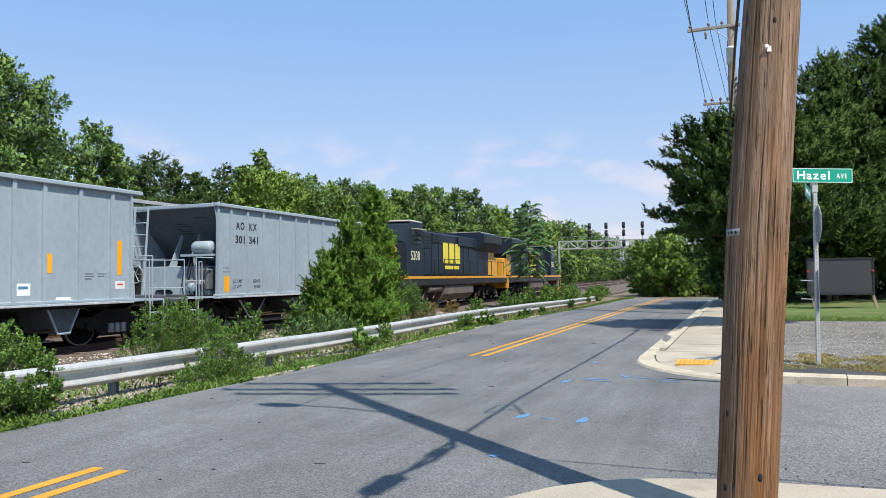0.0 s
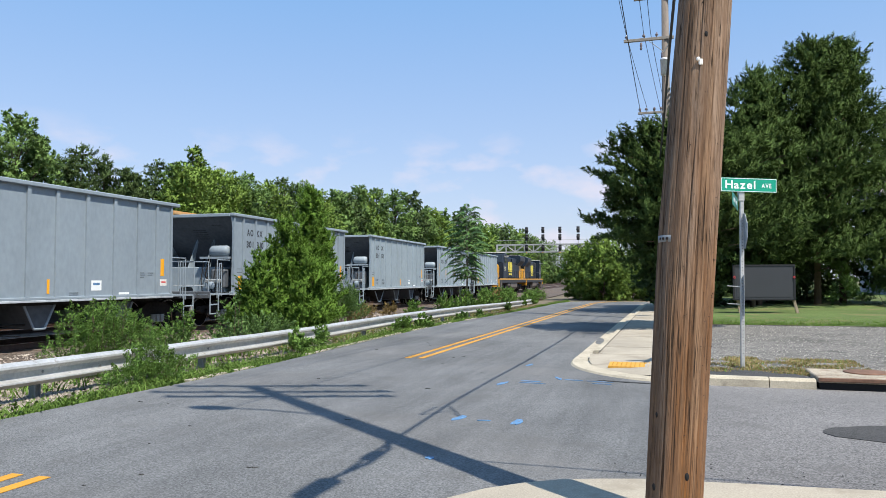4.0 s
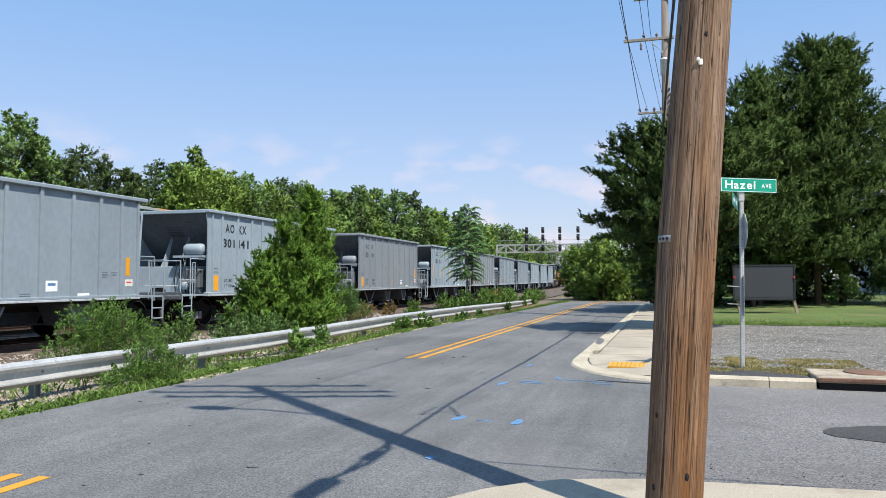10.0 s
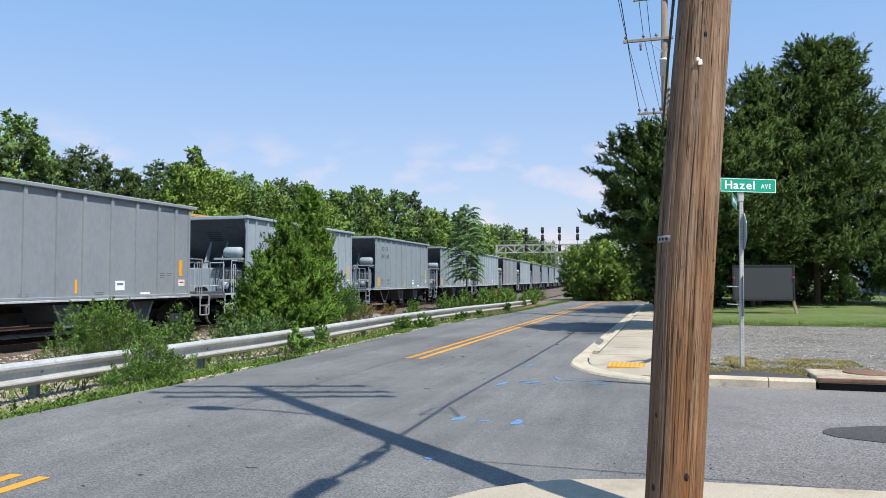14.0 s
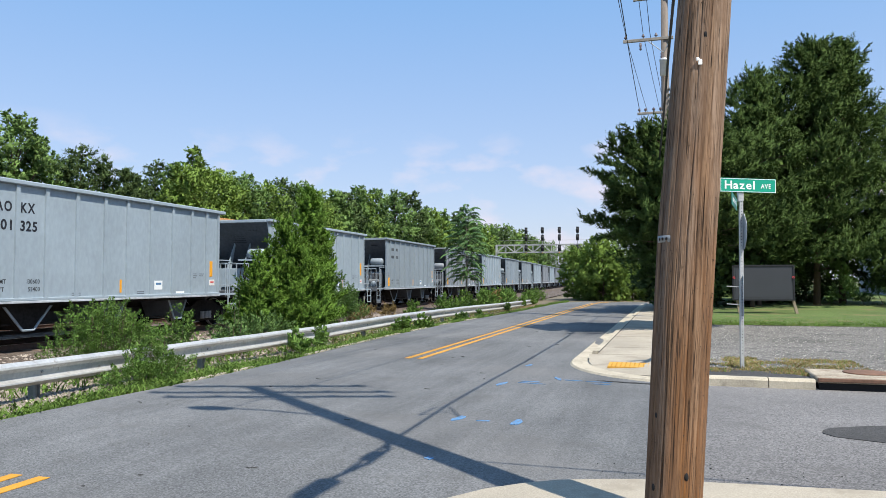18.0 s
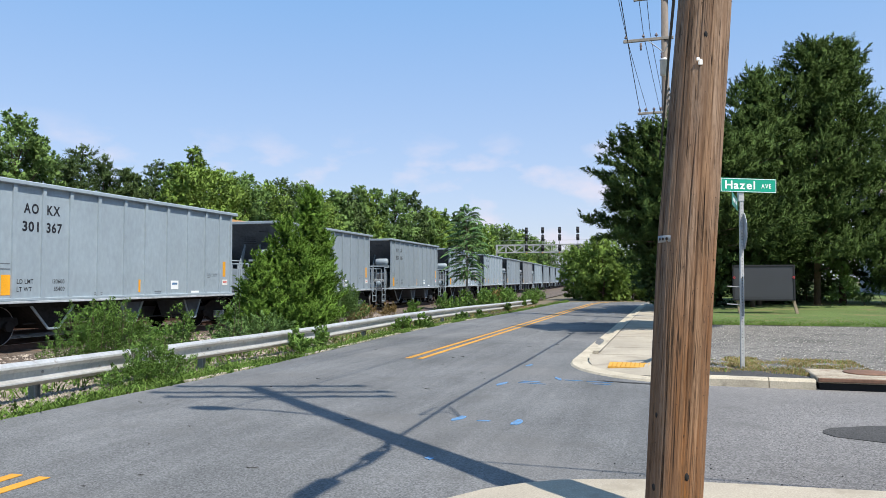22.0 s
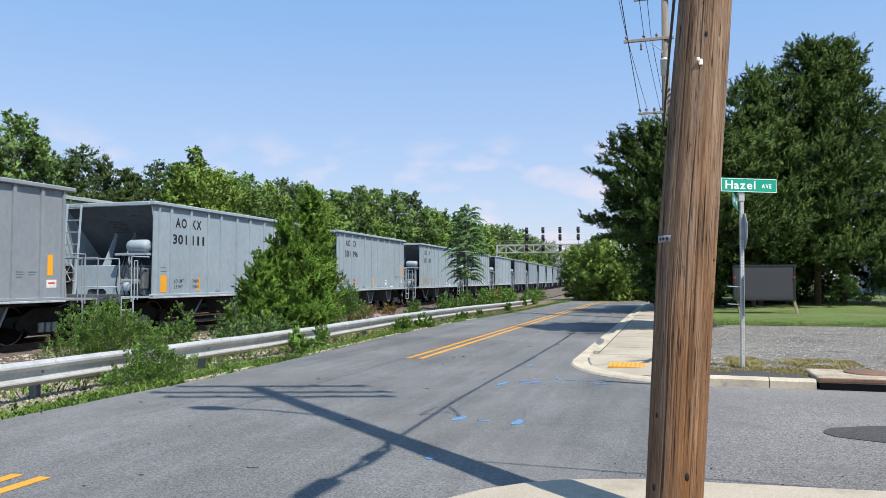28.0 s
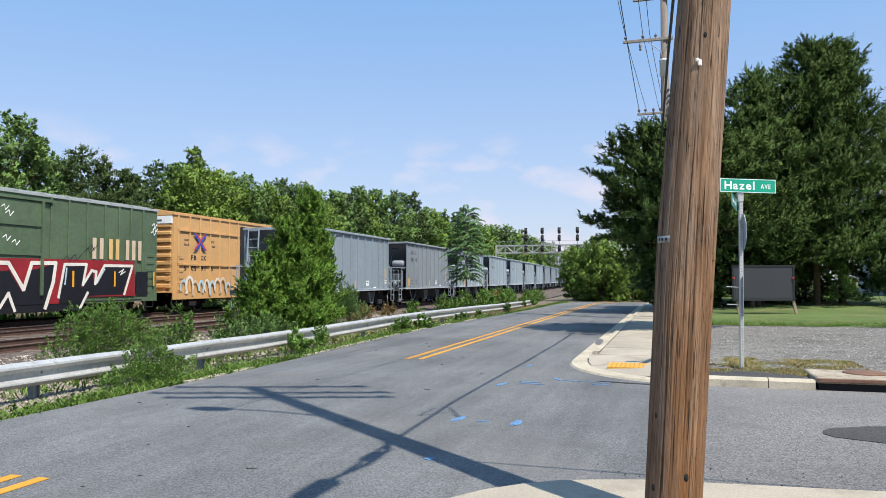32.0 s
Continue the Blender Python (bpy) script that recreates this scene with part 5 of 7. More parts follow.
    if variant == 0:
        st = ((0.37, 0.15, 1.70, 2.62), (2.26, 0.12, 1.72, 2.19), (4.68, 0.12, 1.70, 2.2), (7.12, 0.13, 1.74, 2.18), (9.12, 0.15, 1.70, 2.55))
    elif variant == 1:
        st = ((0.36, 0.28, 1.18, 1.68), (2.2, 0.10, 1.18, 1.6), (4.7, 0.10, 1.2, 1.62), (6.95, 0.1, 1.2, 1.6), (9.1, 0.2, 1.75, 2.35))
    else:
        st = ((0.36, 0.26, 1.2, 1.66), (2.3, 0.08, 1.2, 1.55), (4.9, 0.08, 1.2, 1.55), (9.08, 0.16, 1.65, 2.15))
    for x, w, a, b in st:
        for sgn in (-1, 1):
            yq = yy if sgn < 0 else -yy
            part("reflective_stripe", box(-HB + x, -HB + x + w, min(yq, yq + 0.003), max(yq, yq + 0.003), a, b), M["stripe"], car, "orange reflective stripe")
    part("placard", box(-HB + 6.34, -HB + 6.7, yy, yy + 0.003, 1.26, 1.52), M["signwhite"], car, "small white placard")
    part("placard_print", box(-HB + 6.4, -HB + 6.64, yy - 0.003, yy, 1.40, 1.46), M["blue"], car)
    part("data_panel", box(-HB + 7.35, -HB + 7.75, yy, yy + 0.003, 1.14, 1.2), M["signwhite"], car)
    for x, z, w in ((1.13, 1.46, 0.16), (1.33, 1.46, 0.2), (1.13, 1.30, 0.1), (1.28, 1.30, 0.16), (1.68, 1.46, 0.46), (1.74, 1.30, 0.38), (0.3, 1.9, 0.3), (0.3, 1.78, 0.34), (3.2, 1.2, 0.3), (3.2, 1.15, 0.3), (5.6, 1.2, 0.3), (5.6, 1.15, 0.3), (8.15, 1.72, 0.22), (8.15, 1.66, 0.26), (8.15, 1.60, 0.2), (8.52, 1.72, 0.24), (8.52, 1.66, 0.2)):
        if z < 1.5 and 1.0 < x < 2.0:
            continue
        part("stencil_print", box(-HB + x, -HB + x + w, yy, yy + 0.003, z, z + 0.022), M["pale_print"], car, "small unreadable stencil print")
    for text, x, z in (("LD LMT", 1.0, 1.46), ("130600", 1.86, 1.46), ("LT WT", 1.0, 1.28), ("55400", 1.92, 1.28)):
        part("load_stencil", lettering("load_stencil", [(text, -HB + x + (0.0 if variant < 2 else -0.22 if x < 1.5 else -0.06), z, 0.105, 0.9)], M["ink"] if variant < 3 else M["faint"]), None, car, "small black load stencil", pose(0, yy, 0))
    part("warning_label", box(-HB + 9.06, -HB + 9.36, yy, yy + 0.003, 1.36, 1.55), M["white"], car)
    part("warning_print", box(-HB + 9.11, -HB + 9.31, yy - 0.003, yy, 1.45, 1.49), M["red"], car, "small red print")
    return car


def mark(car, number, worn, older):
    """The car's mark and number on its near side, and small ones on its end."""
    ink = (M["ink"], M["half_ink"], M["faint"])[worn]
    x0 = -HB
    rows = (("AO", 1.04, 3.14, 0.95, 0.56), ("KX", 1.87, 3.14, 0.95, 0.5), ("301", 0.92, 2.64, 0.9, 0.70), (number, 1.87, 2.64, 0.9, 0.66)) if older else \
           (("AO", 0.94, 3.10, 0.95, 0.43), ("KX", 1.62, 3.10, 0.95, 0.40), ("301", 0.91, 2.68, 0.9, 0.47), (number, 1.61, 2.68, 0.9, 0.48))
    high_ = 0.285 if older else 0.232
    for text, a, z, wf, bar in rows:
        if number:
            me = lettering("car_mark", [(text, x0 + a, z, high_, wf)], ink, 0.12, 0.03, bar)
        else:
            bm = box(x0 + a, x0 + a + bar, -0.001, 0.001, z + 0.05, z + 0.2)
            me = bpy.data.meshes.new("car_mark")
            bm.to_mesh(me)
            bm.free()
            me.materials.append(M["faint"])
        part("car_mark", me, None, car, "black stencilled characters", pose(0, -WY - 0.016, 0))
    part("end_mark", lettering("end_mark", [("AOKX", 0.0, 0.16, 0.11, 0.9), ("301" + number, -0.05, 0.0, 0.11, 0.9)], M["ink"]) if number else box(0, 0.4, -0.001, 0.001, 0, 0.1), M["ink"], car, "small stencilled mark", Matrix.Translation((-HB + 0.26, -0.6, 3.42)) @ Matrix.Rotation(-math.pi / 2, 4, "Z") @ Matrix.Rotation(radians(-46), 4, "X"))


NUMBERS = ["341", "019", "352", "310", "391", "318", "061", "346", "141", "304", "343", "276", "296", "", "140", "325", "336", "342", "367", "067", "090", "096", "111", "316", "349"]
KINDS = [2, 0, 2, 3, 3, 4, 0, 4, 1, 3, 3, 2, 4, 3, 1, 2, 3, 3, 2, 0, 1, 1, 1, 4, 3]
WORN = {"346": 2, "343": 2, "349": 2, "": 2, "304": 1, "316": 1, "342": 1, "336": 1}
protos = {}
CARS = []
for i, (num, kind_) in enumerate(zip(NUMBERS, KINDS)):
    if kind_ not in protos:
        protos[kind_] = hopper(GREYS[(0, 0, 0, 1, 2)[kind_]], kind_)
        car = protos[kind_]
    else:
        # copy the unmarked car, leaving out the first one's number
        src = protos[kind_]
        nums = [c for c in src.children if c.name.startswith(("car_mark", "end_mark"))]
        for c in nums:
            c.parent = None
        car = copy_thing(src, pose(0, 0, 0))
        for c in nums:
            c.parent = src
    mark(car, num, WORN.get(num, 0), kind_ < 2)
    CARS.append(car)

M["loco_blue"] = material("loco_blue", (0.014, 0.023, 0.037), 0.5, grain=6, blotch=0.8, spread=0.18, bump=0.05, other=(0.030, 0.031, 0.035), other_at=0.6, spec=0.25)
M["loco_gold"] = material("loco_gold", (0.62, 0.30, 0.03), 0.45, spread=0.08, bump=0, other=(0.3, 0.16, 0.04), other_at=0.64)
M["loco_yellow"] = material("loco_lettering", (0.72, 0.60, 0.06), 0.5, spread=0.05, bump=0)
M["loco_cream"] = material("loco_cream", (0.66, 0.62, 0.42), 0.5, spread=0.05, bump=0)
M["loco_grey"] = material("loco_roof_grey", (0.50, 0.48, 0.42), 0.55, spread=0.1)
M["glass"] = material("dark_glass", (0.02, 0.025, 0.03), 0.08, bump=0, spec=0.6)
M["tank"] = material("grimy_tank", (0.125, 0.105, 0.09), 0.7, grain=8, spread=0.3)


def locomotive(label, facing):
    """A six-axle road locomotive; facing -1: its cab is at the rear end of the pair."""
    lo_ = empty("locomotive", label=label, category="locomotive", group="locomotives")
    f = facing
    B = M["loco_blue"]
    X = lambda a, b: (min(f * a, f * b), max(f * a, f * b))
    H = 10.45
    part("frame", box(*X(-H, H), -1.5, 1.5, 1.15, 1.52, bevel=0.03), M["black"], lo_)
    for sgn in (-1, 1):
        y = sgn * 1.51
        part("sill_stripe", box(*X(-H + 0.1, H - 0.1), min(y, y + sgn * 0.01), max(y, y + sgn * 0.01), 1.50, 1.63), M["loco_gold"], lo_, "gold sill stripe")
    part("walkway", box(*X(-H, H), -1.5, 1.5, 1.52, 1.58), M["black"], lo_)
    hood = part("long_hood", box(*X(-9.0, 5.6), -0.95, 0.95, 1.58, 4.02, bevel=0.10), B, lo_)
    part("radiator", prism([(-1.05, 3.25), (-1.5, 3.75), (-1.5, 4.28), (-1.2, 4.42), (1.2, 4.42), (1.5, 4.28), (1.5, 3.75), (1.05, 3.25)], *X(-9.2, -5.0), None, "x"), B, lo_)
    part("radiator_roof", box(*X(-8.9, -5.3), -1.1, 1.1, 4.42, 4.47), M["loco_grey"], lo_)
    for i in range(9):
        for sgn in (-1, 1):
            x = -4.4 + 1.08 * i
            part("hood_door", box(*X(x, x + 0.98), min(sgn * 0.952, sgn * 0.985), max(sgn * 0.952, sgn * 0.985), 1.75, 3.35, bevel=0.012), B, hood)
    for sgn in (-1, 1):
        part("radiator_grille", box(*X(-8.8, -5.4), min(sgn * 1.5, sgn * 1.52), max(sgn * 1.5, sgn * 1.52), 3.8, 4.22), M["black"], lo_)
        part("inertial_panel", box(*X(-4.8, -1.2), min(sgn * 0.98, sgn * 1.06), max(sgn * 0.98, sgn * 1.06), 3.4, 3.95, bevel=0.02), B, lo_)
        yb = -1.0 if sgn < 0 else 1.0
        for k, (a, b) in enumerate(((0.5, 1.35), (-0.55, 0.3), (-1.6, -0.75))):
            bm = bmesh.new()
            y0, y1 = min(yb, yb + sgn * 0.012), max(yb, yb + sgn * 0.012)
            prism([(f * a, 2.35), (f * (b - 0.1), 2.35), (f * b, 2.5), (f * b, 3.5), (f * (a + 0.1), 3.5), (f * a, 3.35)], y0, y1, bm)
            prism([(f * (a + 0.3), 2.75), (f * (b - 0.2), 2.75), (f * (b - 0.2), 2.85), (f * (a + 0.3), 2.85)], y0 - 0.002, y1 + 0.002, bm)
            part("emblem_bar", bm, M["loco_yellow"], lo_, "yellow emblem shape")
        part("emblem_underline", box(*X(-1.4, 1.15), min(yb, yb + sgn * 0.012), max(yb, yb + sgn * 0.012), 2.02, 2.22), M["loco_yellow"], lo_)
        part("tail_panel", box(*X(-8.98, -7.6), min(sgn * 0.952, sgn * 0.975), max(sgn * 0.952, sgn * 0.975), 1.7, 3.2), M["loco_gold"], lo_, "gold end panel")
        part("walkway_rail", bars([(f * -9.8, sgn * 1.45, 2.55), (f * 5.4, sgn * 1.45, 2.55)], 0.022), M["black"], lo_)
        for i in range(11):
            part("stanchion", bars([(f * (-9.8 + 1.52 * i), sgn * 1.45, 1.55), (f * (-9.8 + 1.52 * i), sgn * 1.45, 2.55)], 0.02), M["black"], lo_)
    cab = part("cab", prism([(5.6, 1.58), (7.75, 1.58), (7.75, 3.25), (7.35, 4.12), (7.0, 4.28), (5.6, 4.28)] if f > 0 else [(-5.6, 1.58), (-5.6, 4.28), (-7.0, 4.28), (-7.35, 4.12), (-7.75, 3.25), (-7.75, 1.58)], -1.48, 1.48), B, lo_)
    part("cab_roof", box(*X(5.5, 7.2), -1.42, 1.42, 4.28, 4.36, bevel=0.03), M["loco_grey"], lo_, "pale cab roof")
    nose = part("nose", box(*X(7.75, 9.3), -1.05, 1.05, 1.58, 3.12, bevel=0.16), M["loco_gold"], lo_, "gold short nose")
    for sgn in (-1, 1):
        y = sgn * 1.482
        for a, b in ((5.85, 6.4), (6.5, 7.05)):
            part("side_window", box(*X(a, b), min(y, y + sgn * 0.02), max(y, y + sgn * 0.02), 3.2, 3.85, bevel=0.006), M["glass"], cab, "dark cab window")
        part("sun_visor", box(*X(5.8, 7.1), min(y, y + sgn * 0.3), max(y, y + sgn * 0.3), 3.9, 3.94), M["loco_grey"], cab)
        part("windscreen", prism([(f * 7.74, 3.32), (f * 7.77, 3.32), (f * 7.43, 4.05), (f * 7.40, 4.05)], min(sgn * 0.15, sgn * 1.3), max(sgn * 0.15, sgn * 1.3)), M["glass"], cab)
        part("headlight", lathe([(0.09, 0), (0.09, 0.03)], 12, None, "x", (f * 9.32, sgn * 0.25, 2.35)), M["signwhite"], nose)
    part("number_board", box(*X(9.3, 9.34), -0.75, 0.75, 2.62, 2.95, bevel=0.01), M["black"], nose, "black number board")
    part("ditch_panel", box(*X(H - 0.02, H + 0.05), -1.5, 1.5, 0.75, 1.6, bevel=0.02), M["loco_gold"], lo_)
    part("rear_panel", box(*X(-H - 0.05, -H + 0.02), -1.5, 1.5, 0.75, 1.6, bevel=0.02), M["loco_gold"], lo_)
    part("snowplow", box(*X(H + 0.05, H + 0.2), -1.45, 1.45, 0.25, 0.8, bevel=0.05), M["black"], lo_)
    part("fuel_tank", prism([(-1.4, 0.65), (-1.4, 1.12), (1.4, 1.12), (1.4, 0.65), (1.05, 0.28), (-1.05, 0.28)], *X(-2.9, 2.3), None, "x"), M["tank"], lo_, "dusty dark fuel tank")
    part("air_tank", tube((f * 2.6, -1.25, 0.95), (f * 4.6, -1.25, 0.95), 0.18, n=14), M["tank"], lo_)
    for e in (-1, 1):
        bm = box(*X(e * 6.4 - 2.2, e * 6.4 + 2.2), -1.15, 1.15, 0.55, 0.95, bevel=0.05)
        tk = part("truck", bm, M["truckm"], lo_)
        for k in (-1.85, 0, 1.85):
            xx = f * (e * 6.4 + k)
            for y in (-0.77, 0.77):
                part("wheel", lathe([(0.1, -0.06), (0.5, -0.06), (0.53, 0.04), (0.45, 0.07), (0.1, 0.05)], 24, None, "y", (xx, y, 0.53)), M["wheel"], tk)
            for y in (-1.12, 1.12):
                part("axle_box", box(xx - 0.22, xx + 0.22, min(y, y * 1.12), max(y, y * 1.12), 0.35, 0.8, bevel=0.04), M["truckm"], tk)
        part("coupler", box(*X(e * (H + 0.02), e * (H + 0.42)), -0.12, 0.12, 0.72, 0.98, bevel=0.03), M["truckm"], lo_)
        for sgn in (-1, 1):
            bm = bmesh.new()
            for z in (0.4, 0.75, 1.1):
                box(*X(e * (H - 0.75), e * (H - 0.1)), min(sgn * 1.3, sgn * 1.52), max(sgn * 1.3, sgn * 1.52), z, z + 0.04, bm)
            part("step", bm, M["black"], lo_)
    for sgn in (-1, 1):
        for a_, b_, z0, z1 in ((3.2, 5.5, 3.1, 3.95), (1.7, 3.0, 3.45, 3.95)):
            gr = part("air_grille", box(*X(a_, b_), min(sgn * 0.952, sgn * 1.01), max(sgn * 0.952, sgn * 1.01), z0, z1, bevel=0.01), M["black"], lo_, "black louvred grille")
            for k in range(4):
                part("grille_bar", box(*X(a_, b_), min(sgn * 1.01, sgn * 1.03), max(sgn * 1.01, sgn * 1.03), z0 + 0.1 + 0.2 * k * (z1 - z0), z0 + 0.14 + 0.2 * k * (z1 - z0)), B, gr)
        part("sand_box", box(*X(-9.9, -9.05), min(sgn * 0.3, sgn * 0.95), max(sgn * 0.3, sgn * 0.95), 1.58, 2.9, bevel=0.05), M["loco_gold"], lo_)
        part("cab_steps", box(*X(8.7, 9.5), min(sgn * 1.2, sgn * 1.5), max(sgn * 1.2, sgn * 1.5), 0.35, 1.5, bevel=0.03), M["tank"], lo_)
        for k in range(4):
            part("brake_rod", bars([(f * (3.0 + 1.6 * k), sgn * 1.2, 0.9), (f * (3.7 + 1.6 * k), sgn * 1.25, 0.45)], 0.04), M["tank"], lo_)
    part("exhaust", box(*X(-0.8, 0.4), -0.35, 0.35, 4.02, 4.2, bevel=0.03), M["black"], lo_)
    part("horn", lathe([(0.03, 0), (0.1, 0.4)], 10, None, "x", (f * 4.6, 0, 4.2)), M["loco_grey"], lo_)
    num = lettering("number", [("5308", 0.0, 0.0, 0.46, 0.9)], M["loco_cream"])
    part("road_number", num, None, lo_, "cream road number", pose(f * 6.5 - 0.75, -1.49, 2.42))
    return lo_


LOCOS = [locomotive("dark blue and gold freight locomotive facing backwards", -1), locomotive("dark blue and gold freight locomotive leading the train", 1)]


# ---- parked boxcars on the third track ----
M["box_green"] = material("boxcar_green", (0.088, 0.130, 0.072), 0.6, grain=8, blotch=0.8, spread=0.16, bump=0.1, other=(0.13, 0.15, 0.11), other_at=0.6)
M["box_yellow"] = material("boxcar_yellow", (0.58, 0.335, 0.135), 0.55, grain=8, spread=0.07, bump=0.05, other=(0.5, 0.25, 0.09), other_at=0.62)
M["roof_pale"] = material("boxcar_roof", (0.42, 0.44, 0.42), 0.5, 0.3, spread=0.1)
M["spray_red"] = material("spray_red", (0.26, 0.016, 0.022), 0.6, spread=0.2, bump=0)
M["spray_white"] = material("spray_cream", (0.70, 0.66, 0.58), 0.6, spread=0.1, bump=0)
M["spray_black"] = material("spray_black", (0.012, 0.012, 0.016), 0.5, spread=0.2, bump=0)
M["cnw_gold"] = material("faded_gold", (0.66, 0.42, 0.16), 0.6, spread=0.12, bump=0)
M["cnw_pale"] = material("faded_cream", (0.60, 0.47, 0.33), 0.6, spread=0.12, bump=0)
M["sky_paint"] = material("pale_blue_spray", (0.42, 0.56, 0.62), 0.6, spread=0.2, bump=0)
M["emb_blue"] = material("emblem_blue", (0.03, 0.08, 0.42), 0.5, bump=0)
M["emb_red"] = material("emblem_red", (0.55, 0.05, 0.06), 0.5, bump=0)


def boxcar(s, length, mat, label, ribs, zt=4.86, kind_="rib"):
    """A parked boxcar whose rear end stands at s; its own x runs forward from that end."""
    car = empty("boxcar", track_pose(s, 10.10, 0.0), label=label, category="boxcar")
    w = 1.5
    part("side_wall", box(0, length, -w, -w + 0.04, 0.95, zt - 0.08), mat, car)
    part("side_wall", box(0, length, w - 0.04, w, 0.95, zt - 0.08), mat, car)
    part("side_sill", box(0.0, length, -w - 0.03, -w + 0.05, 0.62, 0.96), mat, car)
    part("side_sill", box(0.0, length, w - 0.05, w + 0.03, 0.62, 0.96), mat, car)
    part("floor", box(0.05, length - 0.05, -w + 0.05, w - 0.05, 0.9, 1.05), M["under"], car)
    for e in (0, length):
        q = -1 if e == 0 else 1
        part("end_wall", box(e - 0.03, e + 0.03, -w + 0.04, w - 0.04, 0.95, zt - 0.1), mat, car)
        for k in range(9):
            part("end_rib", box(min(e, e + q * 0.1), max(e, e + q * 0.1), -w + 0.1, w - 0.1, 1.2 + 0.37 * k, 1.38 + 0.37 * k, bevel=0.03), mat, car)
        part("coupler", box(min(e, e + q * 0.75), max(e, e + q * 0.75), -0.12, 0.12, 0.72, 0.98, bevel=0.02), M["truckm"], car)
        part("end_platform", box(min(e + q * 0.12, e + q * 0.45), max(e + q * 0.12, e + q * 0.45), -1.2, 1.2, 1.0, 1.06), mat, car)
        for y in (-1.35, 1.35):
            bm = bmesh.new()
            for k in range(5):
                bars([(e + q * 0.13, y - 0.2, 1.2 + 0.35 * k), (e + q * 0.13, y + 0.2, 1.2 + 0.35 * k)], 0.014, bm=bm)
            part("ladder", bm, mat, car)
    part("roof", prism([(-w - 0.05, zt - 0.12), (-w - 0.05, zt - 0.02), (0, zt + 0.22), (w + 0.05, zt - 0.02), (w + 0.05, zt - 0.12)], -0.08, length + 0.08, None, "x"), M["roof_pale"] if kind_ == "rib" else mat, car, "ribbed roof with pale edge")
    for i in range(14):
        x = length * (i + 0.5) / 14
        part("roof_rib", prism([(-w - 0.06, zt - 0.03), (-w - 0.06, zt + 0.01), (0, zt + 0.26), (w + 0.06, zt + 0.01), (w + 0.06, zt - 0.03), (0, zt + 0.21)], x - 0.06, x + 0.06, None, "x"), M["roof_pale"] if kind_ == "rib" else mat, car)
    for x in ribs:
        part("side_rib", box(x - 0.05, x + 0.05, -w - 0.06, -w + 0.01, 0.96, zt - 0.1, bevel=0.015), mat, car)
    truck(car, 2.2)
    truck(car, length - 2.2)
    for x in (0.25, length - 0.75):
        bm = bars([(x, -w - 0.02, 0.65), (x, -w - 0.02, 0.35), (x + 0.5, -w - 0.02, 0.35), (x + 0.5, -w - 0.02, 0.65)], 0.02)
        part("step", bm, M["black"], car)
        bm = bmesh.new()
        for k in range(6):
            bars([(x, -w - 0.07, 1.1 + 0.33 * k), (x + 0.5, -w - 0.07, 1.1 + 0.33 * k)], 0.014, bm=bm)
        part("ladder", bm, mat, car)
    return car


def decal(car, name, poly, mat, y, label=""):
    """A flat painted shape on the near side, as (x, z) corners."""
    return part(name, prism(poly, y - 0.0015, y + 0.0015), mat, car, label)


# green boxcar, x from its rear end at s = 12.0; its front end stands at s = 29.3
gx = 12.0
green = boxcar(gx, 17.3, M["box_green"], "parked green steel boxcar covered in red, cream and black spray paint", (11.0, 11.9, 12.9, 13.9, 14.75, 15.5, 16.3), 4.9)
part("door", box(5.6, 10.6, -1.57, -1.5, 1.05, 4.55, bevel=0.02), M["box_green"], green, "wide green sliding door")
part("door_rail", box(3.0, 11.0, -1.62, -1.5, 4.57, 4.68), M["box_green"], green)
for x in (5.7, 8.1, 10.5):
    part("door_post", box(x - 0.05, x + 0.05, -1.66, -1.56, 1.0, 4.6), M["box_green"], green)
for z in (2.55, 3.65):
    part("door_beam", box(5.7, 10.5, -1.62, -1.57, z - 0.05, z + 0.05), M["box_green"], green)
part("lock_bar", box(7.9, 8.1, -1.68, -1.58, 2.3, 2.9), M["black"], green)
Y = -1.568
for x, mt in ((13.14, "cnw_pale"), (13.55, "cnw_pale"), (14.1, "cnw_gold"), (14.5, "cnw_gold"), (15.13, "cnw_pale"), (15.53, "cnw_pale"), (15.93, "cnw_pale")):
    decal(green, "gold_bar", [(x, 2.46), (x + 0.22, 2.46), (x + 0.22, 3.34), (x, 3.34)], M[mt], Y, "faded gold painted bar")
# spray painting along the lower side
part("door_sill", box(4.8, 12.7, -1.56, -1.46, 0.36, 0.70, bevel=0.01), M["spray_black"], green, "deep dark sill below the door")


def stroke(name, pts, w, mat, y, label="", car=None):
    """A sprayed line of even width through (x, z) points."""
    bm = bmesh.new()
    for k, (p, q) in enumerate(zip(pts[:-1], pts[1:])):
        p, q = Vector(p), Vector(q)
        e = (q - p).normalized()
        n_ = Vector((-e.y, e.x)) * w / 2
        p, q = p - e * w * 0.3, q + e * w * 0.3
        prism([tuple(p + n_), tuple(q + n_), tuple(q - n_), tuple(p - n_)], y - 0.0015 - 0.0006 * k, y + 0.001, bm)
    return part(name, bm, mat, car or green, label)


Y = -1.573
decal(green, "spray_paint", [(4.5, 0.66), (4.5, 2.38), (8.0, 2.36), (11.0, 2.40), (15.68, 2.42), (15.75, 0.86), (12.9, 0.9), (12.6, 0.66)], M["spray_red"], Y, "dark red sprayed field")
decal(green, "spray_paint", [(15.8, 0.9), (15.8, 1.95), (16.6, 1.95), (16.6, 0.9)], M["spray_black"], Y, "black sprayed panel")
Y = -1.577
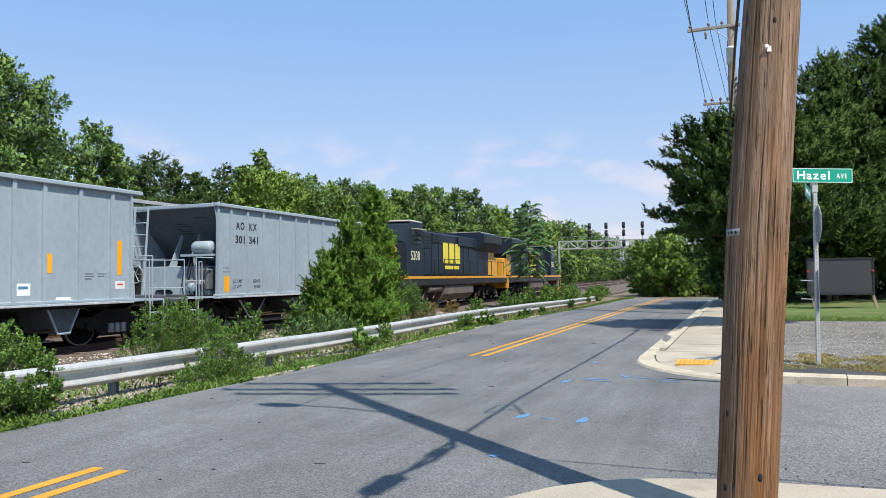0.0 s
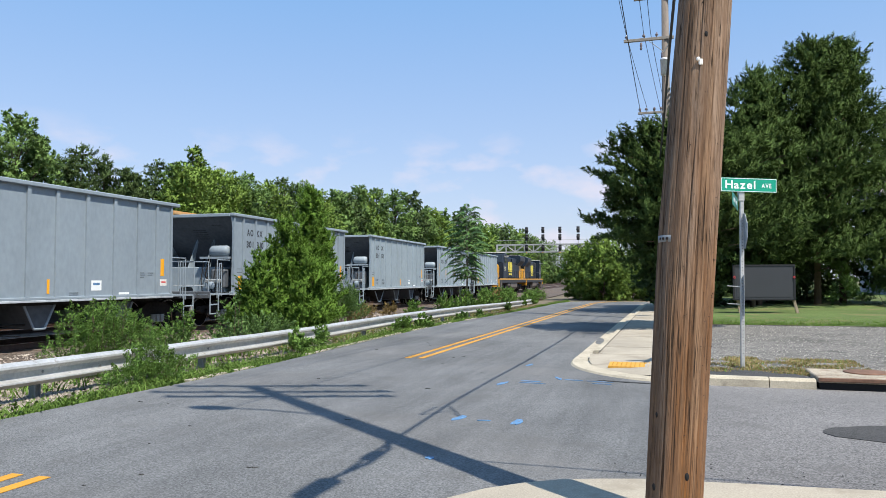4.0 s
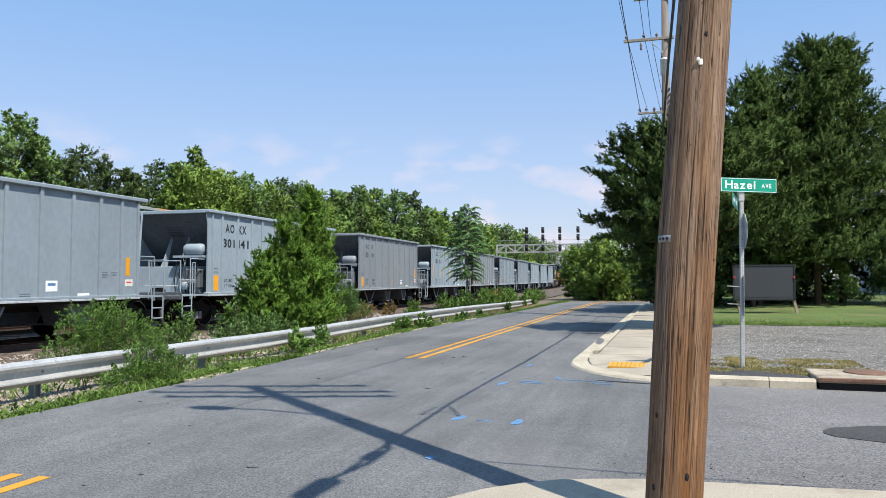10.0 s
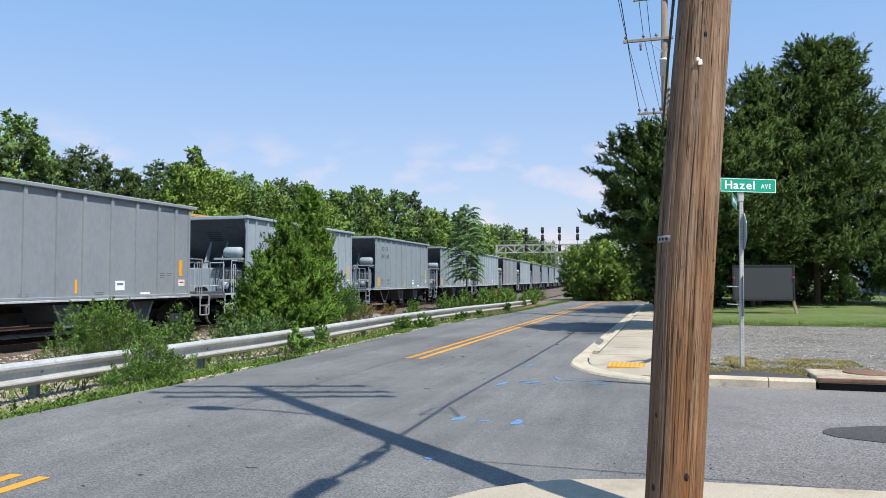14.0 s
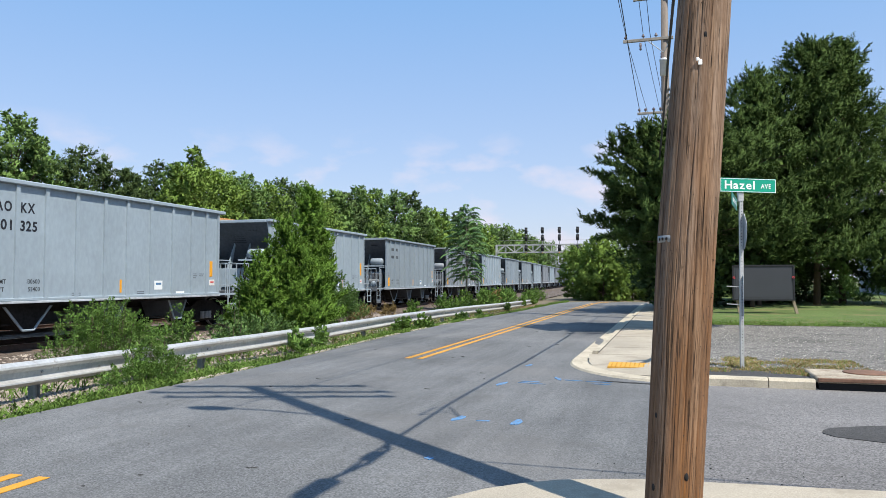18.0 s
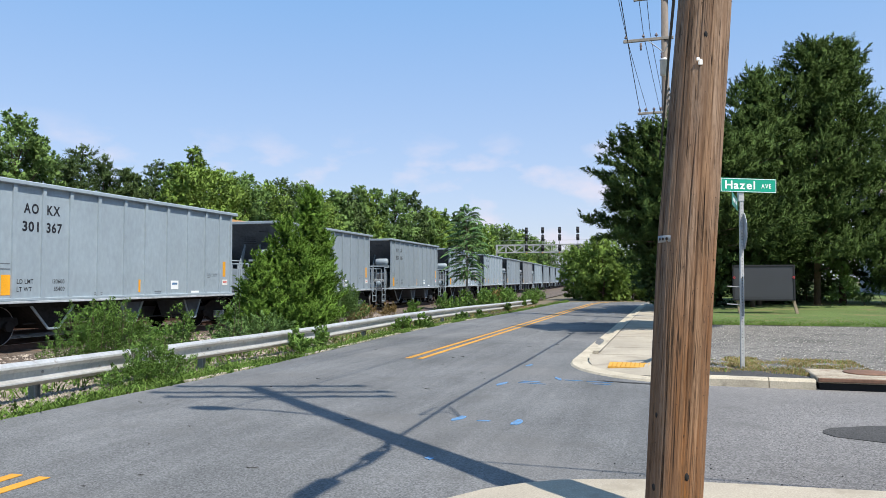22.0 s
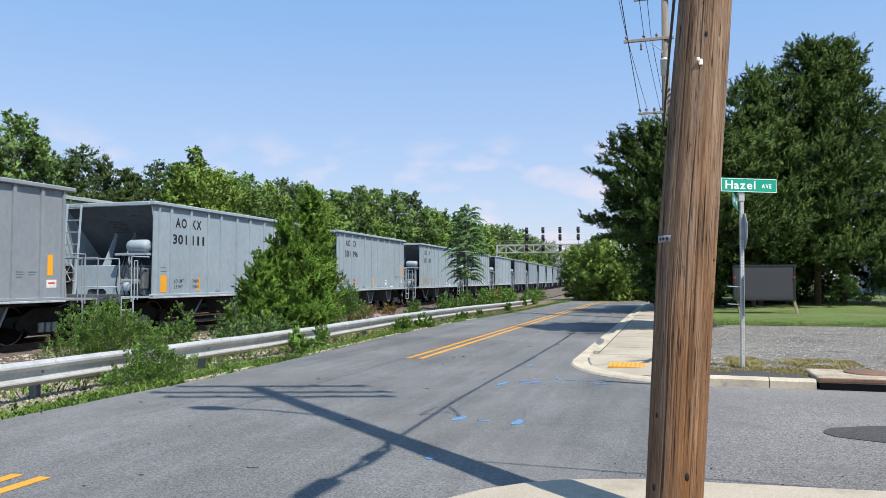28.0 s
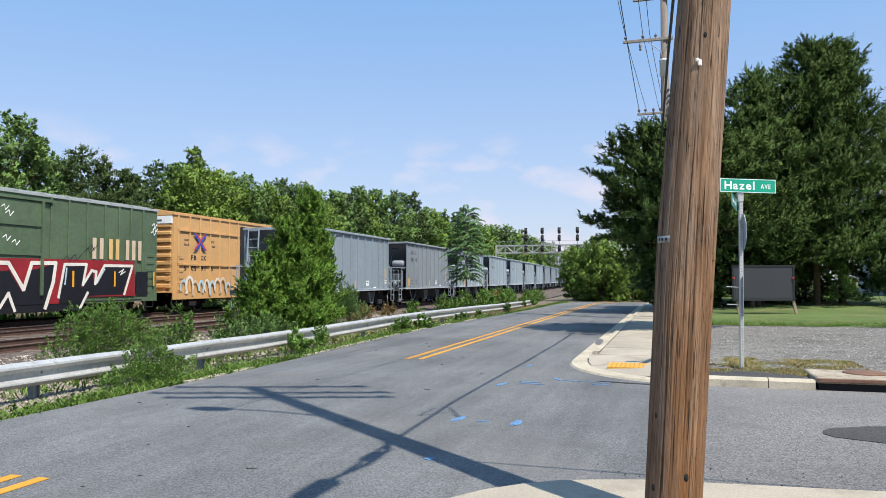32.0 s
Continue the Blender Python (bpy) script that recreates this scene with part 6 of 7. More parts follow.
for poly in ([(8.9, 1.9), (9.05, 1.95), (9.66, 1.13), (10.05, 1.95), (11.16, 2.19), (11.05, 1.5), (10.72, 0.66), (5.0, 0.66), (5.4, 1.9)], [(11.42, 0.95), (11.72, 2.12), (12.74, 2.14), (12.55, 1.24), (13.17, 1.92), (13.25, 1.35), (13.9, 2.14), (15.49, 2.17), (14.95, 0.94), (12.84, 0.93), (12.7, 0.66), (11.4, 0.66)]):
    decal(green, "spray_paint", poly, M["spray_black"], Y, "black sprayed fill")
decal(green, "spray_paint", [(9.1, 2.12), (9.98, 2.14), (9.7, 1.4)], M["spray_red"], Y - 0.003, "red sprayed wedge")
Y = -1.582
stroke("spray_outline", [(5.2, 2.2), (6.4, 2.2), (7.2, 1.2), (7.9, 2.2), (9.02, 2.2), (9.71, 1.23), (10.06, 2.22), (11.2, 2.24), (11.09, 1.5), (10.72, 0.5)], 0.15, M["spray_white"], Y, "cream sprayed outline")
stroke("spray_outline", [(11.36, 0.9), (11.65, 2.2), (12.81, 2.22), (12.62, 1.38), (13.1, 1.97), (13.36, 1.92), (13.3, 1.42), (13.83, 2.19), (15.55, 2.2), (15.05, 0.95)], 0.12, M["spray_white"], Y - 0.004, "cream sprayed outline")
stroke("spray_outline", [(12.5, 0.45), (12.9, 1.06)], 0.12, M["spray_white"], Y, "cream sprayed drip")
stroke("spray_outline", [(8.7, 0.6), (9.05, 1.1), (9.34, 0.45)], 0.12, M["spray_white"], Y, "cream sprayed drip")
stroke("spray_glint", [(11.68, 1.4), (11.76, 2.05)], 0.07, M["sky_paint"], Y, "pale blue sprayed glint")
stroke("spray_glint", [(13.42, 1.45), (13.86, 2.05)], 0.05, M["sky_paint"], Y, "pale blue sprayed glint")
stroke("spray_glint", [(14.7, 1.9), (15.0, 2.05), (14.8, 1.8), (15.1, 1.95)], 0.04, M["spray_white"], Y)
for k, (x, z) in enumerate(((13.1, 3.05), (12.2, 2.6), (11.8, 2.55), (12.9, 2.9))):
    stroke("chalk_scrawl", [(x - 0.3, z - 0.2), (x, z), (x + 0.1, z - 0.25), (x + 0.35, z + 0.05)], 0.025, M["black"], Y + 0.006)
decal(green, "lower_spray", [(12.8, 0.66), (12.8, 0.72), (16.2, 0.72), (16.2, 0.66)], M["black"], -1.585)
for x in (12.05, 14.4, 16.95):
    decal(green, "reflective_stripe", [(x, 1.3), (x + 0.1, 1.3), (x + 0.1, 1.95), (x, 1.95)], M["stripe"], -1.588)
for x, z in ((17.0, 4.1), (17.05, 3.9), (16.95, 3.75), (8.8, 4.2), (9.0, 4.0), (8.9, 3.1), (9.3, 2.95)):
    part("chalk_scrawl", bars([(x - 0.15, -1.578, z), (x, -1.578, z + 0.12), (x + 0.05, -1.578, z - 0.1), (x + 0.2, -1.578, z + 0.08)], 0.012), M["signwhite"], green, "white scrawl")

# yellow boxcar ahead of it
yel = boxcar(30.9, 17.6, M["box_yellow"], "yellow-orange steel boxcar with a red and blue crossed emblem, parked", (0.35, 1.3, 2.2, 3.1, 4.0, 4.95, 5.85, 11.6, 12.5, 13.4, 14.3, 15.2, 16.2, 17.2), 4.9, "smooth")
part("end_fascia", box(-0.12, -0.02, -1.45, 1.45, 4.35, 4.72), M["signwhite"], yel, "white end panel with small print")
part("fascia_print", box(-0.125, -0.121, -0.9, 0.6, 4.45, 4.55), M["faint"], yel)
# Black panel paints the shade inside the open doorway.
part("door", box(6.1, 8.4, -1.58, -1.5, 1.05, 4.6, bevel=0.02), M["black"], yel, "black panel standing in for the dark open doorway")
part("door_leaf", box(8.4, 11.3, -1.58, -1.5, 1.05, 4.6, bevel=0.02), M["post_steel"], yel, "grey sliding door")
for z in (1.9, 2.9, 3.9):
    part("door_bar", box(8.0, 8.9, -1.64, -1.58, z - 0.04, z + 0.04), M["post_steel"], yel)
for z in (2.35, 4.05):
    part("belt_rail", box(0.3, 6.0, -1.57, -1.5, z - 0.04, z + 0.04), M["box_yellow"], yel)
Y = -1.575
for poly, mt in (([(1.55, 3.95), (1.85, 3.95), (2.75, 3.1), (2.45, 3.1)], "emb_blue"), ([(1.72, 3.95), (1.85, 3.95), (2.75, 3.1), (2.62, 3.1)], "emb_red")):
    decal(yel, "emblem", poly, M[mt], Y if mt == "emb_blue" else Y - 0.004, "crossed emblem stroke")
for poly, mt in (([(2.45, 3.95), (2.75, 3.95), (1.85, 3.1), (1.55, 3.1)], "emb_blue"), ([(2.45, 3.95), (2.58, 3.95), (1.68, 3.1), (1.55, 3.1)], "emb_red")):
    decal(yel, "emblem", poly, M[mt], Y - 0.008 if mt == "emb_blue" else Y - 0.012)
for text, x, z, h, wide in (("next", 0.86, 3.54, 0.15, 0.40), ("load", 0.86, 3.30, 0.15, 0.38), ("any", 3.2, 3.54, 0.15, 0.32), ("road", 3.2, 3.30, 0.15, 0.40), ("FB", 1.46, 2.60, 0.24, 0.44), ("OX", 2.30, 2.60, 0.24, 0.46),
                            ("5", 0.86, 2.06, 0.24, 0.20), ("05", 1.46, 2.06, 0.24, 0.44), ("91", 2.30, 2.06, 0.24, 0.42), ("5", 3.2, 2.06, 0.24, 0.20)):
    part("stencil", lettering("stencil", [(text, x, z, h, 0.9)], M["ink"], 0.12, 0.03, wide), None, yel, "black stencilled characters", pose(0, -1.504, 0))
for k in range(9):
    x, z, r = 0.75 + 0.5 * k, 1.18 + 0.1 * math.sin(k * 2.1), 0.30 + 0.06 * math.sin(k * 1.3)
    arc_ = [(x + r * 0.8 * math.cos(radians(a)), z + r * 1.3 * math.sin(radians(a))) for a in range(-40 + 25 * (k % 3), 230, 30)]
    stroke("spray_paint", arc_, 0.10 + 0.05 * (k % 2), M[("sky_paint", "spray_white", "cnw_pale", "sky_paint", "spray_white")[k % 5]], -1.566 - 0.004 * k, "pale sprayed loop", yel)


# ---- plants ----
UP = np.array([0, 0, 1.0])


def unit(v):
    return v / (np.linalg.norm(v, axis=1)[:, None] + 1e-9)


def plumes(name, base, way, length, width, count, size, mat, rg, long=2.6, flat=0.7, spread_=0.6, out_=None, needle=False):
    """Sprays of fine leaves: each one starts at base, points along way and tapers to its tip."""
    base, way, length, width = np.asarray(base, float), unit(np.asarray(way, float)), np.asarray(length, float), np.asarray(width, float)
    wgt = length * width
    pick = rg.choice(len(base), count, p=wgt / wgt.sum())
    D = way[pick]
    u = rg.random(count) ** 0.85
    v = rg.normal(size=(count, 3))
    v = unit(v - D * (v * D).sum(1)[:, None])
    rad = width[pick] * np.clip(1.08 - u, 0, 1) ** 0.7 * np.clip(0.35 + 2.2 * u, 0, 1) * rg.random(count) ** 0.5
    c = base[pick] + D * (length[pick] * u)[:, None] + v * rad[:, None]
    w = unit(D * 0.75 + v * spread_ + rg.normal(0, 0.25, (count, 3)))
    nrm = UP * flat + v * 0.5 + rg.normal(0, 0.4, (count, 3))
    nrm = unit(nrm - w * (nrm * w).sum(1)[:, None])
    L_ = size * (0.6 + 0.8 * rg.random(count))[:, None]
    soft = v * 0.7 + D * 0.25 + UP * 0.2 if out_ is None else unit(np.asarray(out_, float))[pick] * 0.8 + v * 0.35 + UP * 0.1
    return leaf_mesh(name, c, w, np.cross(w, nrm), nrm, L_, L_ / long, mat, soft, needle)


def core_leaves(name, centres, radii, count, size, mat, rg):
    """Large inner leaves that close the heart of a crown."""
    centres, radii = np.asarray(centres, float), np.asarray(radii, float)
    wgt = radii ** 2
    pick = rg.choice(len(centres), count, p=wgt / wgt.sum())
    v = unit(rg.normal(size=(count, 3)))
    c = centres[pick] + v * (radii[pick] * rg.random(count) ** 0.5)[:, None]
    w = unit(rg.normal(size=(count, 3)))
    nrm = rg.normal(size=(count, 3))
    nrm = unit(nrm - w * (nrm * w).sum(1)[:, None])
    L_ = size * (0.7 + 0.6 * rg.random(count))[:, None]
    return leaf_mesh(name, c, w, np.cross(w, nrm), nrm, L_, L_ / 1.5, mat, v)


def branchlets(base, way, length, per, rg, out_):
    """Split each spray into smaller ones set along it, thinner towards its tip."""
    pk = np.repeat(np.arange(len(base)), per)
    u = (np.tile(np.arange(per), len(base)) + rg.random(len(pk))) / per
    D = unit(np.asarray(way, float))[pk]
    v = rg.normal(size=(len(pk), 3))
    v = unit(v - D * (v * D).sum(1)[:, None])
    ln = length[pk] * (0.52 - 0.26 * u) * rg.uniform(0.7, 1.3, len(pk))
    return base[pk] + D * (length[pk] * u * 0.85)[:, None], D * 0.85 + v * 0.62 + UP * 0.12, ln, out_[pk] + v * 0.55


def limb_tree(name, m, h, r, mat, label, category="tree", count=6000, size=0.32, seed=1, lumps=16, low=0.25, bark="bark", group="", long=2.0, droop=0.2, trunk=0.018, tufts=9, core=0.08, lean=0.0):
    """A tree: tapered trunk with limbs, and a crown of leafy sprays over uneven clumps, with gaps of shade between them."""
    rr = random.Random(seed)
    rg = np.random.default_rng(seed)
    tree = empty(name, m, label=label, category=category, **({"group": group} if group else {}))
    bm = bmesh.new()
    rt = max(0.05, h * trunk)
    p = Vector((0, 0, -0.3))
    nseg = 6
    axis = [p]
    for i in range(nseg):
        q = Vector((rr.uniform(-1, 1) * 0.03 * h * (i > 0), rr.uniform(-1, 1) * 0.03 * h * (i > 0), h * 0.84 * (i + 1) / nseg))
        tube(p, q, rt * (1 - 0.15 * i), rt * (1 - 0.15 * (i + 1)), 8, bm, cap=False)
        axis.append(q)
        p = q
    cen, rad_ = [], []
    for k in range(lumps):
        f = (k + rr.random()) / lumps
        t = low + (1 - low) * f
        rad = r * (0.42 + 0.58 * math.sin(math.pi * min(0.5, 0.2 + 0.6 * f))) * (1 - 0.72 * max(0, (f - 0.45) / 0.55) ** 1.8)
        a = 2.39996 * k + rr.uniform(-0.5, 0.5)
        cr = rad * rr.uniform(0.26, 0.52) + 0.12 * r
        o = max(0, rad - cr * 0.7) * rr.uniform(0.55, 1.12)
        c = Vector((o * math.cos(a) + lean * h * t, o * math.sin(a), min(h - cr * 0.75, h * t)))
        cen.append(tuple(c))
        rad_.append(cr)
        root = axis[min(nseg - 1, max(1, int(t * nseg)))]
        tube(root * 1.0, c, rt * 0.3, rt * 0.08, 5, bm, cap=False)
    part("trunk", bm, M[bark], tree)
    cen, rad_ = np.array(cen), np.array(rad_)
    n = lumps * tufts
    pk = np.repeat(np.arange(lumps), tufts)
    d = unit(rg.normal(size=(n, 3)) + UP * 0.35)
    tr_ = rad_[pk] * rg.uniform(0.32, 0.6, n)
    way = unit(d + UP * (0.25 - droop) + rg.normal(0, 0.3, (n, 3)))
    base = cen[pk] + d * (rad_[pk] * 0.62)[:, None]
    part("crown", plumes("crown", base, way, tr_, tr_ * 0.62, int(count * (1 - core)), size, mat, rg, long, 0.9, 0.7, d * 1.0 + UP * 0.1, True), None, tree)
    part("inner_crown", core_leaves("inner_crown", cen, rad_ * 0.62, max(40, int(count * core)), size * 1.25, mat, rg), None, tree)
    return tree


def cedar(name, m, h, r, mat, label, count, size, seed, branches, low=0.05, taper=0.85, group="", rise=0.45, tufts=8, plume=0.13, core=0.1, trunk=True, parent=None, base_in=0.62, flat=0.9, long=4.4, per=7, thin=0.16):
    """An evergreen: many branches set with upright feathery sprays, in uneven tiers with dark gaps between them."""
    rg = np.random.default_rng(seed)
    tree = parent or empty(name, m, label=label, category="tree", **({"group": group} if group else {}))
    place = m if parent else Matrix.Identity(4)
    t = low + (1 - low) * (np.arange(branches) + rg.random(branches)) / branches
    az = np.arange(branches) * 2.39996 + rg.normal(0, 0.35, branches)
    f = (t - low) / (1 - low)
    reach = r * np.clip((1 - f ** (1.0 / taper)) ** 0.7, 0.1, 1) * (0.74 + 0.34 * rg.random(branches)) * np.clip(base_in + f * 3.2, 0, 1)
    slope = rise * (0.5 + 0.9 * f) + rg.normal(0, 0.12, branches)
    dirs = unit(np.stack([np.cos(az), np.sin(az), slope], 1))
    lat = np.stack([-np.sin(az), np.cos(az), 0 * az], 1)
    stem = np.stack([0.02 * h * t, 0 * t, h * t * 0.97], 1)
    n = branches * tufts
    pk = np.repeat(np.arange(branches), tufts)
    q = rg.random(n) ** 0.5 * 0.95
    side = rg.choice([-1.0, 1.0], n) * rg.random(n)
    base = stem[pk] + dirs[pk] * (q * reach[pk])[:, None] + lat[pk] * (side * reach[pk] * 0.2)[:, None]
    way = dirs[pk] * 0.8 + lat[pk] * (side * 0.7)[:, None] + UP * (0.12 + rise * 0.55) + rg.normal(0, 0.22, (n, 3))
    ln = plume * r * (0.6 + 0.8 * rg.random(n)) * (0.55 + 0.45 * reach[pk] / r)
    b2, w2, l2, o2 = branchlets(base, way, ln, per, rg, dirs[pk] * 0.8 + UP * 0.25)
    part("crown", plumes("crown", b2, w2, l2, l2 * thin, int(count * 1.7), size, mat, rg, long, flat, 0.42, o2, True), None, tree, m=place)
    ok = rg.choice(branches, 240)
    cc = stem[ok] + dirs[ok] * (reach[ok] * 0.52 * rg.random(240) ** 0.7)[:, None]
    part("inner_crown", core_leaves("inner_crown", cc, 0.15 * r + 0 * ok, max(60, int(count * core)), size * 1.6, mat, rg), None, tree, m=place)
    bm = tube((0, 0, -0.3), (0.02 * h, 0, h * 0.94), max(0.05, 0.014 * h), 0.015, 8)
    for i in range(0, branches, 3):
        p = Vector(stem[i].tolist())
        tube(p, p + Vector(dirs[i].tolist()) * float(reach[i]) * 0.75, float(0.012 + 0.01 * reach[i]), 0.005, 4, bm, cap=False)
    part("trunk", bm, M["bark"], tree, m=place)
    return tree


# woods behind the railway: s, off beyond the near faces, height, half width, kind
WOODS = [(22.4, 15, 11.2, 1.9, "A"), (28.9, 19, 9.4, 1.5, "W"), (31.8, 19, 10.4, 1.5, "W"), (33.4, 19.4, 9.5, 1.2, "W"), (47.2, 20, 10.1, 1.3, "W"), (46.8, 18, 11.1, 1.15, "V"), (44.6, 17, 9.4, 1.9, "V"), (48.8, 18, 9.9, 1.8, "V"),
         (51.2, 18, 9.9, 1.6, "V"), (53.8, 18, 10.0, 1.8, "W"), (58.5, 18.5, 10.1, 2.0, "V"), (63.0, 19, 11.0, 1.7, "D"), (64.5, 18, 10.7, 2.0, "W"), (68.2, 18, 10.5, 2.2, "V")]
WOODS_FAR = [(73.2, 18, 10.8, 2.2, "W"), (76.5, 18, 11.2, 2.0, "D"), (80, 18, 12.3, 2.2, "W"), (84.3, 18.5, 12.2, 2.2, "V"), (87.5, 18, 12.8, 2.3, "W"), (95.2, 18, 13.5, 2.7, "W"), (101, 17.5, 14.0, 2.4, "D"), (107, 17, 12.5, 2.5, "W"), (113, 17, 12.6, 2.6, "V"), (120.5, 17.5, 13.1, 3.1, "W"), (132.5, 17.5, 13.5, 3.2, "D"), (145.5, 17, 12.8, 3.4, "W"), (157, 17, 13.0, 3.4, "V")]
WOODS_END = [(168, 17, 14.4, 4.0, "W"), (184, 17, 14.6, 4.0, "D"), (198.5, 17, 16.2, 4.2, "W"), (214, 17, 15.4, 4.4, "V"), (230.5, 17, 16.8, 4.5, "D"), (248, 16, 15.8, 4.6, "W"), (264.5, 16, 16.2, 5, "D"), (290, 13, 16.4, 5.4, "W"), (292, 4, 15, 6, "V"), (285, -8, 14, 6, "W"), (262, -20, 12.5, 6, "D"), (246, -32, 12, 6, "W")]
KIND = {"W": ("leaf_wood", "leafy green tree in the woods beyond the railway"), "A": ("leaf_wood", "tall leafy tree with drooping fronds beyond the railway"), "V": ("leaf_vine", "tree overgrown with bright green creeper beyond the railway"), "D": ("leaf_dark", "dark green tree in the woods beyond the railway")}
for i, (s, o, h, r, kd) in enumerate(WOODS + WOODS_FAR + WOODS_END):
    far = s > 100
    limb_tree("tree", Matrix.Translation(T(s, o, 0.3)), h - 0.15, r * (1.55 if s < 72 else 1.3), M[KIND[kd][0]], KIND[kd][1], count=34000 if kd == "A" else 22000 if s < 35 else 20000 if s < 72 else 15000 if s < 120 else 5500, size=0.16 if s < 35 else 0.19 if s < 72 else 0.27 if s < 120 else 0.52, seed=100 + i, lumps=30 if not far else 22, tufts=13, core=0.2,
              low=0.42 if kd == "A" else 0.08, group="trees of the woods", droop=0.45 if kd in "VA" else 0.25, long=2.2 if kd == "A" else 1.7)
# dark layered conifers standing among them
for s, o, h, r, sd_ in ((36.2, 20, 8.7, 2.6, 201), (38.5, 21, 9.95, 3.4, 202), (39.4, 20, 9.25, 2.8, 203), (40.6, 19.4, 8.8, 2.8, 204), (47.5, 22, 10.4, 3.4, 205), (42.6, 20, 8.6, 2.6, 206)):
    cedar("conifer", Matrix.Translation(T(s, o, 0.2)), h, r, M["leaf_dark"], "dark conifer with level layered branches in the woods", 10500, 0.17, sd_, 40, 0.3, 0.85, "trees of the woods", 0.08, 9, 0.30, 0.08, base_in=0.9, thin=0.12)
# understorey and a second rank closing the woods
k = 0
rng = random.Random(21)
WOOD_KIND = ("leaf_wood", "leaf_vine", "leaf_dark", "leaf_wood", "leaf_vine")
for s0, s1, o, h, r, step in ((44, 130, 15.2, 5.4, 2.1, 3.8), (20, 130, 23.0, 8.6, 3.2, 4.0), (130, 330, 14.2, 7.0, 3.2, 8.0)):
    s = s0
    while s < s1:
        k += 1
        hh = h * rng.uniform(0.75, 1.1)
        if o > 20:
            hh = max(7.4, min(hh, 8.3)) if s < 46 else max(8.4, min(hh, 9.2)) if s < 62 else hh * 1.15
        limb_tree("tree" if h > 6 else "shrub", Matrix.Translation(T(s, o + rng.uniform(-0.8, 0.8), 0.2)), hh, r * rng.uniform(0.85, 1.15), M[WOOD_KIND[k % 5]], "dense green thicket at the foot of the woods", "tree" if h > 6 else "shrub",
                  count=(5200 if o > 20 else 4200) if s < 90 else 2600, size=0.26 if s < 90 else 0.5, seed=300 + k, lumps=20, low=0.06, group="thicket beyond the railway", tufts=10, core=0.24, long=1.6)
        s += step * rng.uniform(0.8, 1.2)

bush = empty("cedar_bush", Matrix.Translation(G(19.2, 10.05, -0.15)), label="bushy bright green cedar growing behind the guardrail", category="bush")
for ds, dd, h, r, n, sd_ in ((0, 0, 4.3, 0.9, 30000, 41), (-0.75, 0.35, 3.3, 0.85, 22000, 42), (-1.15, 0.75, 2.35, 0.8, 15000, 43), (0.25, -0.3, 3.1, 0.72, 15000, 44), (-0.5, -0.2, 2.5, 0.9, 17000, 45), (0.35, 0.05, 3.8, 0.72, 16000, 46), (-0.9, 1.2, 1.5, 0.65, 9000, 47)):
    cedar("stem", Matrix.Translation(ROAD @ Vector((ds, dd, 0))), h, r, M["cedar"], "", n, 0.085, sd_, 66, 0.03, 0.55, "", 0.75, 4, 0.56, 0.05, parent=bush, long=4.2, per=6, base_in=0.9)
# dark cedars beside the side street
for s, d, h, r, n, sd_ in ((36.6, -6.2, 12.0, 3.4, 60000, 51), (38.0, -7.5, 12.5, 2.5, 30000, 52), (35.8, -3.7, 10.5, 3.6, 36000, 53), (38.5, -1.6, 8.2, 3.0, 6000, 57), (37.5, -9.6, 4.7, 2.6, 14000, 58)):
    cedar("cedar_tree", Matrix.Translation(G(s, d, 0.3)), h, r, M["cedar_dark"], "tall dense dark green cedar on the lawn", n, 0.17, sd_, 130, 0.13, 0.42, "dark cedars", 0.45, 5, 0.31, 0.10, base_in=0.95, per=9)
cedar("cedar_tree", Matrix.Translation(G(41.5, -11.0, 0.4)), 10.2, 2.9, M["cedar_dark"], "tall cedar with a bare lower trunk beside the house", 15000, 0.18, 54, 120, 0.55, 0.5, "dark cedars", 0.35, 8, 0.2, 0.12, base_in=0.9)
cedar("cedar_tree", Matrix.Translation(G(22.6, -0.22, 0.1)), 5.9, 2.7, M["cedar_dark"], "spreading dark cedar overhanging the pavement", 78000, 0.135, 55, 210, 0.40, 0.30, "dark cedars", 0.30, 10, 0.16, 0.35, base_in=0.95, thin=0.28)
for s, d, h, r, n, sd_ in ((35.5, -0.6, 7.0, 3.6, 28000, 56), (34.4, -3.3, 8.9, 3.1, 24000, 59), (41.0, -1.2, 7.5, 3.4, 7000, 60)):
    cedar("cedar_tree", Matrix.Translation(G(s, d, 0.1)), h, r, M["cedar_dark"], "spreading dark cedar overhanging the pavement", n, 0.21, sd_, 240, 0.2, 0.36, "dark cedars", 0.25, 9, 0.16, 0.2)
# Dark-leaved shrubs added to deepen the shade beneath the cedars.
for s, d, h, r, sd_ in ((34.6, -1.0, 4.2, 1.9, 93), (37.2, 0.0, 4.4, 2.0, 94), (38.4, -4.3, 3.0, 1.9, 95), (40.6, -6.4, 3.0, 2.2, 96), (40.5, -0.2, 4.6, 2.0, 98)):
    limb_tree("shrub", Matrix.Translation(G(s, d, 0.1)), h, r, M["leaf_dark"], "dark leafy shrub added to fill the shade under the cedars", "shrub", 8000, 0.17, sd_, 26, 0.04, group="shrubs under the cedars", core=0.16)
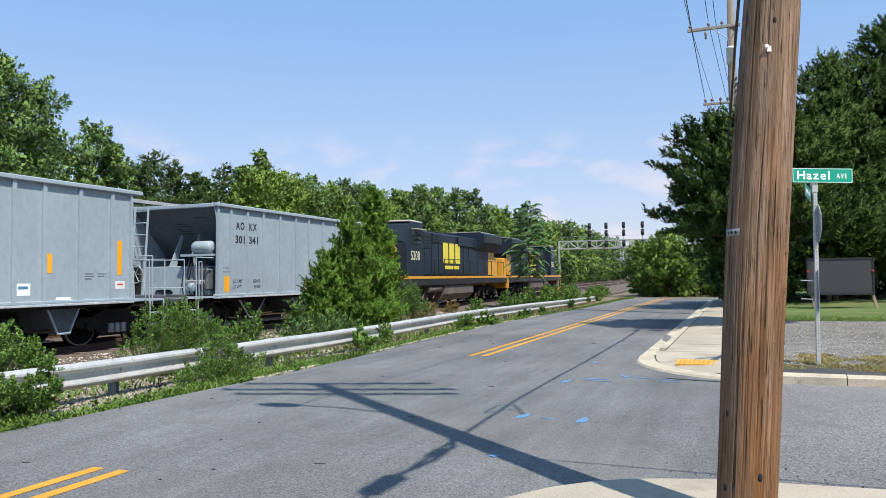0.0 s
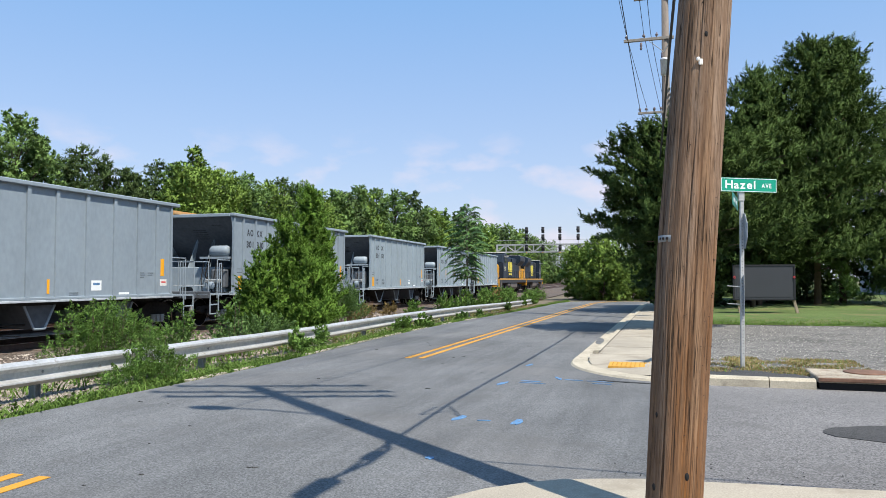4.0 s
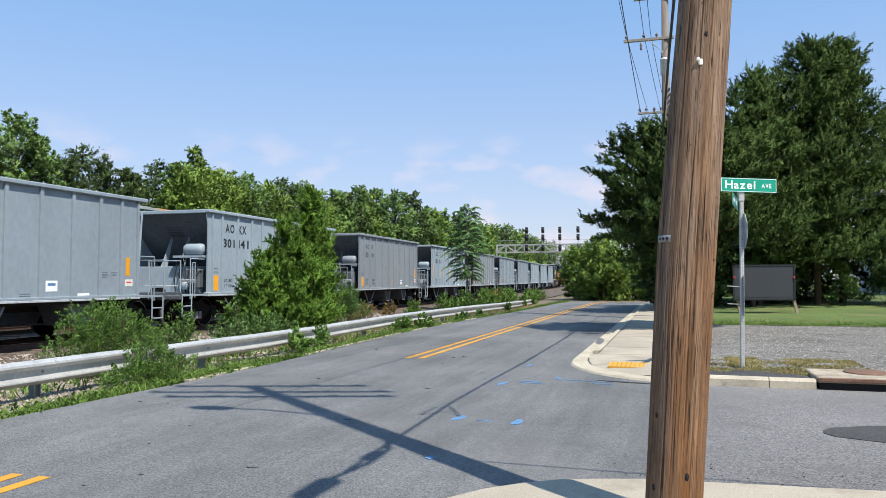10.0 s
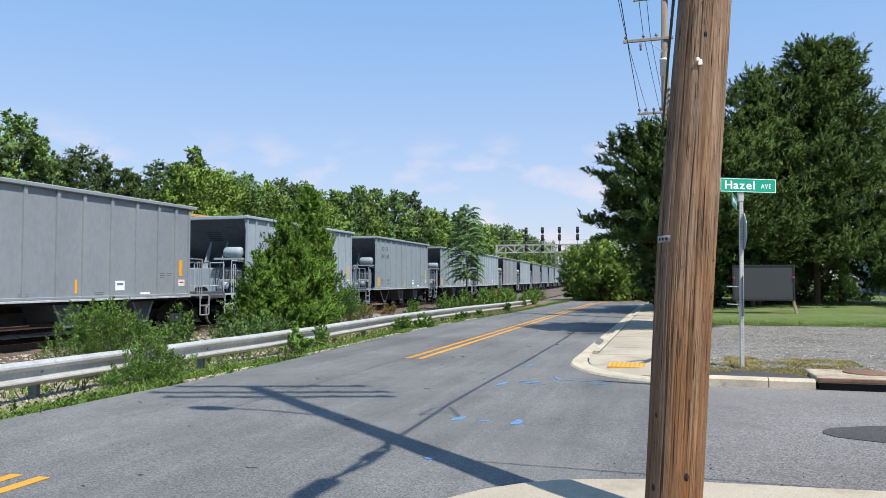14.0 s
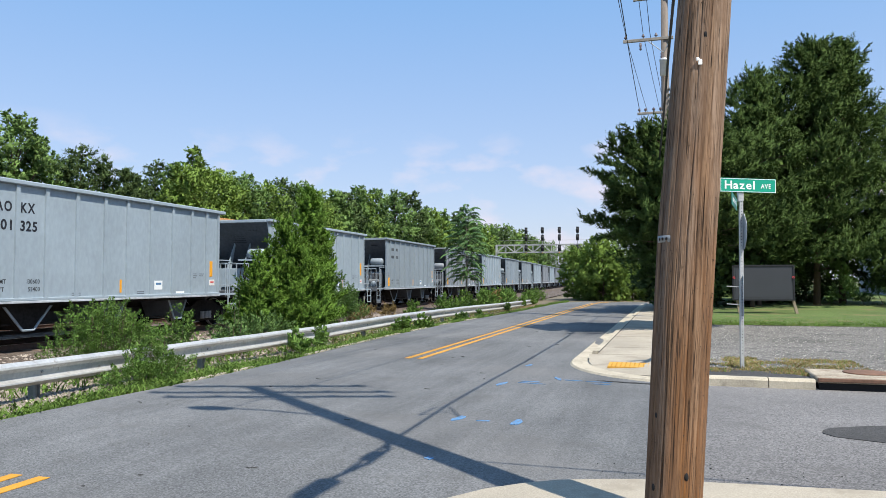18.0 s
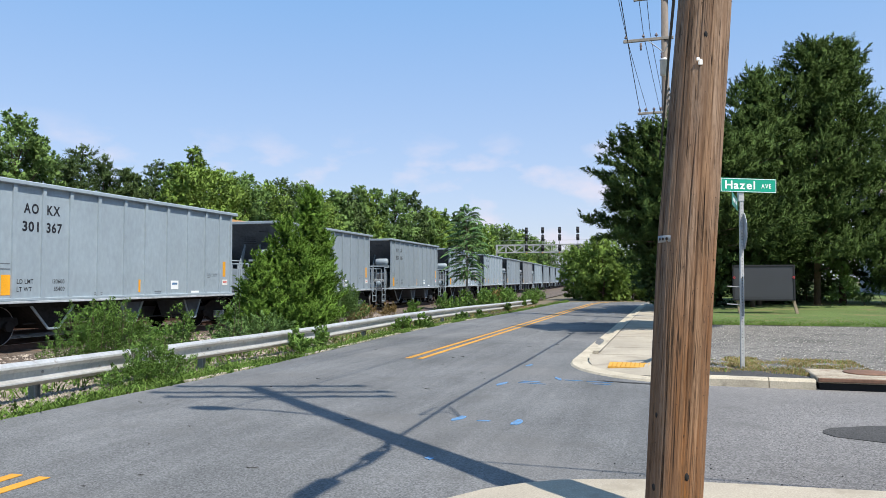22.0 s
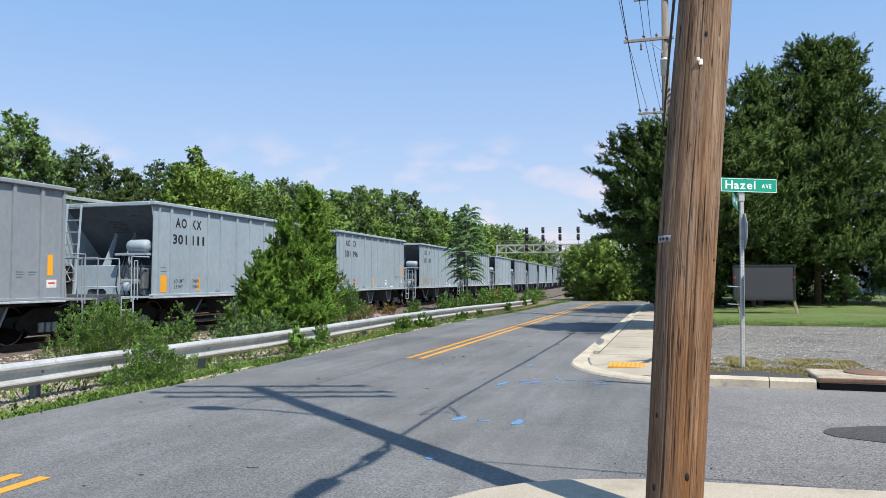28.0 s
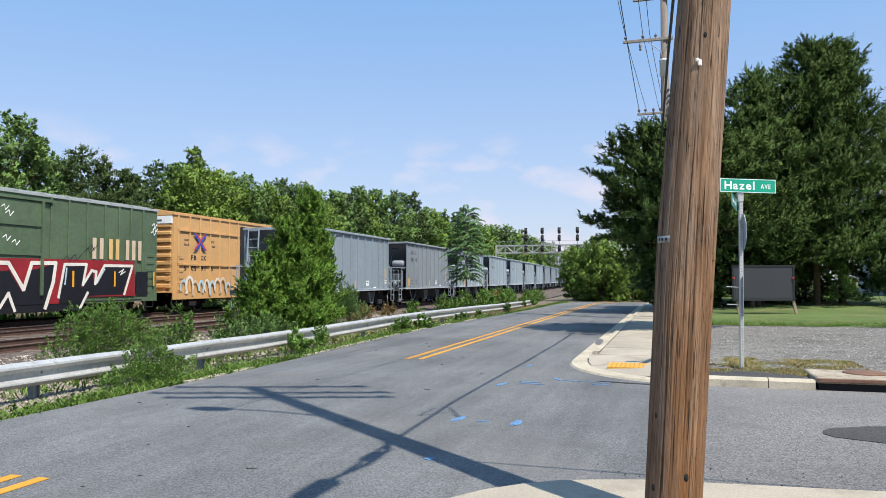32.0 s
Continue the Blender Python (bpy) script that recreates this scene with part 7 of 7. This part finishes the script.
# thicket where the road turns away
for s, d, h, r, n, mt, sd_ in ((57.5, 5.0, 4.9, 2.7, 9000, "leaf_vine", 61), (60.5, 6.9, 4.3, 1.9, 6000, "leaf_vine", 62), (61.0, 3.0, 3.0, 2.2, 6000, "leaf_vine", 63), (64.0, 5.5, 4.0, 2.6, 5000, "leaf_wood", 64), (62, 0.4, 3.0, 2.2, 6000, "leaf_vine", 65), (66, -1.5, 3.2, 2.4, 5000, "leaf_wood", 66), (47, -2.9, 3.2, 1.9, 5000, "leaf_dark", 67), (50, -4.0, 4.6, 2.6, 5000, "leaf_dark", 68), (57, 0.6, 2.2, 1.9, 5000, "leaf_vine", 69)):
    limb_tree("shrub", Matrix.Translation(G(s, d, -0.2)), h, r, M[mt], "leafy thicket overgrown with creeper at the road's bend", "shrub", int(n * 2.4), 0.19, sd_, 40, 0.05, group="thicket at the bend", droop=0.5, core=0.12)


def sumac():
    """A slim young tree whose long fronds carry rows of drooping leaflets."""
    tr = empty("young_tree", Matrix.Translation(G(41.25, 11.32, -0.25)), label="slim young tree with long feathery green fronds beside the track", category="tree")
    bm = tube((0, 0, -0.2), (0.05, 0, 3.0), 0.06, 0.045, 8)
    tube((0.05, 0, 3.0), (0.0, 0.05, 6.0), 0.045, 0.015, 8, bm)
    rr = np.random.default_rng(7)
    c, w, L_ = [], [], []
    for i in range(92):
        f = (i + rr.random()) / 92
        z = 1.8 + 4.0 * f
        a = i * 2.39996 + rr.normal(0, 0.3)
        start = 0.45 * rr.random() * math.sin(math.pi * min(1, 0.15 + f * 0.9))
        reach = (0.85 + 0.45 * math.sin(math.pi * (0.15 + 0.75 * f))) * rr.uniform(0.8, 1.15)
        hd = np.array([math.cos(a), math.sin(a), 0])
        sd2 = np.array([-math.sin(a), math.cos(a), 0])
        rise = 0.35 + 0.75 * f ** 3
        root = np.array([0, 0, z]) + hd * start
        tube((0, 0, z - 0.25 * start), tuple(root), 0.014, 0.01, 4, bm, cap=False)
        prev = root
        for k in range(15):
            u = (k + 1) / 15
            q = root + hd * reach * (u - 0.18 * u * u) + UP * (rise * u - (0.35 + rise) * u * u * (0.95 - 0.35 * f))
            if k % 3 == 2:
                tube(tuple(prev), tuple(q), 0.006, 0.004, 3, bm, cap=False)
                prev = q
            ll = 0.27 * (0.55 + 0.45 * math.sin(math.pi * min(1, 0.25 + 0.75 * u)))
            for sg in (-1, 1):
                ww = hd * 0.5 + sd2 * sg * 0.8 - UP * rr.uniform(0.25, 0.6)
                ww /= np.linalg.norm(ww)
                c.append(q + ww * ll * 0.5)
                w.append(ww)
                L_.append(ll)
    c, w, L_ = np.array(c), np.array(w), np.array(L_)[:, None]
    nrm = UP * 1.0 + rr.normal(0, 0.25, c.shape)
    nrm = unit(nrm - w * (nrm * w).sum(1)[:, None])
    part("crown", leaf_mesh("crown", c, w, np.cross(w, nrm), nrm, L_, L_ / 3.0, M["leaf_sumac"]), None, tr)
    part("trunk", bm, M["palebark"], tr)


sumac()


def weed_bush(name, m, clumps, mat, label, count, size, seed, group="roadside weeds", long=2.4, category="bush", per=60, reach=0.42, up=0.55):
    """A weed: leafy shoots rising from clumps (x, y, z, radius)."""
    b = empty(name, m, label=label, category=category, group=group)
    rg = np.random.default_rng(seed)
    cl = np.array([c[:4] for c in clumps], float)
    num = np.maximum(6, (per * cl[:, 3]).astype(int))
    pk = np.repeat(np.arange(len(cl)), num)
    n = len(pk)
    d = unit(rg.normal(size=(n, 3)) * np.array([1, 1, 0.7]) + UP * 0.3)
    base = cl[pk, :3] + d * (cl[pk, 3] * rg.uniform(0.25, 0.85, n))[:, None]
    base[:, 2] = np.maximum(base[:, 2], 0.02)
    way = d * 0.8 + UP * up + rg.normal(0, 0.3, (n, 3))
    ln = np.maximum(0.10, reach * cl[pk, 3] + 0.05) * rg.uniform(0.6, 1.5, n)
    part("foliage", plumes("foliage", base, way, ln, ln * 0.30 + 0.015, count, size, mat, rg, long, 1.3, 0.8), None, b)
    bm = bmesh.new()
    for i in range(0, n, 7):
        tube((base[i, 0] * 0.7, base[i, 1] * 0.7, -0.1), tuple(base[i] + unit(way[i:i + 1])[0] * ln[i] * 0.9), 0.008, 0.003, 4, bm, cap=False)
    part("woody_base", bm, M["bark"], b)
    return b


weed_bush("roadside_bush", road_pose(10.4, 9.35, -0.2), [(-0.7, 0, 0.4, 0.42), (-0.3, 0.1, 0.66, 0.52), (0.2, 0, 0.72, 0.52), (0.7, 0, 0.64, 0.5), (1.15, 0.1, 0.42, 0.42), (1.5, 0.1, 0.25, 0.32), (0.1, -0.1, 0.25, 0.75), (-0.3, 0.1, 1.05, 0.32), (0.35, 0, 1.08, 0.32), (0.0, 0, 1.15, 0.26), (0.8, 0, 0.9, 0.3)], M["weed"], "tangled green weeds with fine leaves behind the guardrail", 36000, 0.036, 71, per=130, reach=0.3, long=2.8)
weed_bush("roadside_bush", road_pose(9.75, 7.72, -0.1), [(-0.3, 0, 0.22, 0.30), (0.2, 0, 0.30, 0.30), (0.05, 0.1, 0.56, 0.26), (-0.1, -0.2, 0.12, 0.36), (0.3, 0.1, 0.68, 0.18), (-0.6, 0, 0.12, 0.3), (0.45, -0.05, 0.15, 0.3), (-0.2, 0.15, 0.5, 0.24), (-0.95, 0, 0.08, 0.22)], M["weed"], "leafy green weed growing through the guardrail", 21000, 0.031, 72, long=2.6, per=130, reach=0.33)
weed_bush("roadside_bush", road_pose(5.2, 9.2, -0.1), [(-0.6, 0, 0.42, 0.55), (0, 0, 0.52, 0.55), (0.6, 0.1, 0.42, 0.5), (-1.2, 0, 0.4, 0.55), (-0.2, 0, 0.9, 0.34), (-0.9, 0, 0.8, 0.3)], M["weed"], "low green weeds behind the guardrail", 24000, 0.042, 73, per=110, reach=0.32)
weed_bush("roadside_bush", road_pose(6.9, 7.75, -0.1), [(-1.5, -0.1, 0.28, 0.36), (-1.0, -0.1, 0.26, 0.30), (-1.25, -0.1, 0.34, 0.18), (-1.75, -0.05, 0.22, 0.28), (-0.6, 0, 0.16, 0.24)], M["weed"], "low green weeds before the guardrail", 15000, 0.036, 74, per=110, reach=0.35)
weed_bush("roadside_bush", road_pose(6.3, 7.74, -0.1), [(0.0, 0, 0.14, 0.26), (0.15, 0, 0.36, 0.22), (0.22, 0.05, 0.56, 0.16), (-0.25, 0, 0.12, 0.25), (-0.5, 0, 0.2, 0.26)], M["weed"], "leafy weed climbing over the guardrail", 12000, 0.036, 77, per=120, reach=0.33, long=2.6)
weed_bush("roadside_bush", road_pose(7.1, 9.3, -0.12), [(-0.8, 0, 0.45, 0.45), (-0.3, 0, 0.6, 0.45), (0.2, 0, 0.58, 0.42), (0.55, 0, 0.4, 0.34), (-0.1, 0, 0.85, 0.26), (-0.6, 0, 0.8, 0.26), (0.1, 0, 0.25, 0.5)], M["weed"], "rounded bright green weeds behind the guardrail", 22000, 0.04, 78, per=120, reach=0.3)
weed_bush("roadside_bush", road_pose(15.6, 9.6, -0.15), [(-0.9, 0, 0.25, 0.4), (-0.2, 0, 0.4, 0.45), (0.5, 0, 0.45, 0.42), (1.1, 0, 0.4, 0.4)], M["weed_grey"], "low grey-green weeds at the foot of the cedar", 14000, 0.042, 75, per=110, reach=0.32)
weed_bush("roadside_bush", road_pose(21.9, 10.2, -0.15), [(-0.9, 0, 0.5, 0.55), (-0.2, 0, 0.8, 0.65), (0.45, 0.1, 0.8, 0.62), (0.1, 0, 1.2, 0.45), (1.0, 0, 0.5, 0.5), (0.6, 0, 1.15, 0.35)], M["weed_grey"], "round grey-green shrub beside the cedar", 24000, 0.045, 76, long=3.2, per=100, reach=0.32)
rng = random.Random(33)
for i in range(46):
    s = 14 + 42 * rng.random() ** 1.2
    d = rng.choice((7.75, 9.2, 9.8, 10.6)) + rng.uniform(-0.2, 0.2) + (0.003 * max(0, s - 30) ** 2)
    q = rng.uniform(0.5, 1.25) if d > 9 else rng.uniform(0.3, 0.6)
    weed_bush("roadside_bush", road_pose(s, d, -0.12), [(-0.4 * q, 0, 0.25 * q, 0.35 * q), (0, 0, 0.4 * q, 0.4 * q), (0.4 * q, 0.1, 0.25 * q, 0.35 * q), (0, 0, 0.75 * q, 0.25 * q)], M[rng.choice(("weed", "weed_grey", "weed", "straw" if i % 7 == 0 else "weed"))], "clump of green weeds along the guardrail", 1400, 0.05 + 0.0014 * s, 400 + i)

for s, d, q in ((29.6, 12.6, 1.0), (32.2, 12.6, 0.9), (27.4, 12.2, 0.6)):
    weed_bush("dry_bush", road_pose(s, d, -0.2), [(-0.3 * q, 0, 0.2 * q, 0.35 * q), (0.1, 0, 0.35 * q, 0.4 * q), (0.4 * q, 0.1, 0.2 * q, 0.35 * q)], M["straw"], "tuft of dry straw-coloured weeds beside the track", 2200, 0.08, int(s * 10), long=3.5, per=80)

for i in range(12):
    s, d = rng.uniform(40, 62), rng.uniform(8.6, 11.5)
    q = rng.uniform(0.9, 1.6)
    weed_bush("roadside_bush", road_pose(s, d + 0.004 * max(0, s - 36) ** 2 * 0.5, -0.3), [(-0.4 * q, 0, 0.25 * q, 0.35 * q), (0, 0, 0.4 * q, 0.4 * q), (0.4 * q, 0.1, 0.25 * q, 0.35 * q)], M["weed"], "clump of green weeds along the guardrail", 1300, 0.12, 700 + i)


def blades(name, n, place, h, mat, label, seed, category="grass"):
    r = np.random.default_rng(seed)
    p = np.array([tuple(place(r)) for _ in range(n)])
    a = r.uniform(0, 6.28, n)
    hh = h * r.uniform(0.4, 1.3, n)
    w = 0.012 * hh / 0.2 + 0.004
    lean = r.normal(0, 0.6, (n, 2)) * hh[:, None]
    side = np.stack([np.cos(a), np.sin(a), 0 * a], 1) * w[:, None]
    midp = p + np.stack([lean[:, 0] * 0.35, lean[:, 1] * 0.35, hh * 0.6], 1)
    tip = p + np.stack([lean[:, 0], lean[:, 1], hh], 1)
    co = np.stack([p - side, p + side, midp + side * 0.7, midp - side * 0.7, tip], 1).reshape(-1, 3)
    k5 = np.arange(n) * 5
    fs = [(a_, a_ + 1, a_ + 2, a_ + 3) for a_ in k5.tolist()] + [(a_ + 3, a_ + 2, a_ + 4) for a_ in k5.tolist()]
    return tagged(new(name, mesh_from(name, co.tolist(), fs, mat)), label, category, kind="stuff")


def rosettes(name, n, place, size, mat, label, seed):
    """Low broad-leaved weeds: a few short shoots of bright leaves each."""
    r = np.random.default_rng(seed)
    p = np.repeat(np.array([tuple(place(r)) for _ in range(n)]), 3, 0)
    m_ = len(p)
    big = np.repeat(r.uniform(0.5, 1.5, n), 3)
    base = p + r.normal(0, 0.05, (m_, 3)) * np.array([1, 1, 0])
    me = plumes(name, base, r.normal(0, 0.7, (m_, 3)) + UP, 0.14 * big, 0.05 * big + 0.01, n * 14, size, mat, r, 1.9, 0.9, 0.9)
    return tagged(new(name, me), label, "weeds", kind="stuff")


def verge(r):
    while True:
        s = 3.5 + 50 * r.random() ** 1.4
        d = edge_d(s) + 0.03 + abs(r.normal(0, 0.42))
        wide = 0.30 + 0.50 * math.exp(-((s - 5.4) / 1.5) ** 2) + 0.75 * math.exp(-((s - 11.5) / 2.6) ** 2) + 0.3 * math.exp(-((s - 20.0) / 3.0) ** 2)
        if d - edge_d(s) < wide * (0.6 + 0.8 * r.random()) and noise.noise(Vector((s * 0.55, d * 1.2, 3.0))) > -0.05 - 0.25 * r.random():
            return G(s, d, -0.08)


def tufted(r):
    while True:
        s, d = r.uniform(11.9, 14.2), r.uniform(-2.9, -0.5)
        if noise.noise(Vector((s * 2.2, d * 2.2, 7.0))) > -0.3 + 0.45 * r.random():
            return G(s, d, 0.11)


def lawn_spot(r):
    d = r.uniform(-12, 0)
    return G(24.1 + 0.7 * noise.noise(Vector((d * 0.9, 1.0, 2.0))) + 11 * r.random() ** 1.5, d, 0.14)


def behind(r):
    s = 4 + 46 * r.random() ** 1.3
    return G(s, r.uniform(8.5, 9.9) + 0.003 * max(0, s - 30) ** 2, -0.14)


blades("verge_grass", 14000, verge, 0.13, M["grass"], "bright green grass along the road's edge", 81)
rosettes("verge_weeds", 2300, verge, 0.042, M["grass"], "low broad-leaved weeds along the road's edge", 87)
rosettes("trackside_weeds", 500, behind, 0.06, M["weed"], "low weeds behind the guardrail", 88)
blades("trackside_grass", 4000, behind, 0.18, M["grass"], "sparse green grass behind the guardrail", 82)
blades("far_track_grass", 2500, lambda r: T(10 + 34 * r.random(), r.uniform(11.6, 13.5), -0.25), 0.55, M["grass"], "tall grass beyond the parked cars", 89)
blades("dry_verge_grass", 3000, lambda r: G(15 + 31 * r.random(), r.uniform(7.4, 10.5), -0.1), 0.12, M["straw"], "dry straw-coloured grass on the verge", 83)
blades("dry_grass", 7500, tufted, 0.045, M["straw"], "dry yellow grass beside the sign post", 84)
blades("kerb_grass", 2400, tufted, 0.042, M["grass"], "thin green grass beside the sign post", 85)
blades("lawn_grass", 22000, lawn_spot, 0.07, M["grass"], "mown lawn grass", 86)
weed_bush("garden_bush", road_pose(36.0, -9.5, 0.3), [(-1.2, 0, 0.5, 0.8), (0, 0, 0.7, 0.9), (1.0, 0.6, 0.6, 0.8), (0.3, 2.2, 0.5, 0.8)], M["weed_grey"], "round garden shrub under the cedars", 6000, 0.14, 91, "garden shrubs")


# a house behind the cedars
def house():
    hs = empty("house", road_pose(52.0, -15.5, 0.6), label="grey-sided house with a dark shingled gable roof behind the cedars", category="house")
    M["siding"] = material("grey_siding", (0.36, 0.36, 0.37), 0.7, spread=0.06)
    M["shingle"] = material("grey_shingle", (0.16, 0.145, 0.14), 0.9, grain=30, spread=0.2)
    part("wall", box(-4, 4, -5, 3.4, -0.3, 5.2), M["siding"], hs)
    for k in range(24):
        part("siding_board", box(-4.03, -4.0, -5, 3.4, 0.1 + 0.21 * k, 0.29 + 0.21 * k), M["siding"], hs)
    part("roof", prism([(-4.5, 5.1), (-4.5, 5.3), (0, 8.0), (4.5, 5.3), (4.5, 5.1)], -5.4, 3.8), M["shingle"], hs)
    part("porch_post", box(-6.6, -6.4, 1.0, 1.2, -0.3, 1.6, bevel=0.02), M["signwhite"], hs, "white porch post")


house()


# ---- motion: the train runs away along the railway, slowing gently ----
def run(t):
    """How far the third hopper's rear corner has come along the railway at t seconds."""
    return (((-1.56947e-05 * t + 7.19376e-04) * t - 3.51929e-02) * t + 10.91015) * t - 8.1146


def ride(s, half):
    """Pose of a vehicle centred at s, held by its two trucks."""
    a, b = T(s - half, 1.56), T(s + half, 1.56)
    w = b - a
    return Matrix.Translation((a + b) / 2) @ Matrix.Rotation(math.atan2(w.y, w.x), 4, "Z")


def motions():
    times = [0.5 * k for k in range(65)]
    for i, car in enumerate(CARS):
        walk(car, [(t, ride(run(t) - (i - 2) * PITCH + HB, 4.745)) for t in times])
    for k, lo_ in enumerate(LOCOS):
        walk(lo_, [(t, ride(run(t) + 2 * PITCH + 11.3 + 10.7 + 21.4 * k, 6.4)) for t in times])


motions()
